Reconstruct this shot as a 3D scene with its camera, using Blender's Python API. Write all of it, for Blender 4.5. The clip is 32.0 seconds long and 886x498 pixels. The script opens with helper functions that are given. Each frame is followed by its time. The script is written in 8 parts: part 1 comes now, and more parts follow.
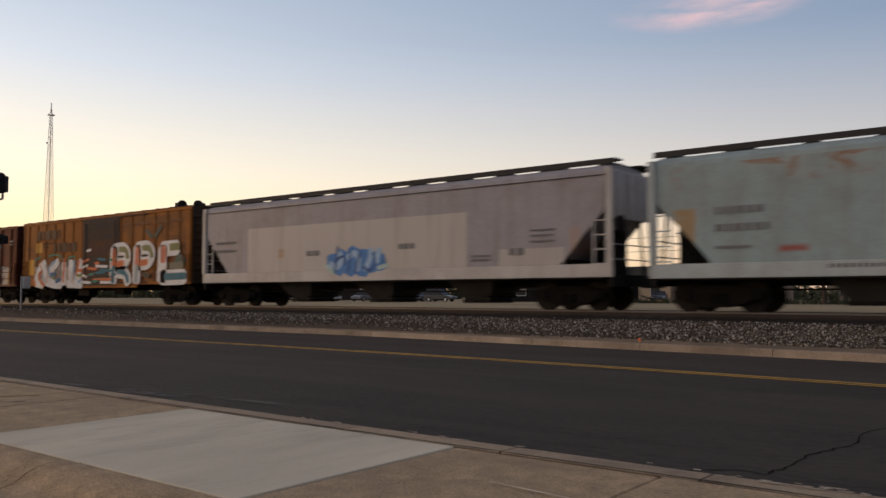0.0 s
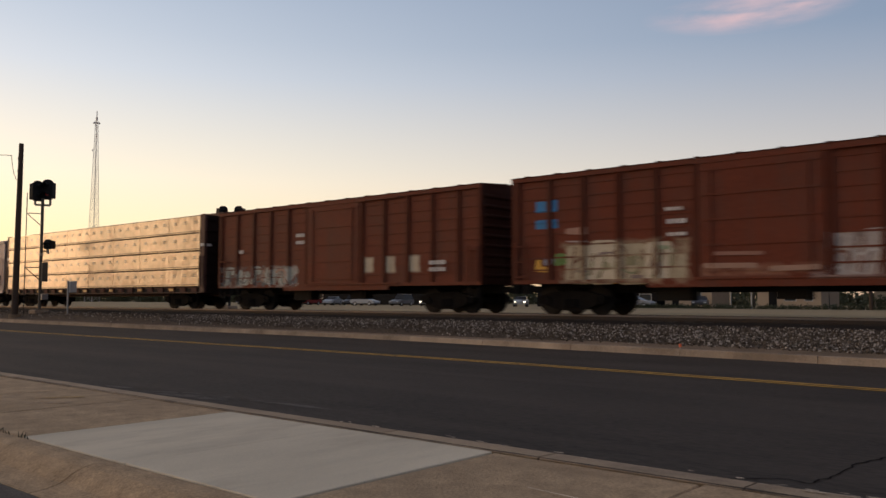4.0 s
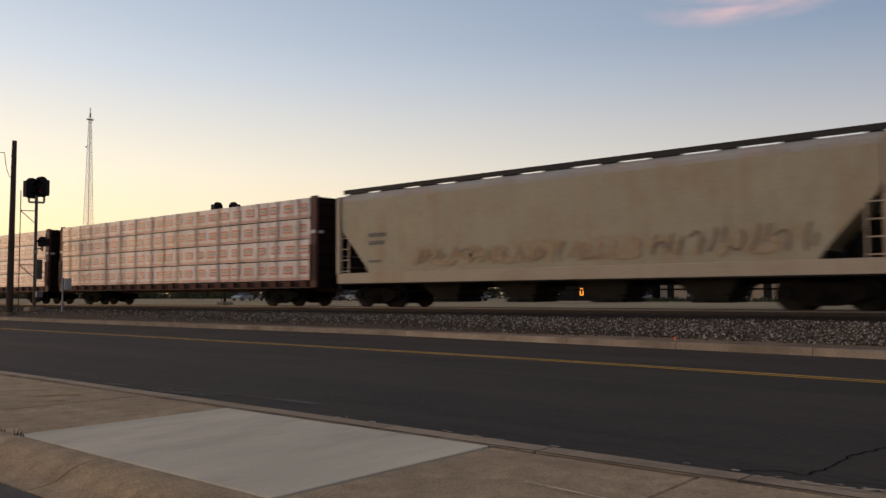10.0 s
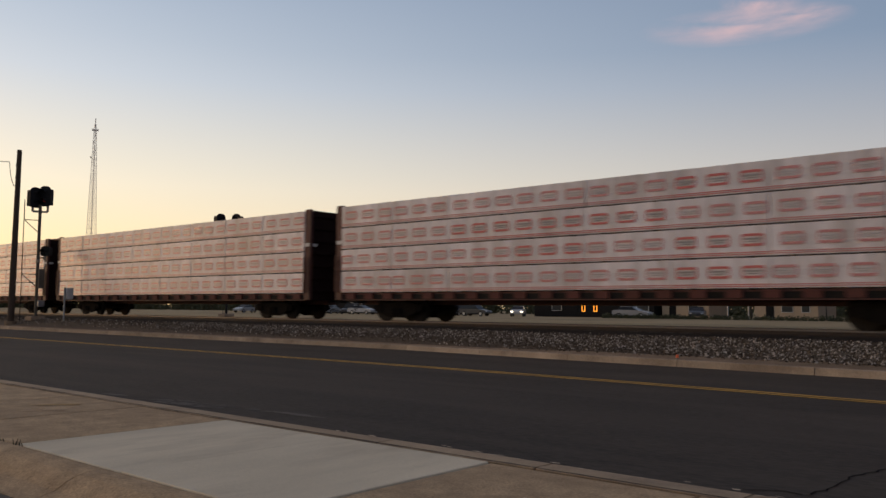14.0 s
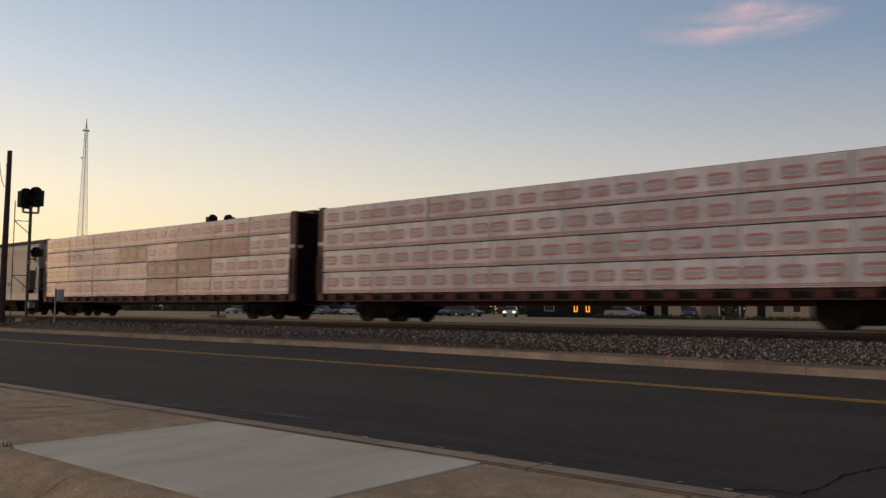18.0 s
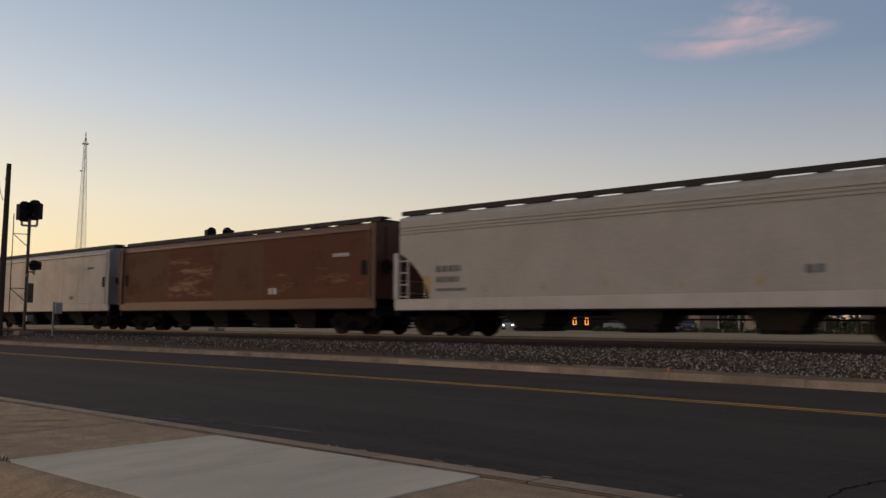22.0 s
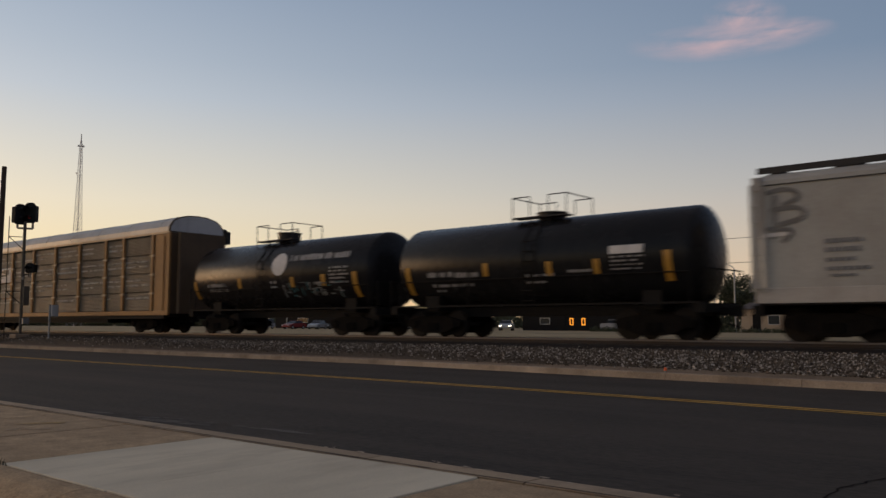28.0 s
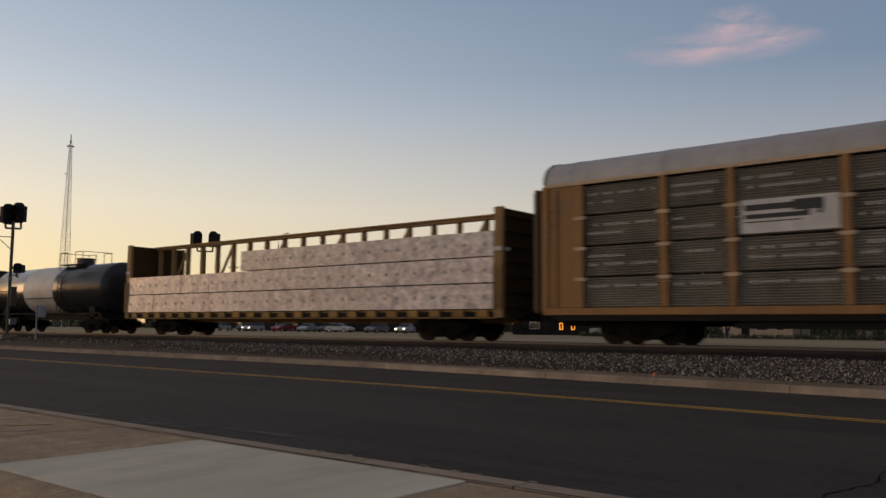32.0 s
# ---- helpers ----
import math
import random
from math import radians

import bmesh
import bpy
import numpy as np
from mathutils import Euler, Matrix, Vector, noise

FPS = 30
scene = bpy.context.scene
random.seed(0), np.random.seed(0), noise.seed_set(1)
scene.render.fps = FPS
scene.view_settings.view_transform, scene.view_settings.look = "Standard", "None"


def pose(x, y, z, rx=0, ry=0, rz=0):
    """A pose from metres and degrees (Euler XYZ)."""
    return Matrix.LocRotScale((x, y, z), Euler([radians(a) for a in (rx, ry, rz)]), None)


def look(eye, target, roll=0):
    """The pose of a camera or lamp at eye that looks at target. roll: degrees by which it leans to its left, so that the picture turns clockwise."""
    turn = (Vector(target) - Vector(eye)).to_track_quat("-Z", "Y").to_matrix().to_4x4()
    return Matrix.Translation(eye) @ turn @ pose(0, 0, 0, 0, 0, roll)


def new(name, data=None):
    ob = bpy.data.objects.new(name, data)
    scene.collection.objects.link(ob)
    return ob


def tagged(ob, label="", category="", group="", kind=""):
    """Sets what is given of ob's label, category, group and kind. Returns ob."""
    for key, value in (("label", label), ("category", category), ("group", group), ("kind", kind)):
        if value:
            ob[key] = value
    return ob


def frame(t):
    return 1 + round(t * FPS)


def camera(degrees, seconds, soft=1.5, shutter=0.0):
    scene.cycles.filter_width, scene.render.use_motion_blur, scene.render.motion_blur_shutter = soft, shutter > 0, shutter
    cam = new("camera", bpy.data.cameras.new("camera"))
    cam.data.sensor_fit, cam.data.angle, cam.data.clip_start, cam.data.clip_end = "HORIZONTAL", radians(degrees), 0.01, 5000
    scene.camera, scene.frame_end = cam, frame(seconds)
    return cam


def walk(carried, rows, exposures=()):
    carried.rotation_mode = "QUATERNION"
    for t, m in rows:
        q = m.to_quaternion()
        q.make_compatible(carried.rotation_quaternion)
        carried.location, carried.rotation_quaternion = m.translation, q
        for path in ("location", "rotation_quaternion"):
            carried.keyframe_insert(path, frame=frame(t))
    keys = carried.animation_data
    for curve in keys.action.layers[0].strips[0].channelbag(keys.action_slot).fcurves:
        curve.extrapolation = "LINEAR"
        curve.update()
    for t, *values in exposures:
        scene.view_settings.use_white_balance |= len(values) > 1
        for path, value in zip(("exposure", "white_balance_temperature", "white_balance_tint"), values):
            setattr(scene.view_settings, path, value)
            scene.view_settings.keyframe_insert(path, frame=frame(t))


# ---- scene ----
# ---- camera: hand-held at a car window, it turns but does not travel ----
EX, EY, EZ = 0.0, 0.0, 1.25
cam = camera(57.0, 32.0, soft=1.5, shutter=0.5)
walk(cam, [
    (0.0, pose(EX, EY, EZ, 93.229, 0.005, 38.164)),
    (0.5, pose(EX, EY, EZ, 92.823, 0.109, 38.593)),
    (1.0, pose(EX, EY, EZ, 92.792, 0.026, 38.952)),
    (1.1, pose(EX, EY, EZ, 92.80, -0.02, 39.25)),
    (1.2, pose(EX, EY, EZ, 92.88, -0.06, 39.55)),
    (1.3, pose(EX, EY, EZ, 92.96, -0.12, 40.22)),
    (1.4, pose(EX, EY, EZ, 92.86, -0.17, 40.50)),
    (1.5, pose(EX, EY, EZ, 92.735, -0.199, 40.753)),
    (2.0, pose(EX, EY, EZ, 92.611, 0.314, 40.862)),
    (2.5, pose(EX, EY, EZ, 92.318, 0.389, 40.938)),
    (3.0, pose(EX, EY, EZ, 91.990, 0.482, 40.856)),
    (3.5, pose(EX, EY, EZ, 92.276, 0.273, 40.928)),
    (4.0, pose(EX, EY, EZ, 93.557, -0.092, 40.811)),
    (4.5, pose(EX, EY, EZ, 93.799, -0.095, 40.711)),
    (6.5, pose(EX, EY, EZ, 93.293, 0.341, 40.408)),
    (7.0, pose(EX, EY, EZ, 93.176, 0.339, 40.412)),
    (7.5, pose(EX, EY, EZ, 93.097, 0.357, 40.347)),
    (8.0, pose(EX, EY, EZ, 93.074, 0.388, 40.420)),
    (8.5, pose(EX, EY, EZ, 93.129, 0.434, 40.423)),
    (9.0, pose(EX, EY, EZ, 93.097, 0.351, 40.371)),
    (9.5, pose(EX, EY, EZ, 93.148, 0.230, 40.392)),
    (10.0, pose(EX, EY, EZ, 93.195, 0.286, 40.508)),
    (10.5, pose(EX, EY, EZ, 93.268, 0.253, 40.491)),
    (11.0, pose(EX, EY, EZ, 93.458, 0.098, 40.480)),
    (11.5, pose(EX, EY, EZ, 93.942, -0.126, 40.589)),
    (12.0, pose(EX, EY, EZ, 94.057, -0.264, 40.685)),
    (12.5, pose(EX, EY, EZ, 94.021, -0.415, 40.706)),
    (13.0, pose(EX, EY, EZ, 94.036, -0.361, 40.711)),
    (13.5, pose(EX, EY, EZ, 94.220, -0.411, 40.643)),
    (15.5, pose(EX, EY, EZ, 94.060, -0.549, 40.534)),
    (16.0, pose(EX, EY, EZ, 93.893, -0.457, 40.412)),
    (16.5, pose(EX, EY, EZ, 93.788, -0.413, 40.273)),
    (17.0, pose(EX, EY, EZ, 93.910, -0.441, 40.096)),
    (17.5, pose(EX, EY, EZ, 94.112, -0.409, 40.092)),
    (18.0, pose(EX, EY, EZ, 94.254, -0.342, 40.093)),
    (18.5, pose(EX, EY, EZ, 94.342, -0.147, 40.087)),
    (19.0, pose(EX, EY, EZ, 94.487, -0.284, 40.123)),
    (19.5, pose(EX, EY, EZ, 94.520, -0.312, 40.119)),
    (20.0, pose(EX, EY, EZ, 94.450, -0.459, 40.074)),
    (20.5, pose(EX, EY, EZ, 94.488, -0.436, 40.018)),
    (21.0, pose(EX, EY, EZ, 94.908, -0.315, 39.980)),
    (21.5, pose(EX, EY, EZ, 95.081, -0.283, 40.013)),
    (22.0, pose(EX, EY, EZ, 95.153, -0.308, 40.008)),
    (22.5, pose(EX, EY, EZ, 95.152, -0.324, 40.064)),
    (23.0, pose(EX, EY, EZ, 95.140, -0.340, 40.107)),
    (23.5, pose(EX, EY, EZ, 95.076, -0.288, 40.114)),
    (24.0, pose(EX, EY, EZ, 95.035, -0.311, 40.012)),
    (24.5, pose(EX, EY, EZ, 94.990, -0.199, 39.934)),
    (26.5, pose(EX, EY, EZ, 95.371, 0.053, 39.823)),
    (27.0, pose(EX, EY, EZ, 95.345, -0.067, 39.835)),
    (27.5, pose(EX, EY, EZ, 95.330, -0.120, 39.852)),
    (28.0, pose(EX, EY, EZ, 95.225, -0.042, 39.794)),
    (28.5, pose(EX, EY, EZ, 95.136, -0.101, 39.747)),
    (29.0, pose(EX, EY, EZ, 95.096, -0.127, 39.645)),
    (29.5, pose(EX, EY, EZ, 95.188, -0.204, 39.700)),
    (30.0, pose(EX, EY, EZ, 95.217, -0.228, 39.742)),
    (30.5, pose(EX, EY, EZ, 95.083, -0.325, 39.727)),
    (31.0, pose(EX, EY, EZ, 95.028, -0.351, 39.647)),
    (31.5, pose(EX, EY, EZ, 94.946, -0.409, 39.521)),
    (32.0, pose(EX, EY, EZ, 95.483, -0.456, 39.081)),
], exposures=[(0, 0.22, 6650, 12), (2, 0.22, 6650, 12), (4, 0.12, 6650, 12), (9, 0.12, 6600, 11), (12, 0.05, 6600, 11), (13.5, 0.02, 6600, 11), (15.5, -0.14, 6500, 10), (16, -0.18, 6500, 10), (17, -0.2, 6500, 10), (18, -0.05, 6500, 10), (20.2, -0.04, 6500, 10), (21, -0.15, 6500, 10), (22, -0.18, 6500, 10), (27, -0.26, 6500, 10), (32, -0.22, 6500, 10)])

# ---- sky and sun: just after sunset, the glow lies down the track ----
SUN_AZ = radians(-110.0)
world = bpy.data.worlds.new("dusk_sky")
scene.world = world
world.use_nodes = True


def build_sky():
    nt = world.node_tree
    nt.nodes.clear()
    N, L = nt.nodes.new, nt.links.new

    def math_node(op, a, b=None, clamp=False):
        n = N("ShaderNodeMath")
        n.operation, n.use_clamp = op, clamp
        for i, v in enumerate((a, b)):
            if v is None:
                continue
            if isinstance(v, (int, float)):
                n.inputs[i].default_value = v
            else:
                L(v, n.inputs[i])
        return n.outputs[0]

    def ramp(fac, stops):
        n = N("ShaderNodeValToRGB")
        el = n.color_ramp.elements
        while len(el) < len(stops):
            el.new(0.5)
        for e, (p, c) in zip(el, stops):
            e.position, e.color = p, (*c, 1)
        L(fac, n.inputs[0])
        return n.outputs[0]

    def mix(fac, a, b):
        n = N("ShaderNodeMix")
        n.data_type = "RGBA"
        L(fac, n.inputs[0])
        L(a, n.inputs[6])
        L(b, n.inputs[7])
        return n.outputs[2]

    co = N("ShaderNodeTexCoord").outputs["Generated"]
    sep = N("ShaderNodeSeparateXYZ")
    L(co, sep.inputs[0])
    dx, dy, dz = sep.outputs
    flat = math_node("SQRT", math_node("ADD", math_node("MULTIPLY", dx, dx), math_node("MULTIPLY", dy, dy)))
    flat = math_node("MAXIMUM", flat, 0.001)
    toward = math_node("DIVIDE", math_node("ADD", math_node("MULTIPLY", dx, math.sin(SUN_AZ)), math_node("MULTIPLY", dy, math.cos(SUN_AZ))), flat)
    az = math_node("MULTIPLY", math_node("ADD", toward, 1.0), 0.5)
    az = math_node("POWER", az, 1.7)
    up = math_node("MAXIMUM", dz, 0.0)
    glow = ramp(up, [(0.0, (1.13, 0.76, 0.28)), (0.05, (1.19, 0.965, 0.50)), (0.14, (1.09, 0.965, 0.715)), (0.26, (0.71, 0.755, 0.80)), (0.42, (0.36, 0.45, 0.59)), (0.75, (0.22, 0.215, 0.27)), (1.0, (0.19, 0.185, 0.22))])
    away = ramp(up, [(0.0, (0.58, 0.40, 0.34)), (0.06, (0.60, 0.445, 0.40)), (0.16, (0.34, 0.345, 0.395)), (0.30, (0.100, 0.170, 0.290)), (0.50, (0.13, 0.17, 0.26)), (1.0, (0.19, 0.185, 0.22))])
    # the sky opposite the sunset is already in the earth's shadow
    dusk = ramp(up, [(0.0, (0.19, 0.18, 0.21)), (0.10, (0.22, 0.21, 0.26)), (0.30, (0.13, 0.16, 0.24)), (1.0, (0.19, 0.185, 0.22))])
    turned = math_node("MULTIPLY", math_node("SUBTRACT", math_node("MULTIPLY", toward, -1.0), 0.22), 2.2, True)
    base = mix(az, mix(turned, away, dusk), glow)
    # the reddest light lies in a narrow stretch where the sun went down
    core = math_node("POWER", math_node("MULTIPLY", math_node("ADD", toward, 1.0), 0.5), 22.0)
    ember = ramp(up, [(0.0, (1.75, 0.62, 0.12)), (0.07, (1.75, 0.78, 0.20)), (0.18, (1.25, 0.82, 0.42)), (0.32, (0.62, 0.62, 0.62)), (1.0, (0.19, 0.185, 0.22))])
    base = mix(core, base, ember)

    # a thin share of the physical sky
    sky = N("ShaderNodeTexSky")
    sky.sky_type, sky.sun_disc = "NISHITA", False
    sky.sun_elevation, sky.sun_rotation = radians(1.0), SUN_AZ
    sky.air_density, sky.dust_density, sky.ozone_density = 1.0, 1.5, 2.0
    weak = N("ShaderNodeMix")
    weak.data_type, weak.blend_type = "RGBA", "ADD"
    weak.inputs[0].default_value = 0.06
    L(base, weak.inputs[6])
    L(sky.outputs[0], weak.inputs[7])

    # wisps of pink cloud, high to the north
    pink = N("ShaderNodeRGB")
    pink.outputs[0].default_value = (0.66, 0.48, 0.51, 1)
    total = weak.outputs[2]
    for loc, size, amount in CLOUDS:
        mp = N("ShaderNodeMapping")
        mp.inputs["Location"].default_value = loc
        mp.inputs["Rotation"].default_value = CLOUD_ROT
        mp.vector_type = "TEXTURE"
        mp.inputs["Scale"].default_value = size
        L(co, mp.inputs[0])
        ln = N("ShaderNodeVectorMath")
        ln.operation = "LENGTH"
        nz = N("ShaderNodeTexNoise")
        nz.inputs["Scale"].default_value, nz.inputs["Detail"].default_value = 1.5, 5.0
        L(mp.outputs[0], nz.inputs["Vector"])
        L(mp.outputs[0], ln.inputs[0])
        body = math_node("SUBTRACT", 1.0, ln.outputs["Value"], True)
        wisp = math_node("MULTIPLY", body, math_node("MULTIPLY", math_node("SUBTRACT", nz.outputs["Fac"], 0.36, True), 4.0), True)
        total = mix(math_node("MULTIPLY", wisp, amount), total, pink.outputs[0])
    total_out = total
    bg, out = N("ShaderNodeBackground"), N("ShaderNodeOutputWorld")
    bg.inputs[1].default_value = 1.0
    L(total_out, bg.inputs[0])
    L(bg.outputs[0], out.inputs[0])


CLOUDS = (((-0.325, 0.889, 0.318), (0.115, 0.5, 0.022), 0.9), ((-0.305, 0.885, 0.340), (0.046, 0.4, 0.022), 0.8), ((-0.268, 0.905, 0.322), (0.05, 0.4, 0.012), 0.6))
CLOUD_ROT = (0, 0, radians(18))
build_sky()

sun = new("sun", bpy.data.lights.new("sun", "SUN"))
sun.data.energy, sun.data.angle, sun.data.color = 0.75, radians(25), (1.0, 0.68, 0.40)
sun.matrix_world = look((math.sin(SUN_AZ) * 50, math.cos(SUN_AZ) * 50, 4.0), (0, 0, 0))

# ---- materials ----
def mat(name, base, rough=0.7, metal=0.0, var=0.25, scale=3.0, fine=40.0, bump=0.15, stain=None, stain_amt=0.4, stain_scale=0.6, random_amt=0.0, coat=0.0, stretch=(1, 1, 1), spec=0.5, stain_stretch=None):
    """A paint or mineral surface: two scales of mottling, stains of another colour, fine relief."""
    m = bpy.data.materials.new(name)
    m.use_nodes = True
    nt = m.node_tree
    N, L = nt.nodes.new, nt.links.new
    bs = nt.nodes["Principled BSDF"]
    co = N("ShaderNodeTexCoord")
    mp = N("ShaderNodeMapping")
    mp.inputs["Scale"].default_value = stretch
    oi = N("ShaderNodeObjectInfo")
    off = N("ShaderNodeVectorMath")
    off.operation = "MULTIPLY_ADD"
    comb = N("ShaderNodeCombineXYZ")
    for i in range(3):
        L(oi.outputs["Random"], comb.inputs[i])
    L(comb.outputs[0], off.inputs[0])
    off.inputs[1].default_value = (37, 53, 71)
    L(co.outputs["Object"], mp.inputs[0])
    L(mp.outputs[0], off.inputs[2])

    def noise_tex(s, d=6.0, r=0.6):
        n = N("ShaderNodeTexNoise")
        n.inputs["Scale"].default_value, n.inputs["Detail"].default_value, n.inputs["Roughness"].default_value = s, d, r
        L(off.outputs[0], n.inputs["Vector"])
        return n.outputs["Fac"]

    big, small = noise_tex(scale), noise_tex(fine, 3.0)
    add = N("ShaderNodeMath")
    add.operation = "ADD"
    L(big, add.inputs[0])
    L(small, add.inputs[1])
    rng = N("ShaderNodeMapRange")
    rng.inputs[1].default_value, rng.inputs[2].default_value = 0.65, 1.35
    rng.inputs[3].default_value, rng.inputs[4].default_value = 1 - var, 1 + var
    L(add.outputs[0], rng.inputs[0])
    src = rng.outputs[0]
    if random_amt:
        r2 = N("ShaderNodeMapRange")
        r2.inputs[3].default_value, r2.inputs[4].default_value = 1 - random_amt, 1 + random_amt
        L(oi.outputs["Random"], r2.inputs[0])
        mu = N("ShaderNodeMath")
        mu.operation = "MULTIPLY"
        L(src, mu.inputs[0])
        L(r2.outputs[0], mu.inputs[1])
        src = mu.outputs[0]
    sc = N("ShaderNodeVectorMath")
    sc.operation = "SCALE"
    sc.inputs[0].default_value = base
    L(src, sc.inputs["Scale"])
    col = sc.outputs[0]
    if stain:
        sn = noise_tex(stain_scale, 8.0, 0.65)
        if stain_stretch:
            m2 = N("ShaderNodeMapping")
            m2.inputs["Scale"].default_value = stain_stretch
            L(co.outputs["Object"], m2.inputs[0])
            L(m2.outputs[0], sn.node.inputs["Vector"])
        sr = N("ShaderNodeMapRange")
        sr.inputs[1].default_value, sr.inputs[2].default_value = 0.48, 0.70
        sr.inputs[3].default_value, sr.inputs[4].default_value = 0.0, stain_amt
        L(sn, sr.inputs[0])
        mx = N("ShaderNodeMix")
        mx.data_type = "RGBA"
        L(sr.outputs[0], mx.inputs[0])
        L(col, mx.inputs[6])
        mx.inputs[7].default_value = (*stain, 1)
        col = mx.outputs[2]
    L(col, bs.inputs["Base Color"])
    rr = N("ShaderNodeMapRange")
    rr.inputs[3].default_value, rr.inputs[4].default_value = max(0.02, rough - 0.08), min(1.0, rough + 0.10)
    L(big, rr.inputs[0])
    L(rr.outputs[0], bs.inputs["Roughness"])
    bs.inputs["Metallic"].default_value = metal
    bs.inputs["Coat Weight"].default_value = coat
    bs.inputs["Specular IOR Level"].default_value = spec
    if bump:
        bp = N("ShaderNodeBump")
        bp.inputs["Strength"].default_value, bp.inputs["Distance"].default_value = bump, 0.01
        L(small, bp.inputs["Height"])
        L(bp.outputs[0], bs.inputs["Normal"])
    return m


def glow_mat(name, colour, power):
    m = bpy.data.materials.new(name)
    m.use_nodes = True
    bs = m.node_tree.nodes["Principled BSDF"]
    bs.inputs["Base Color"].default_value = (*colour, 1)
    bs.inputs["Emission Color"].default_value = (*colour, 1)
    bs.inputs["Emission Strength"].default_value = power
    return m


M_ASPHALT = mat("asphalt", (0.055, 0.0445, 0.0355), 0.92, var=0.5, scale=0.7, fine=26, bump=1.0, stain=(0.078, 0.062, 0.048), stain_amt=0.8, stain_scale=0.75, stain_stretch=(0.025, 1, 1), stretch=(0.35, 1, 1), spec=0.18)
M_LOT = mat("lot_asphalt", (0.10, 0.088, 0.076), 0.9, var=0.6, scale=1.2, fine=70, bump=0.8, spec=0.15)
M_SCUFF = mat("worn_road_edge", (0.11, 0.098, 0.086), 0.95, var=0.5, scale=2.5, fine=50, bump=0.3, spec=0.1)
M_WALKWAY = mat("tan_aggregate_concrete", (0.40, 0.283, 0.170), 0.92, var=0.42, scale=5.0, fine=48, bump=1.0, stain=(0.25, 0.175, 0.108), stain_amt=0.5, stain_scale=0.9, random_amt=0.06, spec=0.15)
M_PATCH = mat("new_grey_concrete", (0.62, 0.535, 0.395), 0.9, var=0.20, scale=0.9, fine=160, bump=0.2, stain=(0.42, 0.35, 0.255), stain_amt=0.85, stain_scale=1.0, stretch=(1.7, 0.45, 1), spec=0.15)
M_KERB = mat("old_kerb_concrete", (0.375, 0.28, 0.185), 0.92, var=0.28, scale=2.0, fine=60, bump=0.5, stain=(0.16, 0.12, 0.09), stain_amt=0.6, stain_scale=1.2, random_amt=0.1, spec=0.15)
M_FAR_KERB = mat("far_kerb_concrete", (0.335, 0.26, 0.19), 0.92, var=0.35, scale=1.2, fine=40, bump=0.6, stain=(0.17, 0.125, 0.09), stain_amt=0.8, stain_scale=0.8, random_amt=0.15, spec=0.15)
M_CRACK = mat("open_crack", (0.012, 0.010, 0.009), 0.95, var=0.3, scale=3, fine=50, spec=0.05)
M_JOINT = mat("joint_dirt", (0.05, 0.04, 0.033), 0.95, var=0.3, scale=3, fine=50)
M_YELLOW_LINE = mat("worn_yellow_line", (0.58, 0.335, 0.08), 0.8, var=0.35, scale=1.5, fine=40, stain=(0.13, 0.09, 0.05), stain_amt=0.55, stain_scale=2.0, spec=0.15)
M_DIRT = mat("dry_dirt", (0.25, 0.182, 0.122), 0.95, var=0.45, scale=1.2, fine=20, bump=0.8, stain=(0.14, 0.105, 0.068), stain_amt=0.6, stain_scale=0.25, spec=0.1)
M_GROUND = mat("dry_grass_ground", (0.33, 0.25, 0.14), 0.95, var=0.25, scale=0.15, fine=4, bump=0.6, stain=(0.16, 0.13, 0.08), stain_amt=0.6, stain_scale=0.05, spec=0.1)
M_BALLAST_BED = mat("ballast_bed", (0.105, 0.080, 0.058), 0.95, var=0.5, scale=8, fine=40, bump=1.0, spec=0.1)
M_RAIL = mat("rusty_rail", (0.034, 0.024, 0.019), 0.8, 0.0, var=0.3, scale=4, fine=30)
M_RAILTOP = mat("worn_rail_head", (0.16, 0.14, 0.13), 0.5, 0.6, var=0.1, scale=4, fine=30, bump=0)
M_TIE = mat("creosoted_tie", (0.055, 0.045, 0.038), 0.9, var=0.4, scale=6, fine=40, bump=0.5)
M_BLACK = mat("black_grimy_steel", (0.014, 0.0125, 0.0115), 0.8, 0.0, var=0.4, scale=2, fine=25, spec=0.15)
M_TRUCK = mat("dusty_truck_steel", (0.011, 0.0095, 0.0085), 0.92, 0.0, var=0.5, scale=4, fine=25, spec=0.05)
M_WHEEL = mat("wheel_steel", (0.018, 0.015, 0.013), 0.8, 0.1, var=0.3, scale=5, fine=25, spec=0.15)
M_SIGNAL = mat("signal_black_paint", (0.014, 0.014, 0.015), 0.65, 0.0, var=0.3, scale=4, fine=30, spec=0.2)
M_GALV = mat("galvanised_steel", (0.30, 0.31, 0.32), 0.5, 0.7, var=0.2, scale=3, fine=40)
M_POLE = mat("weathered_pole_wood", (0.075, 0.055, 0.042), 0.9, var=0.4, scale=1.0, fine=30, bump=0.6, stretch=(4, 4, 0.4), spec=0.12)
# tower steel lightened: the haze of distance is put into its colour
M_TOWER = mat("hazed_tower_steel", (0.52, 0.47, 0.46), 0.6, 0.3, var=0.2, scale=0.3, fine=3)
M_BOXGREY = mat("grey_box_paint", (0.50, 0.50, 0.49), 0.5, 0.2, var=0.15, scale=3, fine=30)
M_ORANGE = mat("orange_marker_plastic", (0.85, 0.16, 0.05), 0.5, var=0.1, scale=3, fine=30)


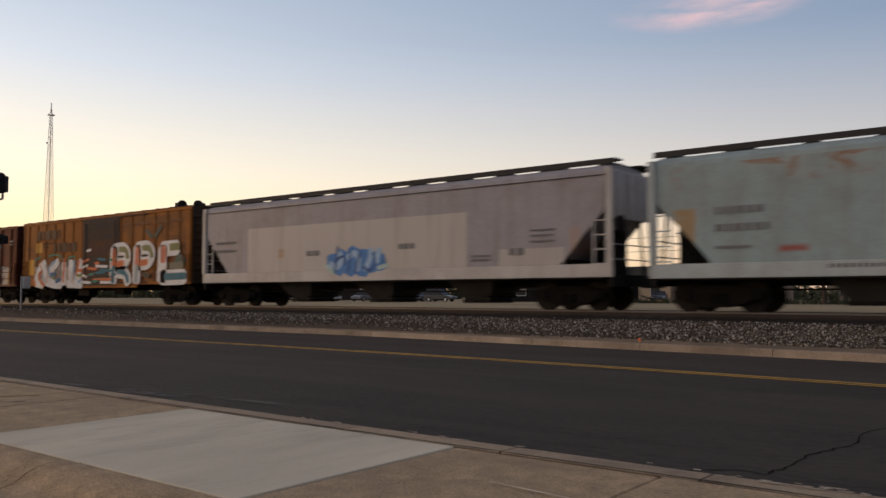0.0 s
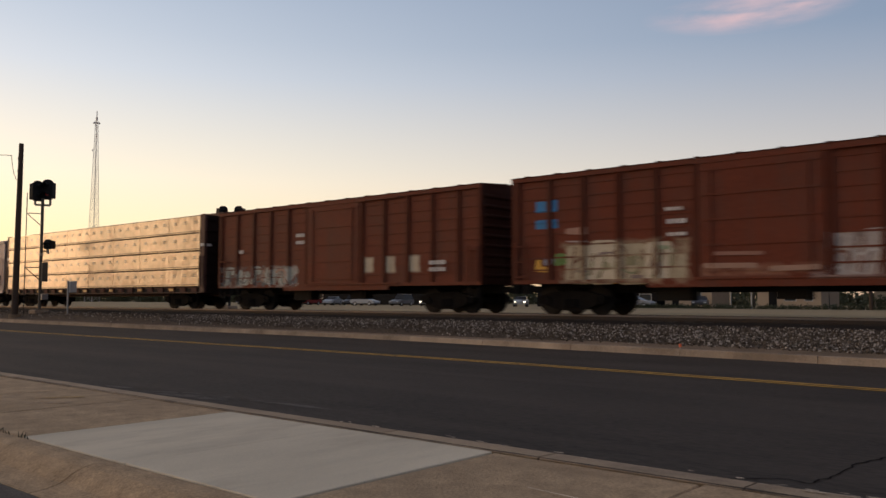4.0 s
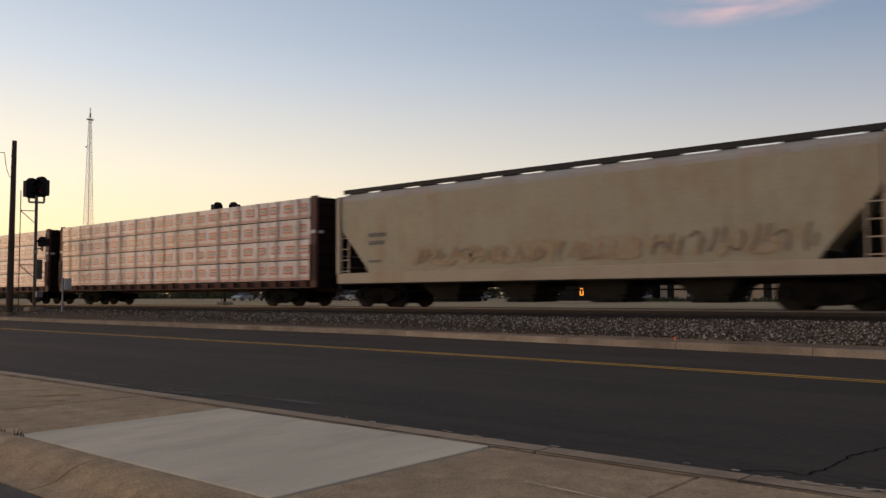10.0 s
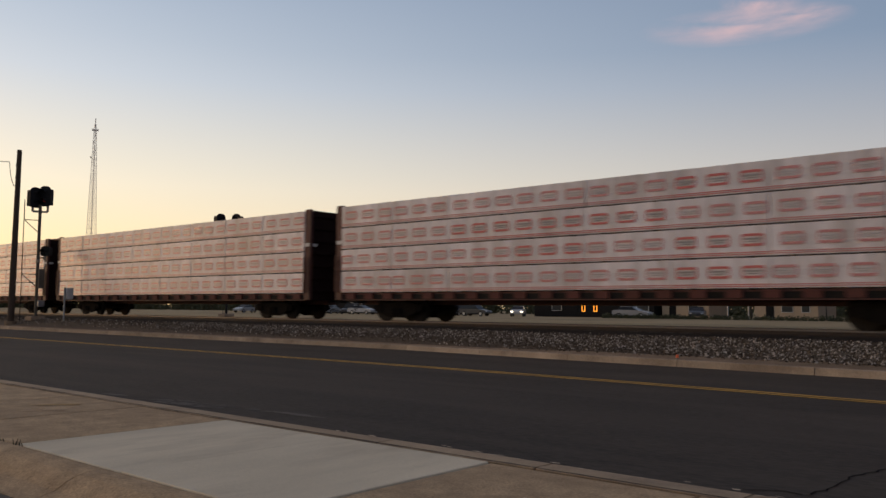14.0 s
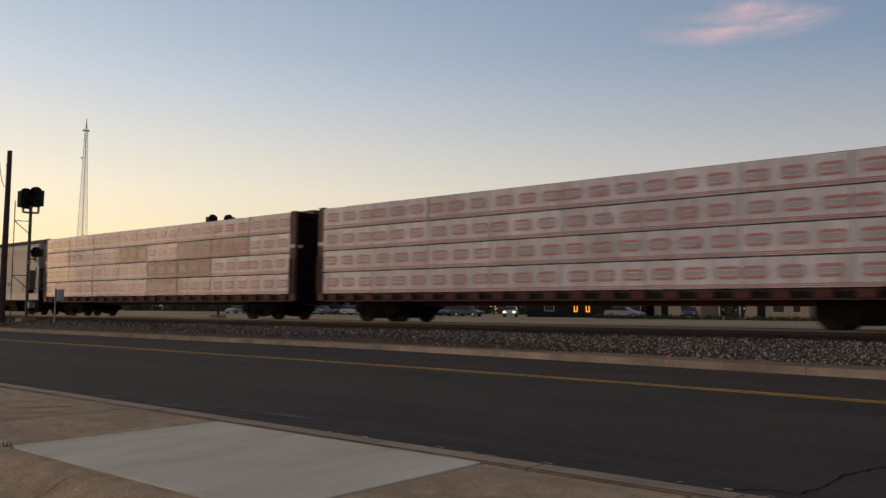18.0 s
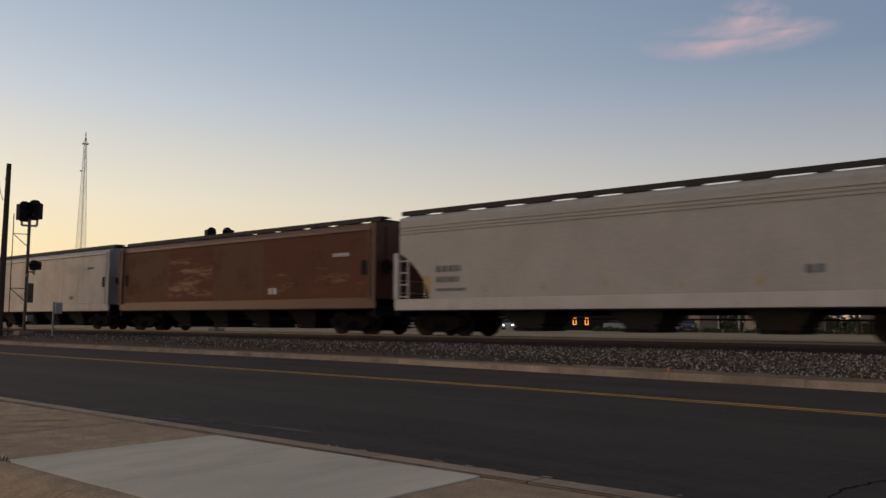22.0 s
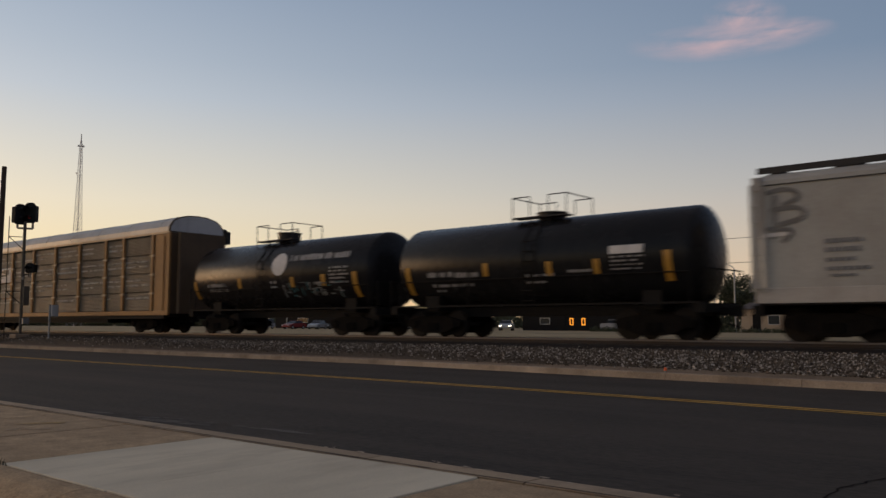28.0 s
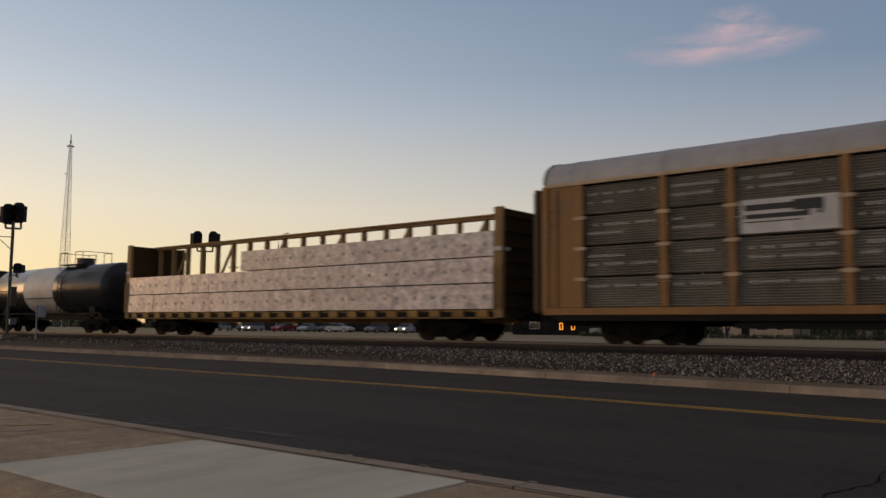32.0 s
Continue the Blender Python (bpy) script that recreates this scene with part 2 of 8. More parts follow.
def paint(name, base, zones=(), rough=0.55, var=0.14, stain=(0.16, 0.10, 0.07), stain_amt=0.35, streak=0.35, metal=0.0, bump=0.12, coat=0.0, spec=0.4):
    """Weathered railcar paint. zones: sprayed or repainted fields (x0, x1, z0, z1, colours, scale, cover, edge) in the car's own metres."""
    m = mat(name, base, rough, metal, var=var, scale=0.7, fine=14, bump=bump, stain=stain, stain_amt=stain_amt, stain_scale=0.55, coat=coat, spec=spec)
    nt = m.node_tree
    N, L = nt.nodes.new, nt.links.new
    bs = nt.nodes["Principled BSDF"]

    def mth(op, a, b=None, clamp=False):
        n = N("ShaderNodeMath")
        n.operation, n.use_clamp = op, clamp
        for i, v in enumerate((a, b)):
            if isinstance(v, (int, float)):
                n.inputs[i].default_value = v
            elif v is not None:
                L(v, n.inputs[i])
        return n.outputs[0]

    co = N("ShaderNodeTexCoord").outputs["Object"]
    sep = N("ShaderNodeSeparateXYZ")
    L(co, sep.inputs[0])
    x, _, z = sep.outputs
    col = bs.inputs["Base Color"].links[0].from_socket
    for x0, x1, z0, z1, cols, scale, cover, edge in zones:
        nz = N("ShaderNodeTexNoise")
        nz.inputs["Scale"].default_value, nz.inputs["Detail"].default_value, nz.inputs["Distortion"].default_value = scale, 3.0, 1.2
        mp = N("ShaderNodeMapping")
        mp.inputs["Location"].default_value = (x0 * 3.1 + z0, x1 * 1.7, 0)
        mp.inputs["Scale"].default_value = (1.0, 0.0, 1.25) if cover >= 0.35 else (0.4, 0.0, 2.0)
        L(co, mp.inputs[0])
        L(mp.outputs[0], nz.inputs["Vector"])
        n2 = N("ShaderNodeTexNoise")
        n2.inputs["Scale"].default_value, n2.inputs["Detail"].default_value, n2.inputs["Roughness"].default_value = scale * 0.8, 9.0, 0.66
        L(mp.outputs[0], n2.inputs["Vector"])
        wob = mth("MULTIPLY", mth("SUBTRACT", n2.outputs["Fac"], 0.5), edge * 4)
        dx = mth("SUBTRACT", mth("ABSOLUTE", mth("SUBTRACT", x, (x0 + x1) / 2)), (x1 - x0) / 2)
        dz = mth("SUBTRACT", mth("ABSOLUTE", mth("SUBTRACT", z, (z0 + z1) / 2)), (z1 - z0) / 2)
        soft = 0.02 if cover >= 1 else 0.10
        inside = mth("DIVIDE", mth("MULTIPLY", mth("ADD", mth("MAXIMUM", dx, dz), wob), -1.0), soft, True)
        if cover < 1:
            inside = mth("MULTIPLY", inside, mth("MULTIPLY", mth("SUBTRACT", n2.outputs["Fac"], 0.44 + (0.5 - cover) * 0.35), 7.0, True))
        rp = N("ShaderNodeValToRGB")
        el = rp.color_ramp.elements
        rp.color_ramp.interpolation = "CONSTANT" if len(cols) > 1 else "LINEAR"
        while len(el) < len(cols):
            el.new(0.5)
        for i, e in enumerate(el):
            e.position, e.color = (0.33 + 0.34 * i / max(1, len(cols)) if i else 0.0), (*cols[min(i, len(cols) - 1)], 1)
        L(nz.outputs["Fac"], rp.inputs[0])
        mx = N("ShaderNodeMix")
        mx.data_type = "RGBA"
        L(mth("MULTIPLY", inside, 0.92), mx.inputs[0])
        L(col, mx.inputs[6])
        L(rp.outputs[0], mx.inputs[7])
        col = mx.outputs[2]
    if streak:
        sn = N("ShaderNodeTexNoise")
        sn.inputs["Scale"].default_value, sn.inputs["Detail"].default_value = 3.0, 5.0
        mp = N("ShaderNodeMapping")
        mp.inputs["Scale"].default_value = (1.0, 1.0, 0.12)
        L(co, mp.inputs[0])
        L(mp.outputs[0], sn.inputs["Vector"])
        fac = mth("MULTIPLY", mth("SUBTRACT", sn.outputs["Fac"], 0.5, True), streak * 3.0, True)
        mx = N("ShaderNodeMix")
        mx.data_type = "RGBA"
        L(fac, mx.inputs[0])
        L(col, mx.inputs[6])
        mx.inputs[7].default_value = (*stain, 1)
        col = mx.outputs[2]
    L(col, bs.inputs["Base Color"])
    return m


WHITE, CREAM, BLACK = (0.74, 0.71, 0.68), (0.55, 0.48, 0.36), (0.025, 0.025, 0.025)
BLUE, TEAL, GREEN, ORANGE, RED = (0.10, 0.24, 0.48), (0.03, 0.17, 0.24), (0.17, 0.22, 0.07), (0.62, 0.16, 0.06), (0.50, 0.06, 0.05)
M_INK = mat("dark_stencil_ink", (0.165, 0.16, 0.16), 0.7, var=0.2)
M_PALE = mat("pale_stencil_paint", (0.60, 0.57, 0.54), 0.7, var=0.2)
M_TANKINK = mat("tank_stencil_paint", (0.34, 0.325, 0.31), 0.7, var=0.35, scale=4)
M_FADERED = mat("faded_red_wrap_print", (0.50, 0.19, 0.195), 0.40, spec=0.6, coat=0.15, var=0.15)
M_FADEGREY = mat("faded_grey_wrap_print", (0.44, 0.40, 0.405), 0.40, spec=0.6, coat=0.15, var=0.15)
M_STREAK = mat("grey_wrap_streak", (0.33, 0.275, 0.26), 0.5, var=0.3, scale=3)
M_DIRTYWRAP = mat("dirty_lumber_wrap", (0.50, 0.435, 0.37), 0.6, var=0.3, scale=1.6, fine=8, bump=0.6, stain=(0.26, 0.20, 0.15), stain_amt=0.7, stain_scale=1.1, random_amt=0.12)
M_REFLECT = mat("yellow_reflector", (0.42, 0.215, 0.028), 0.4, var=0.1)
# near-black for flat plates that stand for openings, their inner shade painted on
M_END = mat("recess_shade", (0.018, 0.018, 0.019), 0.8, var=0.3, spec=0.1)
M_WALKGRATE = mat("dark_running_board", (0.030, 0.027, 0.026), 0.8, 0.0, var=0.3)
M_WRAP = mat("white_lumber_wrap", (0.675, 0.625, 0.635), 0.42, var=0.24, scale=1.4, fine=6, bump=0.7, stain=(0.34, 0.29, 0.25), stain_amt=0.6, stain_scale=0.8, random_amt=0.09, stretch=(1.3, 1, 0.12))
M_GOLDWRAP = mat("tan_lumber_wrap", (0.79, 0.535, 0.30), 0.20, var=0.16, scale=0.9, fine=4, bump=0.9, stain=(0.34, 0.26, 0.17), stain_amt=0.45, stain_scale=0.8, random_amt=0.06)
M_REDPRINT = mat("red_wrap_print", (0.48, 0.085, 0.085), 0.40, spec=0.6, coat=0.15, var=0.15)
M_GREYPRINT = mat("grey_wrap_print", (0.27, 0.25, 0.25), 0.40, spec=0.6, coat=0.15, var=0.2)
M_PANELGREY = mat("galvanised_rack_panel", (0.245, 0.22, 0.18), 0.36, 0.40, var=0.3, scale=0.8, fine=12, bump=0.3, stain=(0.10, 0.08, 0.065), stain_amt=0.5, stain_scale=0.5)
M_SLIT = mat("bright_panel_slot", (0.70, 0.67, 0.62), 0.6, var=0.1)

# ---- mesh helpers ----
def part(name, bm, material, parent=None, label="", at=None, smooth=False):
    """Links a bmesh as one mesh object, under a thing or part when one is given."""
    me = bpy.data.meshes.new(name)
    bm.to_mesh(me)
    bm.free()
    for m in (material if isinstance(material, (list, tuple)) else [material]):
        me.materials.append(m)
    if smooth:
        for p in me.polygons:
            p.use_smooth = True
    return place(name, me, parent, label, at)


def place(name, me, parent=None, label="", at=None):
    ob = new(name, me)
    if parent:
        ob.parent = parent
    if label:
        ob["label"] = label
    if at is not None:
        ob.matrix_basis = at
    return ob


def box(bm, x0, x1, y0, y1, z0, z1, mi=0):
    v = [bm.verts.new(p) for p in ((x0, y0, z0), (x1, y0, z0), (x1, y1, z0), (x0, y1, z0), (x0, y0, z1), (x1, y0, z1), (x1, y1, z1), (x0, y1, z1))]
    for f in ((3, 2, 1, 0), (4, 5, 6, 7), (0, 1, 5, 4), (1, 2, 6, 5), (2, 3, 7, 6), (3, 0, 4, 7)):
        bm.faces.new([v[i] for i in f]).material_index = mi
    return v


def soft_box(x0, x1, y0, y1, z0, z1, r=0.01, seg=1):
    bm = bmesh.new()
    box(bm, x0, x1, y0, y1, z0, z1)
    bmesh.ops.bevel(bm, geom=bm.edges[:], offset=r, segments=seg, affect="EDGES", profile=0.6)
    return bm


def boxes(*dims):
    bm = bmesh.new()
    for d in dims:
        box(bm, *d)
    return bm


def cyl(bm, a, b, r0, r1=None, seg=10, mi=0, caps=True):
    a, b = Vector(a), Vector(b)
    r1 = r0 if r1 is None else r1
    q = (b - a).to_track_quat("Z", "Y").to_matrix()
    ra, rb = [], []
    for i in range(seg):
        d = q @ Vector((math.cos(2 * math.pi * i / seg), math.sin(2 * math.pi * i / seg), 0))
        ra.append(bm.verts.new(a + d * r0))
        rb.append(bm.verts.new(b + d * r1))
    for i in range(seg):
        j = (i + 1) % seg
        bm.faces.new((ra[i], ra[j], rb[j], rb[i])).material_index = mi
    if caps:
        bm.faces.new(ra[::-1]).material_index = mi
        bm.faces.new(rb).material_index = mi


def rods(*segs, r=0.02, seg=6):
    bm = bmesh.new()
    for s in segs:
        cyl(bm, s[0], s[1], s[2] if len(s) > 2 else r, seg=seg)
    return bm


def extrude_x(bm, prof, x0, x1, mi=0, closed=True, caps=True):
    """A (y, z) outline drawn out along x."""
    a = [bm.verts.new((x0, y, z)) for y, z in prof]
    b = [bm.verts.new((x1, y, z)) for y, z in prof]
    n = len(prof)
    for i in range(n if closed else n - 1):
        j = (i + 1) % n
        bm.faces.new((a[i], b[i], b[j], a[j])).material_index = mi
    if caps and closed:
        bm.faces.new(a).material_index = mi
        bm.faces.new(b[::-1]).material_index = mi


def sheet(name, xs, prof, material, parent=None, jitter=0.0):
    """An open (y, z) line swept along x as a ground sheet; prof may be a function of x."""
    bm = bmesh.new()
    rows = []
    for x in xs:
        p = prof(x) if callable(prof) else prof
        rows.append([bm.verts.new((x, y, z + (noise.noise((x * 0.9, y * 0.9, 3)) * jitter))) for y, z in p])
    for a, b in zip(rows, rows[1:]):
        for i in range(len(a) - 1):
            bm.faces.new((a[i], b[i], b[i + 1], a[i + 1]))
    return part(name, bm, material, parent, smooth=True)


def structure(ob, label="", category=""):
    return tagged(ob, label, category, kind="structure")


# ---- the plan: x along the track, y away from the camera, road at z = 0 ----
TRACK_Y, RAIL_Z = 23.4, 0.78
WALK_Z = 0.13


FAR_X = (-400, -47, -30, -23, -17.7, -11, -6.7, -3.7, 5, 40, 400)
FAR_Y = (18.0, 17.95, 17.98, 18.2, 18.2, 17.62, 17.28, 16.98, 16.3, 14.6, 14.0)


def far_edge(x):
    return float(np.interp(x, FAR_X, FAR_Y))


def centre_line(x):
    if x < -14:
        return 12.86
    if x < 4:
        return 12.86 - 0.0040 * (x + 14) ** 2
    return 11.56 - 0.144 * (x - 4)


XS = [-400, -250, -160, -120, -90, -70, -55, -45, -36, -30, -26, -22, -18, -15, -12, -9, -6, -3.5, -1, 2, 5, 10, 20, 40, 80, 160, 400]

XS_FINE = [-400, -250, -160, -120, -90, -70] + [-60 + 0.8 * i for i in range(96)] + [20, 40, 80, 160, 400]

# one ground sheet that reaches the horizon
structure(sheet("ground", [-4000, -1500, -600] + [x for x in XS if abs(x) < 400] + [600, 1500, 4000],
                [(-3000, -0.05), (-200, -0.05), (0, -0.05), (26.0, -0.05), (27.2, 0.30), (33, 0.30), (60, 0.30), (120, 0.30), (300, 0.35), (900, 0.6), (4000, 2.0)], M_GROUND),
          "dry grass and dirt lot beyond the tracks", "ground")
structure(sheet("road", XS, lambda x: [(5.2, 0.0), (8, 0.015), (centre_line(x), 0.03), (far_edge(x) + 0.04, 0.0)], M_ASPHALT), "dark worn asphalt two-lane street", "road")
structure(sheet("parking_lot", [-60, -30, -15, -8, 0, 8, 15, 40], [(-30, 0.0), (-8, 0.0), (0, 0.0), (2.36, 0.0)], M_LOT), "grey asphalt parking lot edge", "ground")
structure(sheet("dirt_verge", XS_FINE, lambda x: [(far_edge(x) + 0.15, 0.135), (far_edge(x) + 0.5, 0.15), (max(18.3, far_edge(x) + 0.8), 0.16), (19.2, 0.20), (26.5, 0.28)], M_DIRT, jitter=0.025), "brown dirt verge between kerb and ballast", "ground")
structure(sheet("ballast_bed", XS_FINE, lambda x: [(max(18.5, far_edge(x) + 0.55), 0.13), (19.2, 0.26), (20.0, 0.42), (20.8, 0.57), (21.4, 0.60), (22.3, 0.60), (24.6, 0.60), (25.2, 0.575), (26.9, 0.22)], M_BALLAST_BED, jitter=0.04), "grey crushed stone track ballast", "ballast")
for side in (-1, 1):
    y = TRACK_Y + side * 0.7535
    bm = bmesh.new()
    extrude_x(bm, [(y - 0.07, 0.61), (y + 0.07, 0.61), (y + 0.07, 0.625), (y + 0.012, 0.65), (y + 0.012, 0.735), (y - 0.012, 0.735), (y - 0.012, 0.65), (y - 0.07, 0.625)], -400, 400)
    rail = structure(part("rail", bm, M_RAIL), "rusty steel rail with a polished head", "rail")
    bm = bmesh.new()
    extrude_x(bm, [(y - 0.036, 0.735), (y + 0.036, 0.735), (y + 0.036, 0.77), (y + 0.028, 0.78), (y - 0.028, 0.78), (y - 0.036, 0.77)], -400, 400)
    part("rail_head", bm, M_RAILTOP, rail)

# ---- kerbs, walkway and track, in pieces ----
def prism(prof, x0, x1, bevel=0.0):
    bm = bmesh.new()
    extrude_x(bm, prof, x0, x1)
    bmesh.ops.recalc_face_normals(bm, faces=bm.faces[:])
    if bevel:
        bmesh.ops.bevel(bm, geom=bm.edges[:], offset=bevel, segments=1, affect="EDGES")
    return bm


walkway = structure(part("pavement", boxes((-60, 40, 2.84, 4.885, -0.02, 0.085)), M_CRACK), "tan concrete walkway beside the street", "pavement")
near_kerb = structure(part("kerb", boxes((-60, 40, 4.885, 5.22, -0.02, 0.09)), M_JOINT), "old stained concrete kerb along the street", "kerb")
lot_kerb = structure(part("lot_kerb", boxes((-60, 40, 2.5, 2.86, -0.02, 0.02)), M_JOINT), "rolled tan concrete kerb of the parking lot", "kerb")
rk = random.Random(4)
joints = [-7.00, -5.34, -3.70]
x = -3.70
while x < 14:
    x += 1.6
    joints.append(x)
x = -7.00
while x > -52:
    x -= 1.6
    joints.insert(0, x)
for xa, xb in zip(joints, joints[1:]):
    new_slab = -7.0 < (xa + xb) / 2 < -3.65
    dz = rk.uniform(-0.004, 0.004)
    g0, g1 = (0.004, 0.004) if new_slab else (0.010, 0.010)
    part("slab", soft_box(xa + g0, xb - g1, 2.86, 4.850, 0.0, WALK_Z + dz + (0.004 if new_slab else 0), 0.006 if new_slab else 0.012), M_PATCH if new_slab else M_WALKWAY, walkway, "new light grey concrete slab" if new_slab else "")
kerb_joints = sorted([-50.67 + i * 3.05 for i in range(23)] + [-3.33])
for xa, xb in zip(kerb_joints, kerb_joints[1:]):
    part("kerb_stone", prism([(4.892, 0.0), (4.892, 0.124), (4.915, 0.135), (5.12, 0.13), (5.19, 0.115), (5.225, 0.07), (5.24, -0.01)], xa + 0.009, xb - 0.009), M_KERB, near_kerb)
for i in range(22):
    xa = -50.5 + i * 3.05
    part("kerb_stone", prism([(2.84, 0.0), (2.84, 0.128), (2.74, 0.13), (2.66, 0.118), (2.58, 0.085), (2.50, 0.035), (2.40, 0.012), (2.30, 0.004), (2.30, -0.02)], xa - 0.75 + 0.006, xa - 0.75 + 3.044), M_WALKWAY, lot_kerb)
far_kerb = structure(new("far_kerb"), "pale concrete kerb on the track side of the street", "kerb")
xs = [-110 + 3.0 * i for i in range(43)]
for xa, xb in zip(xs, xs[1:]):
    ya, yb = far_edge(xa), far_edge(xb)
    bm = bmesh.new()
    prof = [(-0.02, -0.02), (0.0, 0.05), (0.015, 0.135), (0.04, 0.15), (0.15, 0.15), (0.19, 0.12), (0.19, -0.02)]
    dz = rk.uniform(-0.008, 0.008)
    A = [bm.verts.new((xa + 0.006, ya + y, z + (dz if z > 0.1 else 0))) for y, z in prof]
    B = [bm.verts.new((xb - 0.006, yb + y, z + (dz if z > 0.1 else 0))) for y, z in prof]
    for k in range(len(prof)):
        j = (k + 1) % len(prof)
        bm.faces.new((A[k], B[k], B[j], A[j]))
    bm.faces.new(A)
    bm.faces.new(B[::-1])
    bmesh.ops.recalc_face_normals(bm, faces=bm.faces[:])
    part("kerb_stone", bm, M_FAR_KERB, far_kerb)

# the double yellow centre line, worn road edge and cracks lie 4 mm above the asphalt
def road_strip(name, pts, width, material, label, category, seed=0, rough_edge=0.0, lift=0.008):
    rnd = random.Random(seed)
    bm = bmesh.new()
    rows = []
    for i, (x, y) in enumerate(pts):
        a = pts[max(0, i - 1)]
        b = pts[min(len(pts) - 1, i + 1)]
        d = Vector((b[0] - a[0], b[1] - a[1])).normalized()
        n = Vector((-d.y, d.x))
        w = width(i / (len(pts) - 1)) if callable(width) else width
        zc = 0.03 - 0.03 * min(1.0, abs(y - centre_line(x)) / 7.0)
        wl, wr = w / 2 + rnd.uniform(-1, 1) * rough_edge, w / 2 + rnd.uniform(-1, 1) * rough_edge
        rows.append((bm.verts.new((x + n.x * wl, y + n.y * wl, zc + lift)), bm.verts.new((x - n.x * wr, y - n.y * wr, zc + lift))))
    for p, q in zip(rows, rows[1:]):
        bm.faces.new((p[0], p[1], q[1], q[0]))
    bmesh.ops.recalc_face_normals(bm, faces=bm.faces[:])
    return structure(part(name, bm, material), label, category)


line_x = [-300, -150, -90, -60, -45, -36, -30, -26, -22, -18, -15, -12, -10, -8, -6, -4, -2, 0, 2, 4, 10, 25, 80]
for off in (-0.11, 0.11):
    road_strip("yellow_line", [(x, centre_line(x) + off) for x in line_x], 0.12, M_YELLOW_LINE, "worn double yellow centre line", "road marking")
crack = [(-2.5, 5.3), (-2.2, 5.75), (-1.96, 5.94), (-1.79, 5.89), (-1.77, 6.07), (-1.71, 6.35), (-1.73, 6.74), (-1.65, 7.11), (-1.55, 7.45), (-1.6, 8.1), (-1.4, 8.9), (-1.5, 10.0)]
fine = []
for a, b in zip(crack, crack[1:]):
    for k in range(4):
        fine.append((a[0] + (b[0] - a[0]) * k / 4 + rk.uniform(-0.02, 0.02), a[1] + (b[1] - a[1]) * k / 4))
road_strip("road_crack", fine, 0.014, M_CRACK, "dark crack in the asphalt", "crack", 3, 0.005, 0.006)
bm = bmesh.new()
for i in range(46):
    f = rk.random()
    x, y = -13.3 + 6.0 * f + rk.uniform(-0.2, 0.2), 5.45 + 0.80 * f + rk.uniform(-1, 1) * 0.17 * math.sin(math.pi * f)
    lx, ly = rk.uniform(0.10, 0.34), rk.uniform(0.02, 0.07)
    vs = []
    for k in range(9):
        a = k * 0.698
        r = rk.uniform(0.6, 1.2)
        px, py = x + lx * r * math.cos(a), y + 0.13 * lx * math.cos(a) + ly * r * math.sin(a)
        vs.append(bm.verts.new((px, py, 0.035 - 0.03 * min(1.0, abs(py - centre_line(px)) / 7.0) + 0.0001 * i)))
    bm.faces.new(vs)
tagged(part("worn_edge", bm, M_SCUFF), "pale worn flakes at the road edge", "road wear", kind="stuff")
road_strip("gutter_dirt", [(-50 + 1.2 * i, 5.30 + rk.uniform(-0.02, 0.02)) for i in range(52)], 0.10, M_JOINT, "dark dirt along the gutter", "dirt", 6, 0.04, 0.004)
bm = bmesh.new()
for i in range(620):
    x = -9.0 + 11.0 * rk.random()
    y = 5.27 + 0.34 * rk.random() ** 2.2
    r = rk.uniform(0.006, 0.020)
    z = 0.012
    vs = [bm.verts.new((x + r * rk.uniform(0.6, 1.3) * math.cos(a), y + r * rk.uniform(0.6, 1.3) * math.sin(a), z)) for a in (0, 1.5, 3.1, 4.7)]
    peak = bm.verts.new((x, y, z + r * 0.8))
    for k in range(4):
        bm.faces.new((vs[k], vs[(k + 1) % 4], peak))
tagged(part("gutter_grit", bm, mat("gutter_grit", (0.13, 0.10, 0.075), 0.95, var=0.5, scale=20, fine=80, spec=0.1)), "loose grit and crumbs in the gutter", "grit", kind="stuff")
bm = bmesh.new()
for i in range(70):
    x = -1.75 + 2.2 * rk.random() if i % 3 else -6.0 + 5.0 * rk.random()
    y = 5.06 + 0.09 * rk.random()
    lx, ly = rk.uniform(0.015, 0.06), rk.uniform(0.006, 0.018)
    bm.faces.new([bm.verts.new((x + lx * rk.uniform(0.6, 1.2) * math.cos(a), y + ly * rk.uniform(0.6, 1.2) * math.sin(a), 0.138 + 0.00005 * i)) for a in (0, 0.9, 1.8, 2.7, 3.6, 4.5, 5.4)])
tagged(part("kerb_flake", bm, mat("bared_kerb_stone", (0.50, 0.40, 0.29), 0.9, var=0.3, scale=10, fine=60, spec=0.1)), "pale flaked spots on the kerb", "concrete wear", kind="stuff")
bm = bmesh.new()
for i in range(60):
    x = -9.6 + rk.random() * 2.75
    y = 2.845 + rk.uniform(-0.02, 0.03)
    cyl(bm, (x, y, 0.12), (x + rk.uniform(-0.05, 0.05), y + rk.uniform(-0.03, 0.03), 0.14 + rk.random() * 0.035), 0.007, 0.002, seg=4)
tagged(part("joint_weeds", bm, mat("dry_weed", (0.07, 0.055, 0.03), 0.9)), "dry weeds in the joint of the walkway", "weed", kind="stuff")

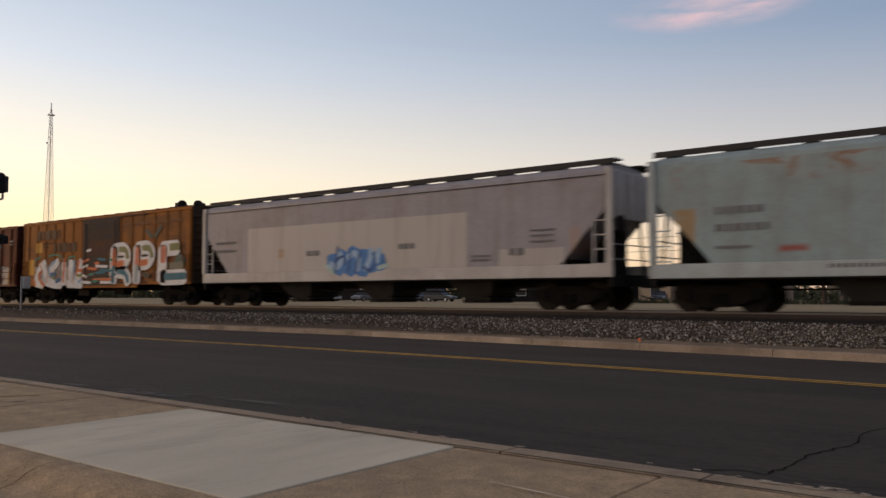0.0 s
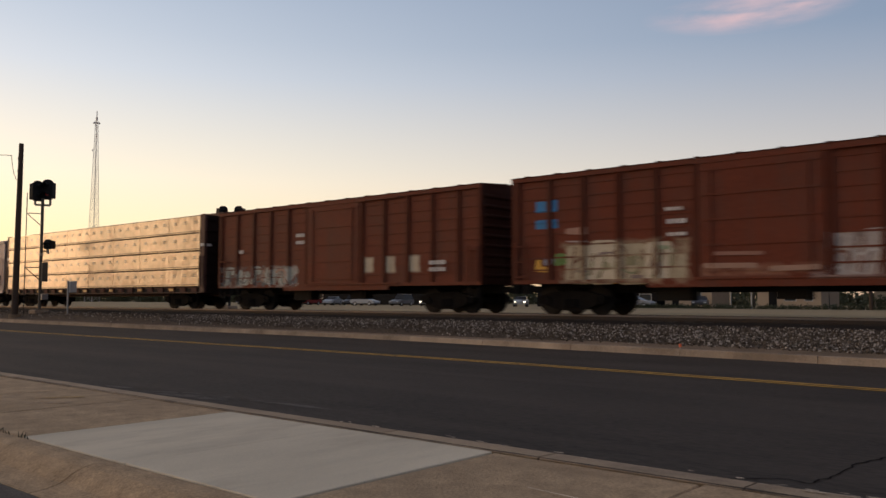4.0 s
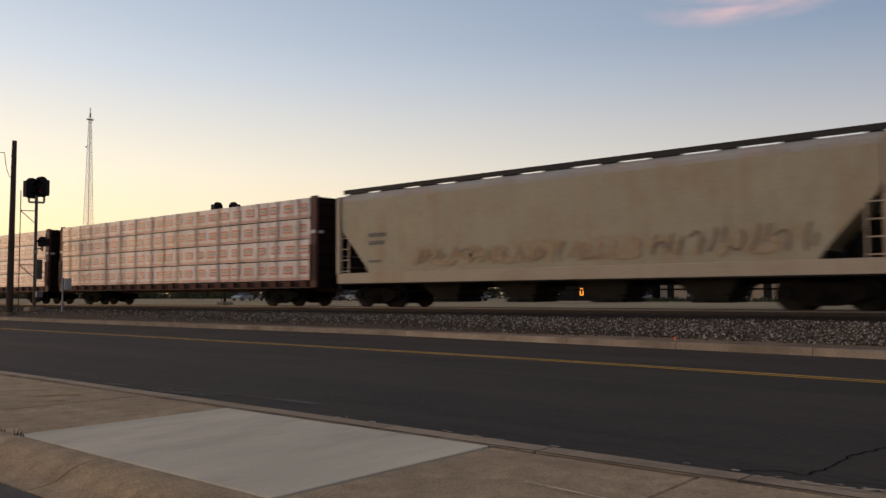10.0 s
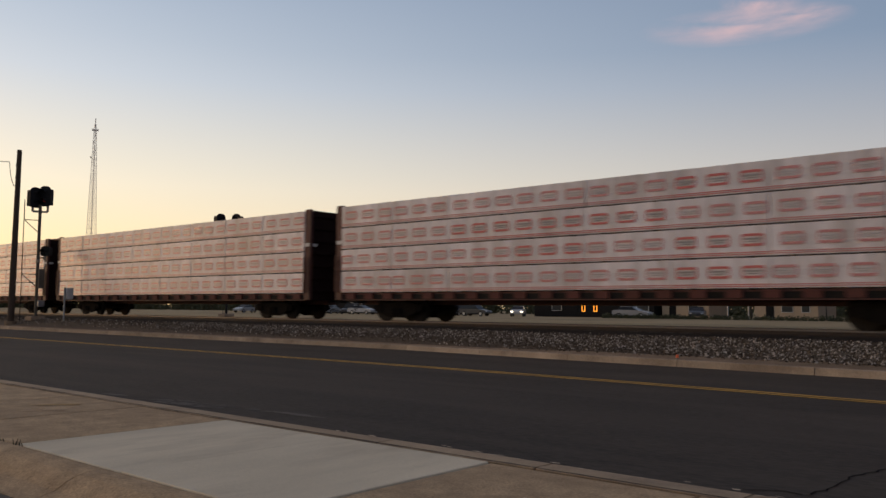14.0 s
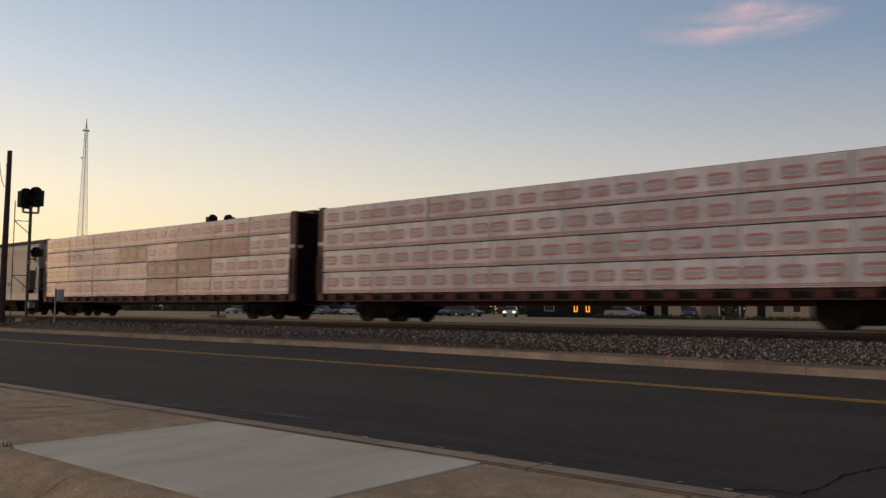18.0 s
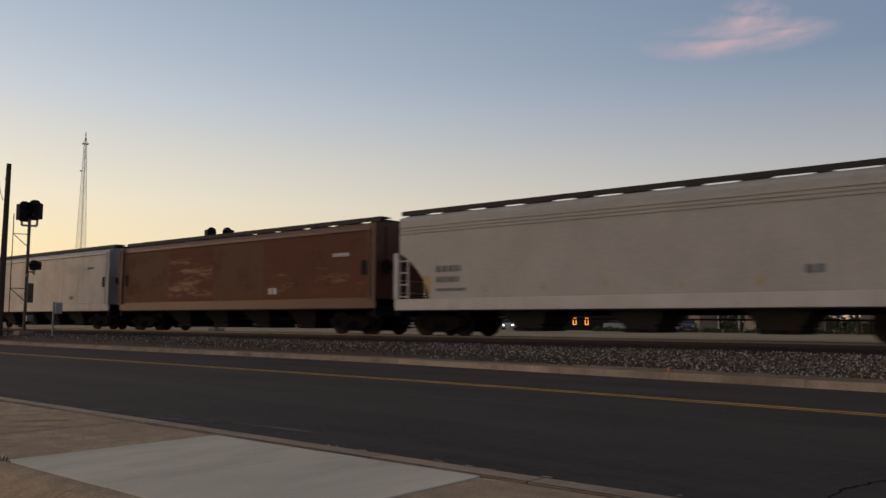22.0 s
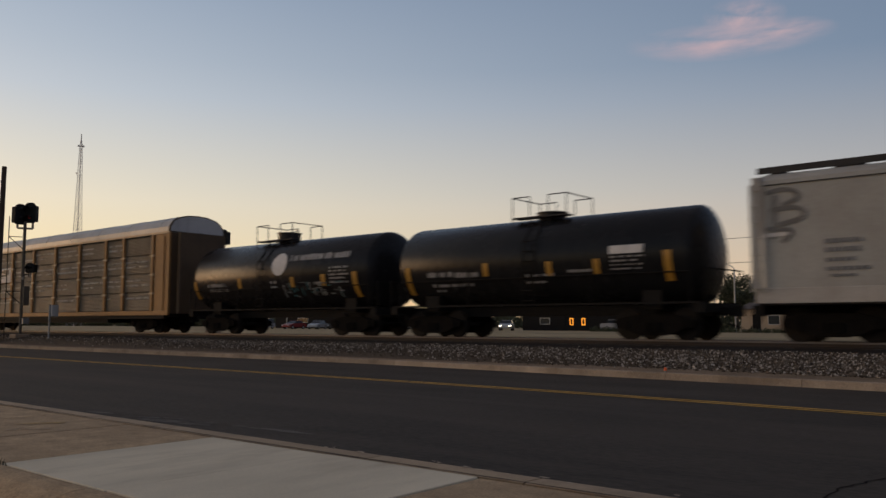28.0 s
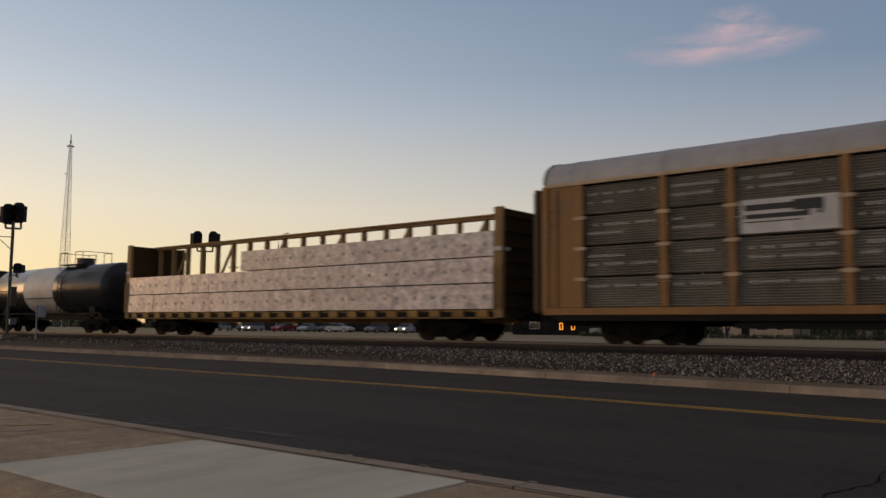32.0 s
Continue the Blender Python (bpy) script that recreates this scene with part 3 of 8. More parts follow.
# dark strip over the joint between walkway and kerb: dirt plus the gap's painted shade
bm = bmesh.new()
rows = []
for i in range(330):
    x = -48 + i * 0.19
    w0, w1 = rk.uniform(0.005, 0.024), rk.uniform(0.005, 0.024)
    rows.append((bm.verts.new((x, 4.873 - w0, WALK_Z + 0.010)), bm.verts.new((x, 4.873 + w1, WALK_Z + 0.010))))
for p, q in zip(rows, rows[1:]):
    bm.faces.new((p[0], p[1], q[1], q[0]))
structure(part("joint_dirt", bm, mat("joint_dirt_and_shade", (0.075, 0.058, 0.044), 0.95, var=0.5, scale=5, fine=60, stain=(0.12, 0.09, 0.065), stain_amt=0.7, stain_scale=1.3, spec=0.05)), "dark strip for dirt and shade in the kerb joint", "dirt")

# faded survey paint on the walkway
for a, b, w, colour, words in (((-9.55, 4.02), (-9.25, 4.45), 0.09, (0.46, 0.29, 0.10), "faded yellow paint dab on the walkway"), ((-9.1, 3.75), (-8.85, 4.1), 0.07, (0.42, 0.30, 0.19), "faded yellow paint dab on the walkway"), ((-2.84, 4.06), (-2.26, 4.00), 0.10, (0.74, 0.60, 0.43), "faint pale chalk line on the walkway")):
    bm = bmesh.new()
    rows = []
    for k in range(9):
        f = k / 8
        h = w / 2 * rk.uniform(0.5, 1.2)
        px, py = a[0] + (b[0] - a[0]) * f, a[1] + (b[1] - a[1]) * f
        n = Vector((a[1] - b[1], b[0] - a[0])).normalized() * (h if w < 0.095 else 0.16 * h)
        rows.append((bm.verts.new((px + n.x, py + n.y, WALK_Z + 0.009)), bm.verts.new((px - n.x, py - n.y, WALK_Z + 0.009))))
    for p, q in zip(rows, rows[1:]):
        bm.faces.new((p[0], p[1], q[1], q[0]))
    structure(part("paint_mark", bm, mat("faded_marking", colour, 0.9, var=0.5, scale=6, fine=60, stain=(0.33, 0.235, 0.15), stain_amt=0.8, stain_scale=5.0)), words, "paint mark")

# oiled stone between and beside the rails, the train's shade painted into its colour
structure(sheet("oiled_ballast", XS_FINE, [(20.45, 0.50), (20.6, 0.565), (20.85, 0.612), (21.55, 0.632), (22.3, 0.615), (24.5, 0.615), (25.1, 0.60)], mat("oiled_ballast", (0.026, 0.021, 0.018), 0.9, var=0.5, scale=6, fine=40, bump=1.0, spec=0.1), jitter=0.02), "oil-stained ballast around the rails, darkened for the train's shade", "ballast")

# sleepers
tie_me = bpy.data.meshes.new("sleeper")
bm = soft_box(-0.115, 0.115, -1.30, 1.30, 0.44, 0.612, 0.01)
bm.to_mesh(tie_me)
bm.free()
tie_me.materials.append(M_TIE)
track = structure(new("track_bed"), "creosoted timber sleepers under the rails", "track")
for i in range(150):
    place("sleeper", tie_me, track, at=pose(-72 + i * 0.53, TRACK_Y + rk.uniform(-0.03, 0.03), rk.uniform(-0.01, 0.012), 0, 0, rk.uniform(-1, 1)))

# crushed stone, uncountable
def scatter_stones(n, x0, x1, seed):
    rng = np.random.default_rng(seed)
    base = np.array([(1, 0, 0), (-0.8, 0.3, 0.1), (0.1, 0.9, 0.0), (-0.1, -1, 0.1), (0.1, 0.05, 0.8), (0.0, 0.1, -0.7)])
    tri = np.array([(0, 2, 4), (2, 1, 4), (1, 3, 4), (3, 0, 4), (2, 0, 5), (1, 2, 5), (3, 1, 5), (0, 3, 5)])
    xs = x0 + (x1 - x0) * rng.random(n)
    ys = 18.3 + 2.4 * rng.random(n)
    zs = np.interp(ys, (18.3, 18.75, 19.2, 20.0, 20.8, 21.4, 22.4), (0.16, 0.185, 0.26, 0.42, 0.57, 0.60, 0.60)) + 0.012 + 0.012 * rng.random(n)
    keep = ys > np.interp(xs, FAR_X, FAR_Y) + 0.35 + 1.55 * rng.random(n) ** 0.45 + np.clip((-24 - xs) / 12, 0, 1) * 1.2 * rng.random(n)
    xs, ys, zs = xs[keep], ys[keep], zs[keep]
    n = len(xs)
    size = (0.018 + 0.026 * rng.random(n))[:, None, None]
    ang = rng.random(n) * 6.283
    ca, sa = np.cos(ang), np.sin(ang)
    v = base[None] * (0.7 + 0.6 * rng.random((n, 6, 1))) * size
    out = np.stack([v[..., 0] * ca[:, None] - v[..., 1] * sa[:, None] + xs[:, None], v[..., 0] * sa[:, None] + v[..., 1] * ca[:, None] + ys[:, None], v[..., 2] + zs[:, None]], -1).reshape(-1, 3)
    faces = (tri[None] + 6 * np.arange(n)[:, None, None]).reshape(-1, 3)
    me = bpy.data.meshes.new("ballast_stone")
    me.from_pydata(out.tolist(), [], faces.tolist())
    me.materials.append(M_STONES)
    return tagged(new("ballast_stone", me), "loose grey and white crushed ballast stones", "ballast", kind="stuff")


def island_stone():
    m = mat("loose_ballast", (0.30, 0.275, 0.26), 0.95, var=0.2, scale=8, fine=60, spec=0.06)
    nt = m.node_tree
    geo = nt.nodes.new("ShaderNodeNewGeometry")
    rp = nt.nodes.new("ShaderNodeValToRGB")
    el = rp.color_ramp.elements
    el.new(0.5)
    el.new(0.8)
    for e, (p, c) in zip(el, ((0.0, (0.050, 0.038, 0.029)), (0.5, (0.120, 0.094, 0.070)), (0.76, (0.185, 0.150, 0.118)), (0.95, (0.45, 0.39, 0.33)))):
        e.position, e.color = p, (*c, 1)
    nt.links.new(geo.outputs["Random Per Island"], rp.inputs[0])
    nt.links.new(rp.outputs[0], nt.nodes["Principled BSDF"].inputs["Base Color"])
    return m


M_STONES = island_stone()
scatter_stones(40000, -34, 2, 1)
scatter_stones(7000, -62, -34, 2)

# small orange survey marker on the verge
marker = tagged(new("survey_marker"), "small orange plastic marker in the verge dirt", "marker")
marker.matrix_basis = pose(-8.17, 17.78, 0.14)
bm = bmesh.new()
cyl(bm, (0, 0, 0.04), (0, 0, 0.11), 0.036, 0.030, seg=10)
part("cap", bm, M_ORANGE, marker)
part("stake", rods(((0, 0, 0.0), (0, 0, 0.08)), r=0.012), M_GALV, marker)

# ---- the train ----
V = 12.078          # metres a second, to the right
moving = []         # (thing, x at the clip's start)
spinning = []       # (wheelset, x of its axle at the clip's start)


def wheelset_mesh():
    bm = bmesh.new()
    cyl(bm, (0, -0.98, 0), (0, 0.98, 0), 0.08, seg=10)
    for s in (-1, 1):
        y = s * 0.75
        cyl(bm, (0, y - s * 0.07, 0), (0, y - s * 0.045, 0), 0.485, seg=28)
        cyl(bm, (0, y - s * 0.05, 0), (0, y + s * 0.07, 0), 0.457, seg=28)
        cyl(bm, (0, y + s * 0.07, 0), (0, y + s * 0.075, 0), 0.36, seg=28)
        cyl(bm, (0, s * 0.80, 0), (0, s * 0.98, 0), 0.13, seg=12)
        for k in range(3):
            a = k * 2.094
            cyl(bm, (0.08 * math.cos(a), s * 0.98, 0.08 * math.sin(a)), (0.08 * math.cos(a), s * 1.0, 0.08 * math.sin(a)), 0.025, seg=6)
    me = bpy.data.meshes.new("wheelset")
    bm.to_mesh(me)
    bm.free()
    me.materials.append(M_WHEEL)
    return me


def side_frame_mesh():
    bm = bmesh.new()
    outer = [(-1.25, 0.58), (-1.05, 0.62), (-0.55, 0.74), (0.55, 0.74), (1.05, 0.62), (1.25, 0.58), (1.22, 0.36), (1.02, 0.34), (0.62, 0.20), (0.35, 0.13), (-0.35, 0.13), (-0.62, 0.20), (-1.02, 0.34), (-1.22, 0.36)]
    a = [bm.verts.new((x, -0.09, z)) for x, z in outer]
    b = [bm.verts.new((x, 0.09, z)) for x, z in outer]
    n = len(outer)
    bm.faces.new(a)
    bm.faces.new(b[::-1])
    for i in range(n):
        bm.faces.new((a[i], b[i], b[(i + 1) % n], a[(i + 1) % n]))
    for x in (-0.17, 0, 0.17):
        cyl(bm, (x, -0.11, 0.24), (x, -0.11, 0.50), 0.075, seg=8)
    for x in (-0.89, 0.89):
        cyl(bm, (x, -0.14, 0.457), (x, -0.09, 0.457), 0.15, seg=14)
    bmesh.ops.recalc_face_normals(bm, faces=bm.faces[:])
    me = bpy.data.meshes.new("side_frame")
    bm.to_mesh(me)
    bm.free()
    me.materials.append(M_TRUCK)
    return me


WHEELSET, SIDE_FRAME = wheelset_mesh(), side_frame_mesh()
BOLSTER = boxes((-0.22, 0.22, -0.95, 0.95, 0.42, 0.72), (-0.30, 0.30, -0.30, 0.30, 0.70, 0.86))
TRUCK = bpy.data.meshes.new("truck")
BOLSTER.to_mesh(TRUCK)
TRUCK.materials.append(M_TRUCK)


def add_truck(car, x, x0):
    tr = place("truck", TRUCK, car, at=pose(x, 0, 0))
    place("side_frame", SIDE_FRAME, tr, at=pose(0, -1.0, 0))
    place("side_frame", SIDE_FRAME, tr, at=pose(0, 1.0, 0, 0, 0, 180))
    for dx in (-0.89, 0.89):
        w = place("wheelset", WHEELSET, tr, at=pose(dx, 0, 0.457))
        spinning.append((w, dx, x0 + x + dx))


def running_gear(car, hl, x0, inset=1.8, reach=0.6):
    for s in (-1, 1):
        add_truck(car, s * (hl - inset), x0)
        bm = bmesh.new()
        xa, xb = sorted((s * (hl - 0.5), s * (hl + reach)))
        box(bm, xa, xb, -0.10, 0.10, 0.72, 0.94)
        xa, xb = sorted((s * (hl + reach - 0.28), s * (hl + reach)))
        box(bm, xa, xb, -0.17, 0.17, 0.68, 0.98)
        part("coupler", bm, M_BLACK, car)
        part("air_hose", rods(((s * (hl + 0.1), -0.35, 0.85), (s * (hl + 0.35), -0.42, 0.45)), ((s * (hl + 0.35), -0.42, 0.45), (s * (hl + 0.55), -0.25, 0.36)), r=0.03), M_BLACK, car)


def make_car(name, a, b, label, inset=1.8, reach=0.6, group="cars of the freight train"):
    hl, x0 = (b - a) / 2, (a + b) / 2
    car = tagged(new(name), label, "railcar", group)
    car.matrix_basis = pose(x0, TRACK_Y, RAIL_Z)
    moving.append((car, x0))
    running_gear(car, hl, x0, inset, reach)
    return car, hl, x0


def ladder(car, x, y, z0, z1, material, w=0.42, n=None):
    n = n or int((z1 - z0) / 0.38)
    bm = bmesh.new()
    for i in range(n + 1):
        z = z0 + (z1 - z0) * i / n
        box(bm, x - w / 2, x + w / 2, y - 0.05, y - 0.02, z - 0.018, z + 0.018)
    for s in (-1, 1):
        box(bm, x + s * w / 2 - 0.025, x + s * w / 2 + 0.025, y - 0.05, y, z0 - 0.1, z1 + 0.15)
    return part("ladder", bm, material, car)


def lettering(car, name, y, rows, material, label=""):
    """Stencilled words that cannot be read: rows of short bars (x0, x1, z, height)."""
    bm = bmesh.new()
    rnd = random.Random(int(abs(rows[0][0]) * 977 + len(rows)))
    for x0, x1, z, h in rows:
        x = x0
        while x < x1 - 0.05:
            w = min(x1 - x, rnd.uniform(0.35, 0.9) * h + 0.05)
            box(bm, x, x + w, y - 0.008, y + 0.004, z - h / 2, z + h / 2)
            x += w + h * 0.4
    return tagged(part(name, bm, material, car, label), kind="stuff")


def hopper(a, b, colour, label, zones=(), style="open", sill=None, roof=None, marks=(), mark_mat=None, stain=(0.16, 0.10, 0.07), stain_amt=0.35, streak=0.35, bays=4, dull=0.0, rise=0.13, drop=0.0, eave=1, openings=(-1, 1), round_end=False):
    """rise lifts the roof, drop lowers the sill, eave counts the beads along the roof's edge."""
    car, hl, x0 = make_car("covered_hopper_car", a, b, label, inset=1.75, reach=0.55)
    m_body = paint("hopper_paint", colour, zones, stain=stain, stain_amt=stain_amt, streak=streak, rough=0.55 + 0.25 * dull, spec=0.3 - 0.24 * dull)
    m_sill = paint("hopper_sill_paint", sill or colour, stain=stain, stain_amt=stain_amt)
    m_roof = paint("hopper_roof_paint", roof or tuple(c * 0.95 for c in colour), stain=stain, stain_amt=stain_amt)
    # the shade under the car is mixed into the chutes' colour
    m_chute = paint("hopper_chute_shaded", tuple(0.02 + c * 0.06 for c in (sill or colour)), rough=0.85, stain=(0.03, 0.025, 0.02), stain_amt=0.7, spec=0.1)

    def up(z):
        return z + rise * min(1.0, max(0.0, (z - 1.4) / 2.6))

    e = hl - 0.24
    bm = bmesh.new()
    if style == "open":
        levels = [(e - 1.55, 1.36 - drop), (e - 1.30, 1.62), (e - 0.98, 1.98), (e - 0.66, 2.34), (e - 0.34, 2.68), (e - 0.10, 2.92), (e, up(3.05)), (e, up(3.92))]
    else:
        levels = [(e - 0.01, 1.36 - drop), (e - 0.005, 1.60), (e, up(3.0)), (e, up(3.92))]
    if round_end:
        levels = [(e - 1.45 * f, 1.36 - drop + 1.72 * g) for f, g in ((1, 0), (0.94, 0.19), (0.81, 0.40), (0.60, 0.62), (0.33, 0.83), (0, 1.0))] + [(e, up(3.92))]
    rings = [[bm.verts.new((sx * x, sy * 1.52, z)) for sx, sy in ((-1, -1), (1, -1), (1, 1), (-1, 1))] for x, z in levels]
    for r0, r1 in zip(rings, rings[1:]):
        for i in range(4):
            bm.faces.new((r0[i], r0[(i + 1) % 4], r1[(i + 1) % 4], r1[i]))
    bm.faces.new(rings[0][::-1])
    bm.faces.new(rings[-1])
    part("hopper_body", bm, m_body, car)
    bm = bmesh.new()
    pr = [(-1.52, 3.92), (-1.505, 4.04), (-1.42, 4.15), (-1.26, 4.23), (-0.9, 4.29), (0, 4.33)]
    pr = [(y, up(z)) for y, z in pr]
    extrude_x(bm, pr + [(-y, z) for y, z in pr[-2::-1]], -e, e)
    part("roof", bm, m_roof, car, smooth=False)
    for s in (-1, 1):
        for k in range(eave):
            z = up(3.92) - (0.12 + 0.115 * k if eave > 1 else 0.0)
            part("eave_rail", boxes((-e, e, s * 1.535 - 0.02, s * 1.535 + 0.02, z - 0.012, z + 0.012)), m_roof if eave > 1 else M_WALKGRATE, car)
        bm = soft_box(-hl, hl, s * 1.508 - 0.03, s * 1.508 + 0.03, 1.0 - drop, 1.40 - drop, 0.012)
        part("side_sill", bm, m_sill, car)
        part("sill_edge", boxes((-hl + 0.3, hl - 0.3, s * 1.50 - 0.06, s * 1.50 + 0.06, 0.955 - drop, 1.0 - drop)), M_BLACK, car)
        for t in (-1, 1):
            part("corner_post", boxes((t * (hl - 0.09) - 0.09, t * (hl - 0.09) + 0.09, s * 1.53 - 0.05, s * 1.53 + 0.05, 1.40 - drop, 3.0 if round_end else up(4.14))), m_sill, car)
    for t in (-1, 1):
        part("end_sheet", boxes((t * (hl - 0.20) - 0.02, t * (hl - 0.20) + 0.02, -1.48, 1.48, 2.80, up(4.16))), m_sill, car)
        for y in (-0.75, 0.0, 0.75):
            part("end_rib", boxes((t * (hl - 0.155) - 0.03, t * (hl - 0.155) + 0.03, y - 0.05, y + 0.05, 2.80, up(4.10))), m_sill, car)
        part("end_platform", boxes((t * (hl - 0.75) - 0.75, t * (hl - 0.75) + 0.75, -1.5, 1.5, 1.02, 1.08), (t * (hl - 0.1) - 0.06, t * (hl - 0.1) + 0.06, -1.5, 1.5, 0.72, 1.04)), M_BLACK, car)
        if style == "open":
            for ya, xa, xb in ((-1.2, 0.25, 0.4), (1.2, 0.25, 0.4), (-0.5, 0.9, 0.5)):
                part("end_strut", rods(((t * (hl - xa), ya, 1.05), (t * (hl - xb), ya, 2.85)), r=0.045), M_BLACK, car)
            part("bolster_web", boxes((t * (hl - 1.62) - 0.03, t * (hl - 1.62) + 0.03, -1.4, 1.4, 1.05, 1.75), (t * (hl - 0.9) - 0.6, t * (hl - 0.9) + 0.6, -0.06, 0.06, 1.05, 2.5)), M_BLACK, car)
            part("slope_brace", boxes((t * (hl - 0.95) - 0.05, t * (hl - 0.95) + 0.05, -0.9, -0.8, 1.05, 2.0)), M_BLACK, car)
            for z in (1.55, 2.0):
                part("handrail", rods(((t * (hl - 0.15), -1.5, z), (t * (hl - 0.15), 1.5, z)), r=0.02), m_sill, car)
            ladder(car, t * (hl - 0.42), -1.46, 1.4, 2.7, m_sill, w=0.42)
            part("brake_cylinder", rods(((t * (hl - 0.95), -0.75, 1.22), (t * (hl - 0.35), -0.75, 1.22), 0.16), seg=12), M_BLACK, car)
        else:
            bm = bmesh.new()
            n = 12
            rim = [(0.17 * math.cos(2 * math.pi * k / n), 0.30 * math.sin(2 * math.pi * k / n)) for k in range(n)]
            rim = [(max(-0.15, min(0.15, q * 1.5)), max(-0.28, min(0.28, w_ * 1.3))) for q, w_ in rim]
            A = [bm.verts.new((t * (hl - 0.62) + q, -1.545, 2.55 + w_)) for q, w_ in rim]
            B = [bm.verts.new((t * (hl - 0.62) + q, -1.50, 2.55 + w_)) for q, w_ in rim]
            bm.faces.new(A)
            for k in range(n):
                bm.faces.new((A[k], B[k], B[(k + 1) % n], A[(k + 1) % n]))
            bmesh.ops.recalc_face_normals(bm, faces=bm.faces[:])
            if t in openings:
                part("end_opening", bm, M_END, car, "dark end opening")
            else:
                bm.free()
            ladder(car, t * (hl - 0.12), -1.58, 1.4, 4.0, m_sill, w=0.3)
    # roof walk over the hatches: a dark grating on short legs, light shows under it
    for s in (-1, 1):
        bm = bmesh.new()
        box(bm, -e - 0.2, e + 0.2, s * 0.95 - 0.27, s * 0.95 + 0.27, up(4.41), up(4.45))
        box(bm, -e - 0.2, e + 0.2, s * 1.22 - 0.015, s * 1.22 + 0.015, up(4.278), up(4.45))
        part("running_board", bm, M_WALKGRATE, car)
    n = 11
    for i in range(n):
        x = -e + 0.25 + (2 * e - 0.5) * i / (n - 1)
        w = 0.32 if i % 2 else 0.14
        part("walk_bracket", boxes((x - w, x + w, -1.2, 1.2, up(4.20), up(4.41))), M_WALKGRATE, car)
    part("hatch_trough", boxes((-e + 0.5, e - 0.5, -0.35, 0.35, up(4.30), up(4.38))), m_roof, car)
    part("brake_wheel", rods(((hl - 0.05, -0.9, 2.6), (hl + 0.0, -0.9, 2.6), 0.28), seg=16), M_BLACK, car)
    part("centre_sill", boxes((-hl + 0.2, hl - 0.2, -0.18, 0.18, 0.72, 1.04)), M_BLACK, car)
    part("brake_rod", rods(((-hl + 2.9, -0.55, 0.62), (hl - 2.9, -0.55, 0.58)), r=0.03), M_BLACK, car)
    span = 2 * (hl - 3.3)
    for i in range(bays):
        x = -span / 2 + span * (i + 0.5) / bays
        w = span / bays
        bm = bmesh.new()
        top = [bm.verts.new((x + sx * min(w * 0.40, 1.25), sy * 1.40, 1.36)) for sx, sy in ((-1, -1), (1, -1), (1, 1), (-1, 1))]
        low = [bm.verts.new((x + sx * min(w * 0.17, 0.5), sy * 0.62, 0.30)) for sx, sy in ((-1, -1), (1, -1), (1, 1), (-1, 1))]
        for k in range(4):
            bm.faces.new((low[k], low[(k + 1) % 4], top[(k + 1) % 4], top[k]))
        bm.faces.new(low[::-1])
        bm.faces.new(top)
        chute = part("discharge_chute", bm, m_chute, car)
        part("outlet_gate", boxes((x - 0.55, x + 0.55, -0.75, 0.75, 0.20, 0.32), (x - 0.05, x + 0.05, -0.95, 0.95, 0.22, 0.28)), M_BLACK, chute)
        part("gate_shaft", rods(((x + 0.58, -0.9, 0.42), (x + 0.58, 0.9, 0.42)), r=0.035), M_BLACK, chute)
    if marks:
        lettering(car, "stencil", -1.535, marks, mark_mat or M_INK, "dark stencilled lettering, unreadable")
    return car, hl


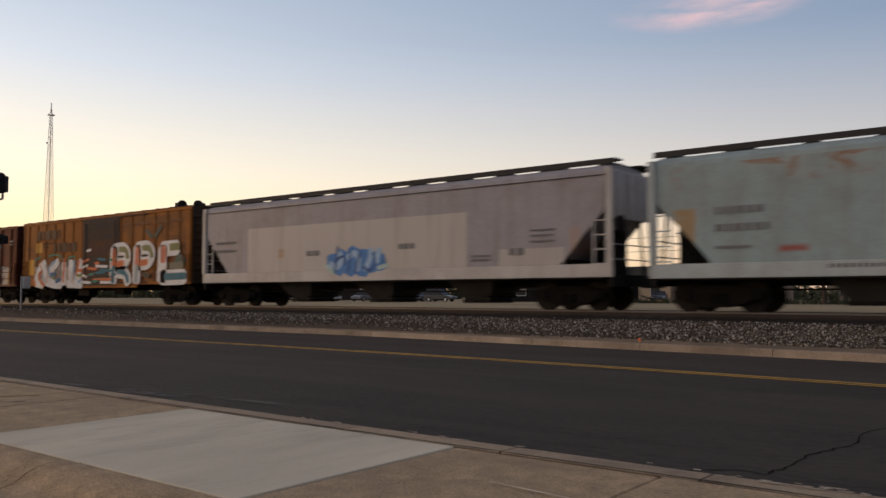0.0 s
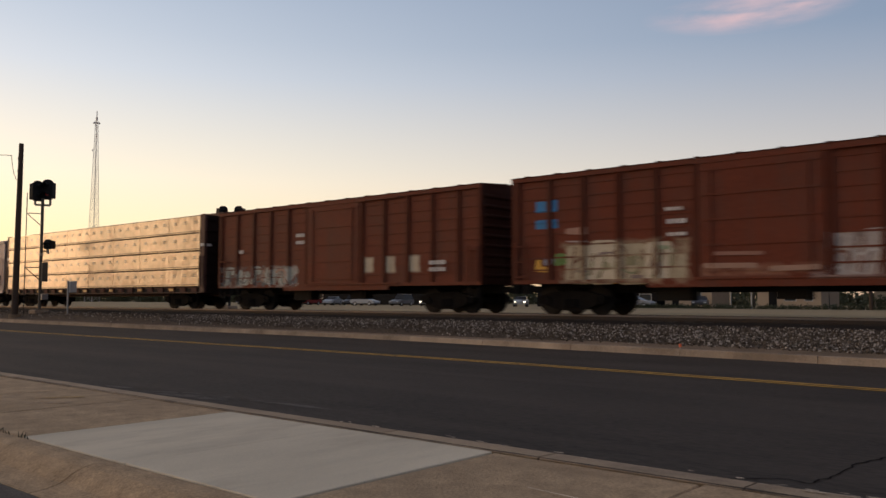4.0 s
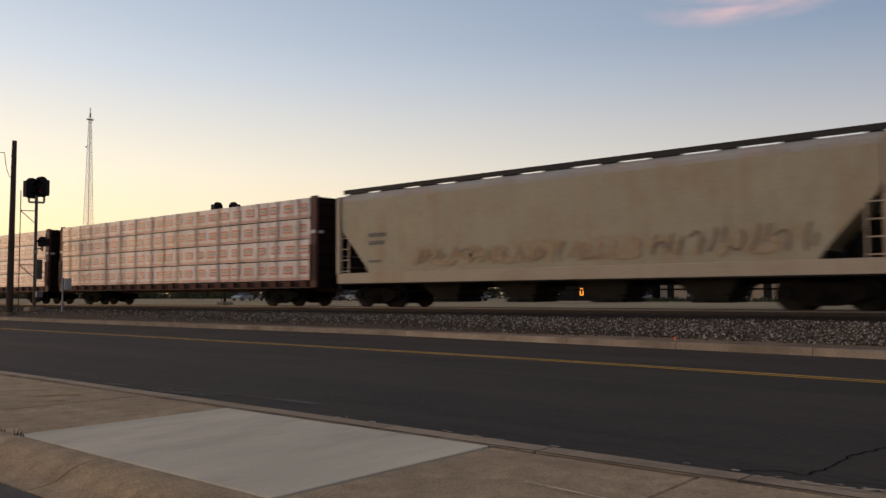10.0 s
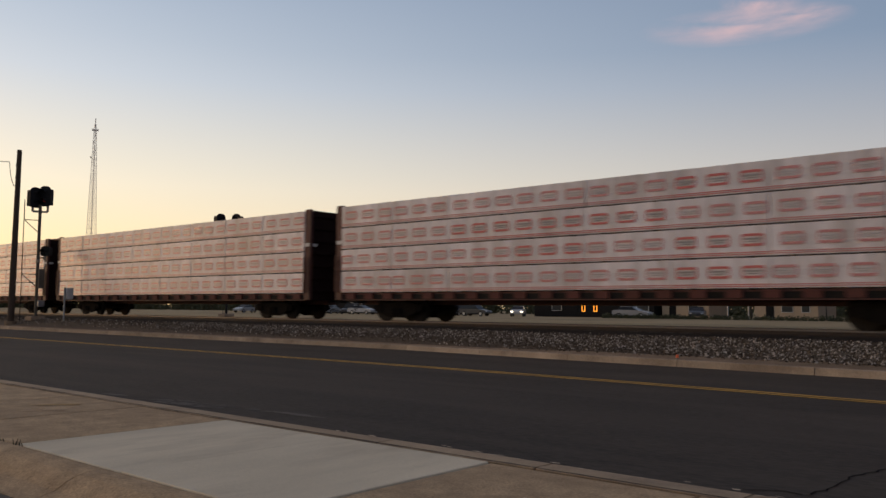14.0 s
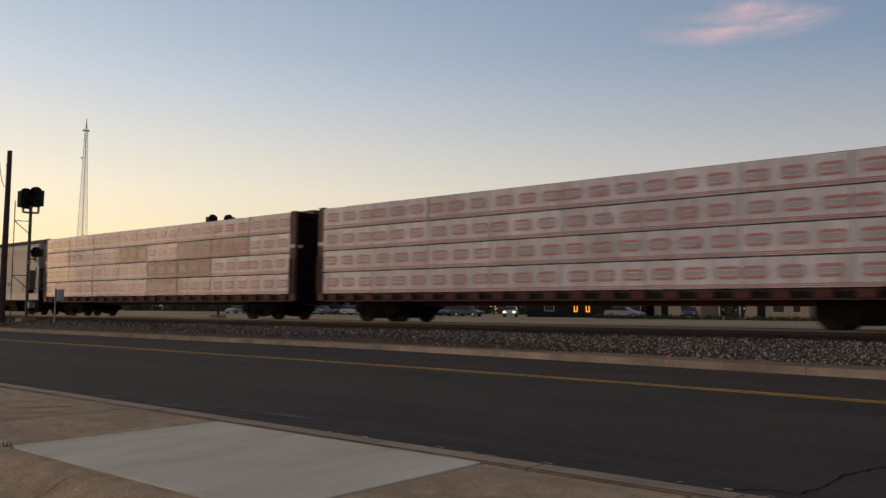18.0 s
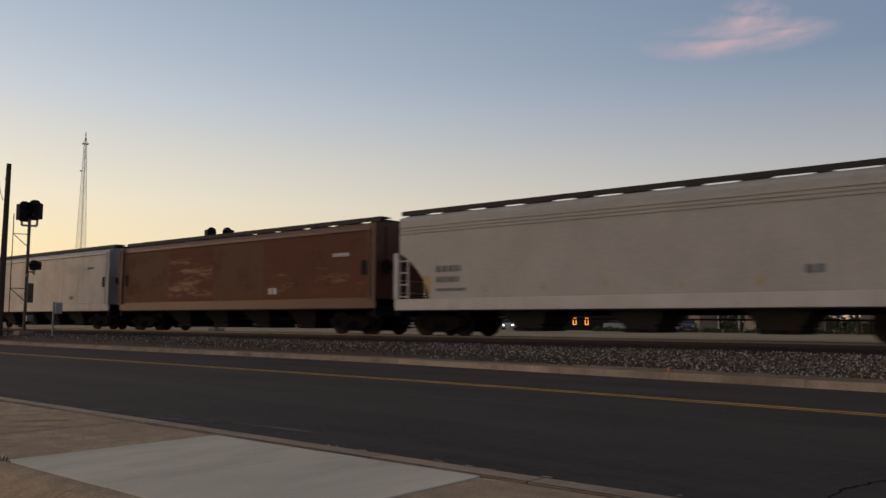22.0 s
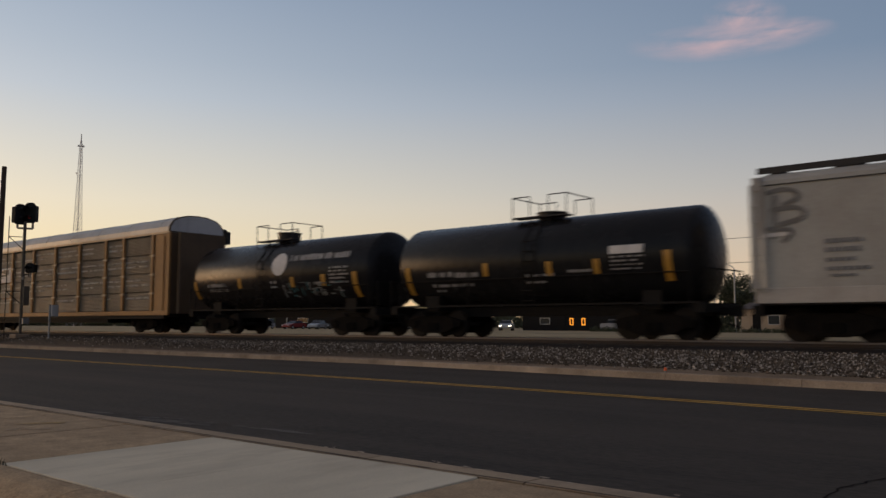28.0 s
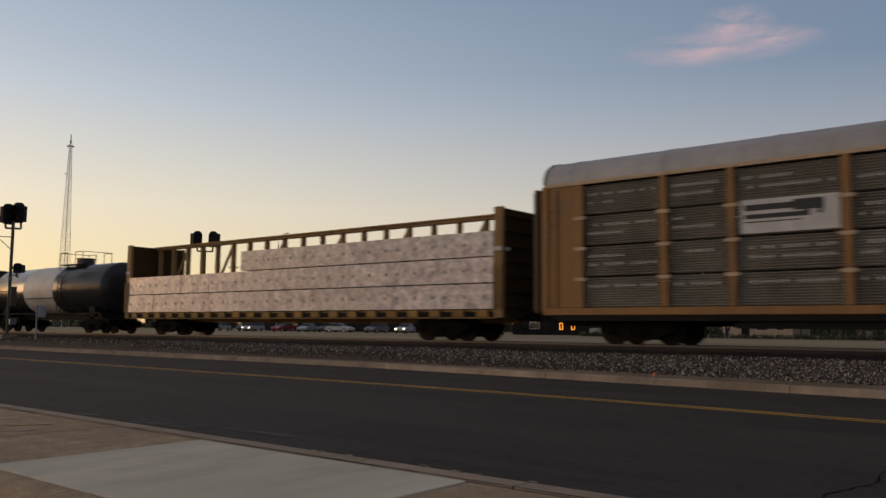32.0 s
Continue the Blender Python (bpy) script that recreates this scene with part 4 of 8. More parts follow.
def boxcar(a, b, colour, label, zones=(), door=(-1.4, 1.8), door_colour=None, ends=None, marks=(), ribs=True, top=4.44, stain=(0.10, 0.055, 0.04), door_slats=False, post_step=1.22):
    car, hl, x0 = make_car("boxcar", a, b, label, inset=1.95, reach=0.55)
    m = paint("boxcar_paint", colour, zones, rough=0.66, stain=stain, stain_amt=0.5, streak=0.5, var=0.22, spec=0.12)
    md = paint("boxcar_door_paint", door_colour, zones, rough=0.75, stain=stain, spec=0.12) if door_colour else m
    # posts take the body colour at 0.62
    mp_ = paint("boxcar_post_darker", tuple(c * 0.62 for c in colour), zones[:1] if ribs else zones, rough=0.7, stain=stain, spec=0.1)
    # body colour with the shade of the far-turned ends painted in; roof shares it
    me_ = paint("boxcar_end_shaded", ends or tuple(c * 0.3 for c in colour), rough=0.8, stain=stain, spec=0.1)
    skin = 1.47 if ribs else 1.52
    part("body", boxes((-hl + 0.05, hl - 0.05, -skin, skin, 1.02, top)), m, car)
    for s in (-1, 1):
        bm = bmesh.new()
        for xa, xb, z in ((-hl + 0.02, hl - 0.02, 0.98), (door[0] - 1.6, door[1] + 1.6, 0.84)):
            box(bm, xa, xb, s * 1.50 - 0.035, s * 1.50 + 0.035, z, 1.10 if z > 0.9 else 0.98)
        part("side_sill", bm, m, car)
        part("top_plate", boxes((-hl, hl, s * 1.52 - 0.05, s * 1.52 + 0.05, top - 0.13, top + 0.01)), m, car)
        xs = []
        x = door[1] + 0.12
        while x < hl - 0.1:
            xs.append(x)
            x += post_step
        x = door[0] - 0.12
        while x > -hl + 0.1:
            xs.append(x)
            x -= post_step
        for x in xs + [-hl + 0.08, hl - 0.08]:
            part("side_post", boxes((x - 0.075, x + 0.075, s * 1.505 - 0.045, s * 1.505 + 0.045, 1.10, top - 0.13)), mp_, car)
        if ribs:
            for k in range(8):
                z = 1.42 + k * (top - 1.75) / 7.0
                for seg in ((-hl + 0.15, door[0] - 0.2), (door[1] + 0.2, hl - 0.15)):
                    part("panel_rib", boxes((*seg, s * 1.48 - 0.018, s * 1.48 + 0.018, z - 0.025, z + 0.025)), m, car)
        d = part("door", boxes((door[0], door[1], s * 1.525 - 0.04, s * 1.525 + 0.04, 1.12, top - 0.16)), md, car)
        n = 22 if door_slats else 5
        for k in range(n):
            z = 1.30 + k * (top - 1.65) / (n - 1)
            part("door_rib", boxes((door[0] + 0.06, door[1] - 0.06, s * 1.57 - 0.025, s * 1.57 + 0.025, z - 0.03, z + 0.03)), md, d)
        for z in (1.08, top - 0.13):
            part("door_track", boxes((door[0] - 0.2, door[1] + (door[1] - door[0]) * 0.7, s * 1.56 - 0.03, s * 1.56 + 0.03, z - 0.03, z + 0.03)), md, car)
        for x in (door[0] + 0.35, door[1] - 0.35):
            part("door_bar", rods(((x, s * 1.60, 1.2), (x, s * 1.60, top - 0.3)), r=0.022), md, d)
    for t in (-1, 1):
        for k in range(9):
            z = 1.3 + k * 0.345
            bm = bmesh.new()
            cyl(bm, (t * (hl - 0.03), -1.38, z), (t * (hl - 0.03), 1.38, z), 0.075, seg=8)
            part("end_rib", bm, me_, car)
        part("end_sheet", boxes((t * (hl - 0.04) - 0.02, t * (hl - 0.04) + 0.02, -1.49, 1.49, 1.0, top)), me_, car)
        ladder(car, t * (hl - 0.35), -1.55, 1.2, 2.2, m)
        part("step", boxes((t * (hl - 0.35) - 0.22, t * (hl - 0.35) + 0.22, -1.52, -1.48, 0.55, 0.58), (t * (hl - 0.35) - 0.22, t * (hl - 0.35) - 0.19, -1.52, -1.48, 0.55, 1.0), (t * (hl - 0.35) + 0.19, t * (hl - 0.35) + 0.22, -1.52, -1.48, 0.55, 1.0)), M_BLACK, car)
    bm = bmesh.new()
    extrude_x(bm, [(-1.58, top), (-1.58, top + 0.03), (0, top + 0.15), (1.58, top + 0.03), (1.58, top)], -hl, hl)
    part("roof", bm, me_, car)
    x = -hl + 0.6
    while x < hl - 0.3:
        bm = bmesh.new()
        extrude_x(bm, [(-1.585, top + 0.0), (-1.585, top + 0.055), (0, top + 0.175), (1.585, top + 0.055), (1.585, top + 0.0), (0, top + 0.12)], x - 0.07, x + 0.07)
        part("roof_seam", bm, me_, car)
        x += 1.16
    part("underframe", boxes((-hl + 0.2, hl - 0.2, -0.18, 0.18, 0.70, 1.02), (-3.0, -1.9, -0.9, -0.4, 0.45, 0.85), (0.4, 1.3, -0.8, -0.35, 0.5, 0.9)), M_BLACK, car)
    if marks:
        lettering(car, "stencil", -1.556, marks, M_PALE, "pale stencilled lettering, unreadable")
    return car, hl


def bundle_mesh(w, h, d, material, wrinkle=0.010, seed=0):
    rnd = random.Random(seed)
    bm = bmesh.new()
    box(bm, -w / 2, w / 2, 0, d, 0, h)
    bmesh.ops.subdivide_edges(bm, edges=[e for e in bm.edges if abs(e.verts[0].co.x - e.verts[1].co.x) > 0.5], cuts=13)
    bmesh.ops.subdivide_edges(bm, edges=[e for e in bm.edges if abs(e.verts[0].co.z - e.verts[1].co.z) > 0.5], cuts=4)
    sag = rnd.uniform(0, 50)
    for v in bm.verts:
        fold = noise.noise((v.co.x * 2.2 + v.co.z * 1.7 + sag, v.co.z * 1.2 - v.co.x * 0.8, sag)) * 0.6 + noise.noise((v.co.x * 5 - v.co.z * 4, v.co.z * 5, sag)) * 0.4
        v.co += Vector((0, fold * wrinkle * 2 - 0.008 if v.co.y < 0.5 else 0, rnd.uniform(-wrinkle, wrinkle) * (0.5 if v.co.z > h - 0.05 else 0)))
        if abs(v.co.x) > w / 2 - 0.01:
            v.co.x *= 1 - rnd.uniform(0, 0.008)
    me = bpy.data.meshes.new("lumber_pack")
    bm.to_mesh(me)
    bm.free()
    me.materials.append(material)
    return me


def print_mesh(w, h, logos, stripe, shift=0.0, red=None, grey=None):
    """Printed marks on a wrapped bundle: outlined lozenges with a grey bar inside, a stripe along the foot."""
    y0 = -0.030
    bm = bmesh.new()

    def field(xa, xb, za, zb, mi=0):
        bm.faces.new([bm.verts.new(p) for p in ((xa, y0, za), (xb, y0, za), (xb, y0, zb), (xa, y0, zb))]).material_index = mi

    for i in range(logos):
        x = -w / 2 + w * (i + 0.5) / logos + shift
        z = h * 0.53
        # a flat ring with cut corners, then two dark bars of writing inside it
        ring = []
        for px, pz in ((-0.27, 0.155), (0.27, 0.155), (0.31, 0.10), (0.31, -0.10), (0.27, -0.155), (-0.27, -0.155), (-0.31, -0.10), (-0.31, 0.10)):
            ring.append((bm.verts.new((x + px, y0, z + pz * 1.1)), bm.verts.new((x + px * 0.87, y0, z + pz * 0.64))))
        for k in range(8):
            bm.faces.new((ring[k][0], ring[k][1], ring[(k + 1) % 8][1], ring[(k + 1) % 8][0]))
        field(x - 0.23, x + 0.23, z - 0.005, z + 0.055, 1)
        field(x - 0.17, x + 0.17, z - 0.06, z - 0.025, 1)
    if stripe:
        field(-w / 2 + 0.02, w / 2 - 0.02, 0.085, 0.112)
        field(-w / 2 + 0.02, w / 2 - 0.02, 0.035, 0.058)
    me = bpy.data.meshes.new("wrap_print")
    bm.to_mesh(me)
    bm.free()
    me.transform(pose(0, 0, 0, 0, shift * 3, 0))
    me.materials.append(red or M_REDPRINT)
    me.materials.append(grey or M_GREYPRINT)
    return me


def centerbeam(a, b, colour, label, tiers, cols, wrap, prints=None, tier_h=0.857, bulk_top=4.50, seed=1, flush=0.0, dirty=(), chord=0.0, strips=False):
    """tiers: for each layer of bundles, the column numbers that are loaded."""
    car, hl, x0 = make_car("centerbeam_flatcar", a, b, label, inset=2.6, reach=0.75)
    m = paint("centerbeam_paint", colour, rough=0.65, stain=(0.06, 0.035, 0.025), stain_amt=0.5)
    part("deck", boxes((-hl, hl, -1.45, 1.45, 0.98, 1.06), (-hl, hl, -0.2, 0.2, 0.62, 1.0)), m, car)
    mk = paint("stake_pocket_paint", tuple(c * 1.25 + 0.012 for c in colour), rough=0.8, stain=(0.07, 0.04, 0.03), stain_amt=0.5, spec=0.1)
    # car colour cut to a fifth: the bulkheads' shade is painted in
    md = paint("bulkhead_shaded", tuple(c * 0.2 + 0.004 for c in colour), rough=0.9, stain=(0.03, 0.02, 0.016), stain_amt=0.5, spec=0.08)
    n = 22
    for s in (-1, 1):
        part("side_sill", boxes((-hl, hl, s * 1.44 - 0.03, s * 1.44 + 0.03, 0.80, 1.0)), M_BLACK, car)
        part("sill_flange", boxes((-hl, hl, s * 1.47 - 0.05, s * 1.47 + 0.05, 0.775, 0.81)), m, car)
        for i in range(n):
            x = -hl + 0.5 + (2 * hl - 1.0) * i / (n - 1)
            part("stake_pocket", boxes((x - 0.23, x + 0.23, s * 1.49 - 0.05, s * 1.49 + 0.05, 0.83, 1.06)), mk, car)
            if s < 0 and strips and i % 3 == 1:
                part("reflector", boxes((x - 0.2, x + 0.2, -1.546, -1.54, 0.88, 1.0)), M_REFLECT, car, "yellow reflective strip")
    for t in (-1, 1):
        xb = t * (hl + 0.17)
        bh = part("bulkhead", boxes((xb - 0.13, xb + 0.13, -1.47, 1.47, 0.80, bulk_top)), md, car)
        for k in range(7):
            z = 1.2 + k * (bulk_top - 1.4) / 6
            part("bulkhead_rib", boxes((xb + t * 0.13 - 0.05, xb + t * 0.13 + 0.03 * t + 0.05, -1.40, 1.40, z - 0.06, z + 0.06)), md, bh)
        for sy in (-1, 1):
            part("bulkhead_post", boxes((xb - 0.17, xb + 0.17, sy * 1.48 - 0.07, sy * 1.48 + 0.07, 0.80, bulk_top + 0.04)), m, bh)
        part("reflector", boxes((xb + t * 0.21, xb + t * 0.22, -1.45, -1.2, 3.0, 3.12), (xb - 0.14, xb + 0.14, -1.575, -1.555, 3.0, 3.14)), M_PALE, bh)
        ladder(car, t * (hl + 0.17), -1.57, 1.2, 2.4, m, w=0.28)
    part("top_chord", boxes((-hl, hl, -0.20, 0.20, bulk_top - 0.12, bulk_top + 0.0), (-hl, hl, -0.30, 0.30, bulk_top - 0.03, bulk_top + 0.02)), m, car)
    if chord:
        part("top_chord", boxes((-hl, hl, -0.30, 0.30, bulk_top + 0.03, chord)), m, car)
    n = 19
    for i in range(n):
        x = -hl + 0.2 + (2 * hl - 0.4) * i / (n - 1)
        part("beam_post", boxes((x - 0.07, x + 0.07, -0.10, 0.10, 1.06, bulk_top - 0.1)), m, car)
        if i % 3 == 1 and i < n - 1:
            x2 = -hl + 0.2 + (2 * hl - 0.4) * (i + 1) / (n - 1)
            part("beam_brace", rods(((x, 0, 2.4), (x2, 0, bulk_top - 0.15)), r=0.07), m, car)
    w = 2 * hl / cols
    variants = [bundle_mesh(w - 0.012, tier_h - 0.044, 1.36, wrap, seed=seed * 10 + k) for k in range(5)]
    grubby = [bundle_mesh(w - 0.02, tier_h - 0.04, 1.36, M_DIRTYWRAP, seed=seed * 10 + 7 + k) for k in range(2)] if dirty else []
    rnd = random.Random(seed)
    for ti, loaded in enumerate(tiers):
        z = 1.09 + ti * tier_h
        part("dunnage", boxes(*[(-hl + (c + f) * w - 0.05, -hl + (c + f) * w + 0.05, -1.50, 1.50, z - 0.035, z + 0.012) for c in loaded for f in (0.2, 0.8)]), M_TIE, car)["kind"] = "stuff"
        for c in loaded:
            for s in (-1, 1):
                x = -hl + (c + 0.5) * w
                q = pose(x, -1.57 + flush + rnd.uniform(-0.012, 0.012), z) if s < 0 else pose(x, 1.57, z, 0, 0, 180)
                soiled = (ti, c) in dirty
                ob = place("lumber_pack", grubby[rnd.randrange(2)] if soiled else variants[rnd.randrange(5)], car, "soiled brownish lumber pack" if soiled else "", at=q)
                if s < 0 and prints:
                    tagged(place("wrap_print", prints[rnd.randrange(len(prints))], ob, "printed marks on the wrapping"), kind="stuff")
    return car, hl


def tank(bm, x0, x1, r, zc, seg=36, dish=0.42):
    """A shell with dished heads, lathed about the x axis."""
    prof = [(x0, 0.0)]
    for k in range(1, 8):
        a = k / 7 * math.pi / 2
        prof.append((x0 + dish * (1 - math.cos(a)), r * math.sin(a)))
    back = [(x1 - (px - x0), pr) for px, pr in prof[::-1]]
    prof += back
    rings = []
    for px, pr in prof:
        rings.append([bm.verts.new((px, pr * math.cos(2 * math.pi * i / seg), zc + pr * math.sin(2 * math.pi * i / seg))) for i in range(seg)] if pr > 0.001 else [bm.verts.new((px, 0, zc))])
    for r0, r1 in zip(rings, rings[1:]):
        for i in range(seg):
            j = (i + 1) % seg
            if len(r0) == 1:
                bm.faces.new((r0[0], r1[i], r1[j]))
            elif len(r1) == 1:
                bm.faces.new((r0[j], r0[i], r1[0]))
            else:
                bm.faces.new((r0[i], r1[i], r1[j], r0[j]))
    bmesh.ops.recalc_face_normals(bm, faces=bm.faces[:])


def tank_car(a, b, colour, label, dome_x, r=1.47, zc=2.52, white_band=None, reflectors=(), marks=(), scribble=None, roundel=None, placard=None, rough=0.26, stain_amt=0.3, platform=1.2, spec=0.13, dome=0.34):
    car, hl, x0 = make_car("tank_car", a, b, label, inset=1.7, reach=0.55)
    m = paint("tank_paint", colour, rough=rough, stain=(0.035, 0.03, 0.027), stain_amt=stain_amt, streak=0.2, spec=spec)
    bm = bmesh.new()
    tank(bm, -hl + 0.1, hl - 0.1, r, zc)
    part("tank_shell", bm, m, car, smooth=True)
    if white_band:
        bm = bmesh.new()
        cyl(bm, (white_band[0], 0, zc), (white_band[1], 0, zc), r + 0.012, seg=48, caps=True)
        part("painted_band", bm, paint("white_band_paint", (0.66, 0.64, 0.60), stain=(0.25, 0.2, 0.16)), car, "white painted band", smooth=False)
    part("underframe", boxes((-hl, hl, -0.22, 0.22, 0.72, 1.04), (-hl, -hl + 0.3, -1.45, 1.45, 0.80, 1.06), (hl - 0.3, hl, -1.45, 1.45, 0.80, 1.06)), M_BLACK, car)
    for s in (-1, 1):
        part("side_platform", boxes((-hl + 0.1, hl - 0.1, s * 1.38 - 0.10, s * 1.38 + 0.10, 1.04, 1.10)), M_BLACK, car)
        part("handrail", rods(((-hl + 0.4, s * 1.42, 1.95), (hl - 0.4, s * 1.42, 1.95)), *[((x, s * 1.42, 1.1), (x, s * 1.42, 1.95)) for x in (-hl + 0.4, -hl * 0.4, hl * 0.4, hl - 0.4)], r=0.022), M_BLACK, car)
        part("saddle", boxes((s * (hl - 1.7) - 0.3, s * (hl - 1.7) + 0.3, -1.1, 1.1, 0.9, 1.45)), M_BLACK, car)
        part("end_handrail", rods(((s * (hl + 0.05), -1.4, 1.06), (s * (hl + 0.05), -1.4, 2.05)), ((s * (hl + 0.05), 1.4, 1.06), (s * (hl + 0.05), 1.4, 2.05)), ((s * (hl + 0.05), -1.4, 2.05), (s * (hl + 0.05), 1.4, 2.05)), r=0.022), M_BLACK, car)
    zt = zc + r
    bm = bmesh.new()
    cyl(bm, (dome_x, 0, zt - 0.25), (dome_x, 0, zt + dome), 0.50, seg=20)
    cyl(bm, (dome_x, 0, zt + dome), (dome_x, 0, zt + dome + 0.05), 0.54, seg=20)
    part("manway_dome", bm, m, car)
    part("top_platform", boxes((dome_x - platform, dome_x + platform, -0.85, -0.45, zt - 0.02, zt + 0.03), (dome_x - platform, dome_x + platform, 0.45, 0.85, zt - 0.02, zt + 0.03)), M_WALKGRATE, car)
    H = 0.70
    rails = []
    for s in (-1, 1):
        for x in (-platform, -platform * 0.35, platform * 0.35, platform):
            rails.append(((dome_x + x, s * 0.85, zt - 0.3), (dome_x + x, s * 0.85, zt + H)))
        rails.append(((dome_x - platform, s * 0.85, zt + H), (dome_x - platform * 0.35, s * 0.85, zt + H)))
        rails.append(((dome_x + platform * 0.35, s * 0.85, zt + H), (dome_x + platform, s * 0.85, zt + H)))
    for x in (-platform, platform):
        rails.append(((dome_x + x, -0.85, zt + H), (dome_x + x, 0.85, zt + H)))
    for p, q in rails:
        part("safety_rail", rods((p, q), r=0.020), M_WALKGRATE, car)
    part("side_ladder", rods(*[((dome_x - 0.22, -r - 0.08, z), (dome_x + 0.22, -r - 0.08, z)) for z in np.arange(1.2, 3.3, 0.32)], ((dome_x - 0.22, -r - 0.08, 1.05), (dome_x - 0.22, -r - 0.06, 3.0)), ((dome_x + 0.22, -r - 0.08, 1.05), (dome_x + 0.22, -r - 0.06, 3.0)), ((dome_x - 0.22, -r - 0.06, 3.0), (dome_x - 0.22, -0.8, zt)), ((dome_x + 0.22, -r - 0.06, 3.0), (dome_x + 0.22, -0.8, zt)), r=0.022), M_BLACK, car)

    def skin_y(z):
        return -math.sqrt(max(0.01, (r + 0.012) ** 2 - (z - zc) ** 2))

    def decal(x, w, z0, z1, material, name, lab=""):
        bm = bmesh.new()
        n = 6
        pts = [(skin_y(z0 + (z1 - z0) * i / n), z0 + (z1 - z0) * i / n) for i in range(n + 1)]
        extrude_x(bm, [(y - 0.006, z) for y, z in pts] + [(y + 0.03, z) for y, z in pts[::-1]], x - w / 2, x + w / 2)
        part(name, bm, material, car, lab)

    for x, w, z0, z1 in reflectors:
        decal(x, w * 0.75, z0, z1 - 0.12 * (z1 - z0), M_REFLECT, "reflector", "yellow reflective plate")
    rnd = random.Random(int(abs(a)))
    for x, wid, z, h in marks:
        xx = x
        while xx < x + wid:
            w = rnd.uniform(0.05, 0.13)
            decal(xx + w / 2, w, z - h * 0.36, z + h * rnd.uniform(0.25, 0.4), M_TANKINK, "stencil")
            xx += w + rnd.choice((0.05, 0.05, 0.16))
    if scribble:
        sx0, sx1, sz0, sz1 = scribble
        for k in range(46):
            xx, zz = rnd.uniform(sx0, sx1), rnd.uniform(sz0, sz1)
            up_ = rnd.random() < 0.5
            decal(xx, 0.05 if up_ else rnd.uniform(0.15, 0.4), zz, min(sz1, zz + (rnd.uniform(0.15, 0.35) if up_ else 0.05)), spray_mat(rnd.choice(((0.22, 0.23, 0.22), (0.30, 0.29, 0.28), (0.06, 0.16, 0.17), (0.10, 0.10, 0.10)))), "graffiti")
    if placard:
        decal(*placard, M_PALE, "placard", "pale data panel")
    if roundel:
        x, z, rad = roundel
        bm = bmesh.new()
        n = 28
        strips = []
        for i in range(n // 2 + 1):
            a = -math.pi / 2 + math.pi * i / (n // 2)
            pz, half = z + rad * math.sin(a), max(0.002, rad * math.cos(a))
            strips.append((bm.verts.new((x - half, skin_y(pz) - 0.008, pz)), bm.verts.new((x + half, skin_y(pz) - 0.008, pz))))
        for p, q in zip(strips, strips[1:]):
            bm.faces.new((p[0], p[1], q[1], q[0]))
        part("roundel", bm, M_PALE, car, "plain white painted disc")
    return car, hl


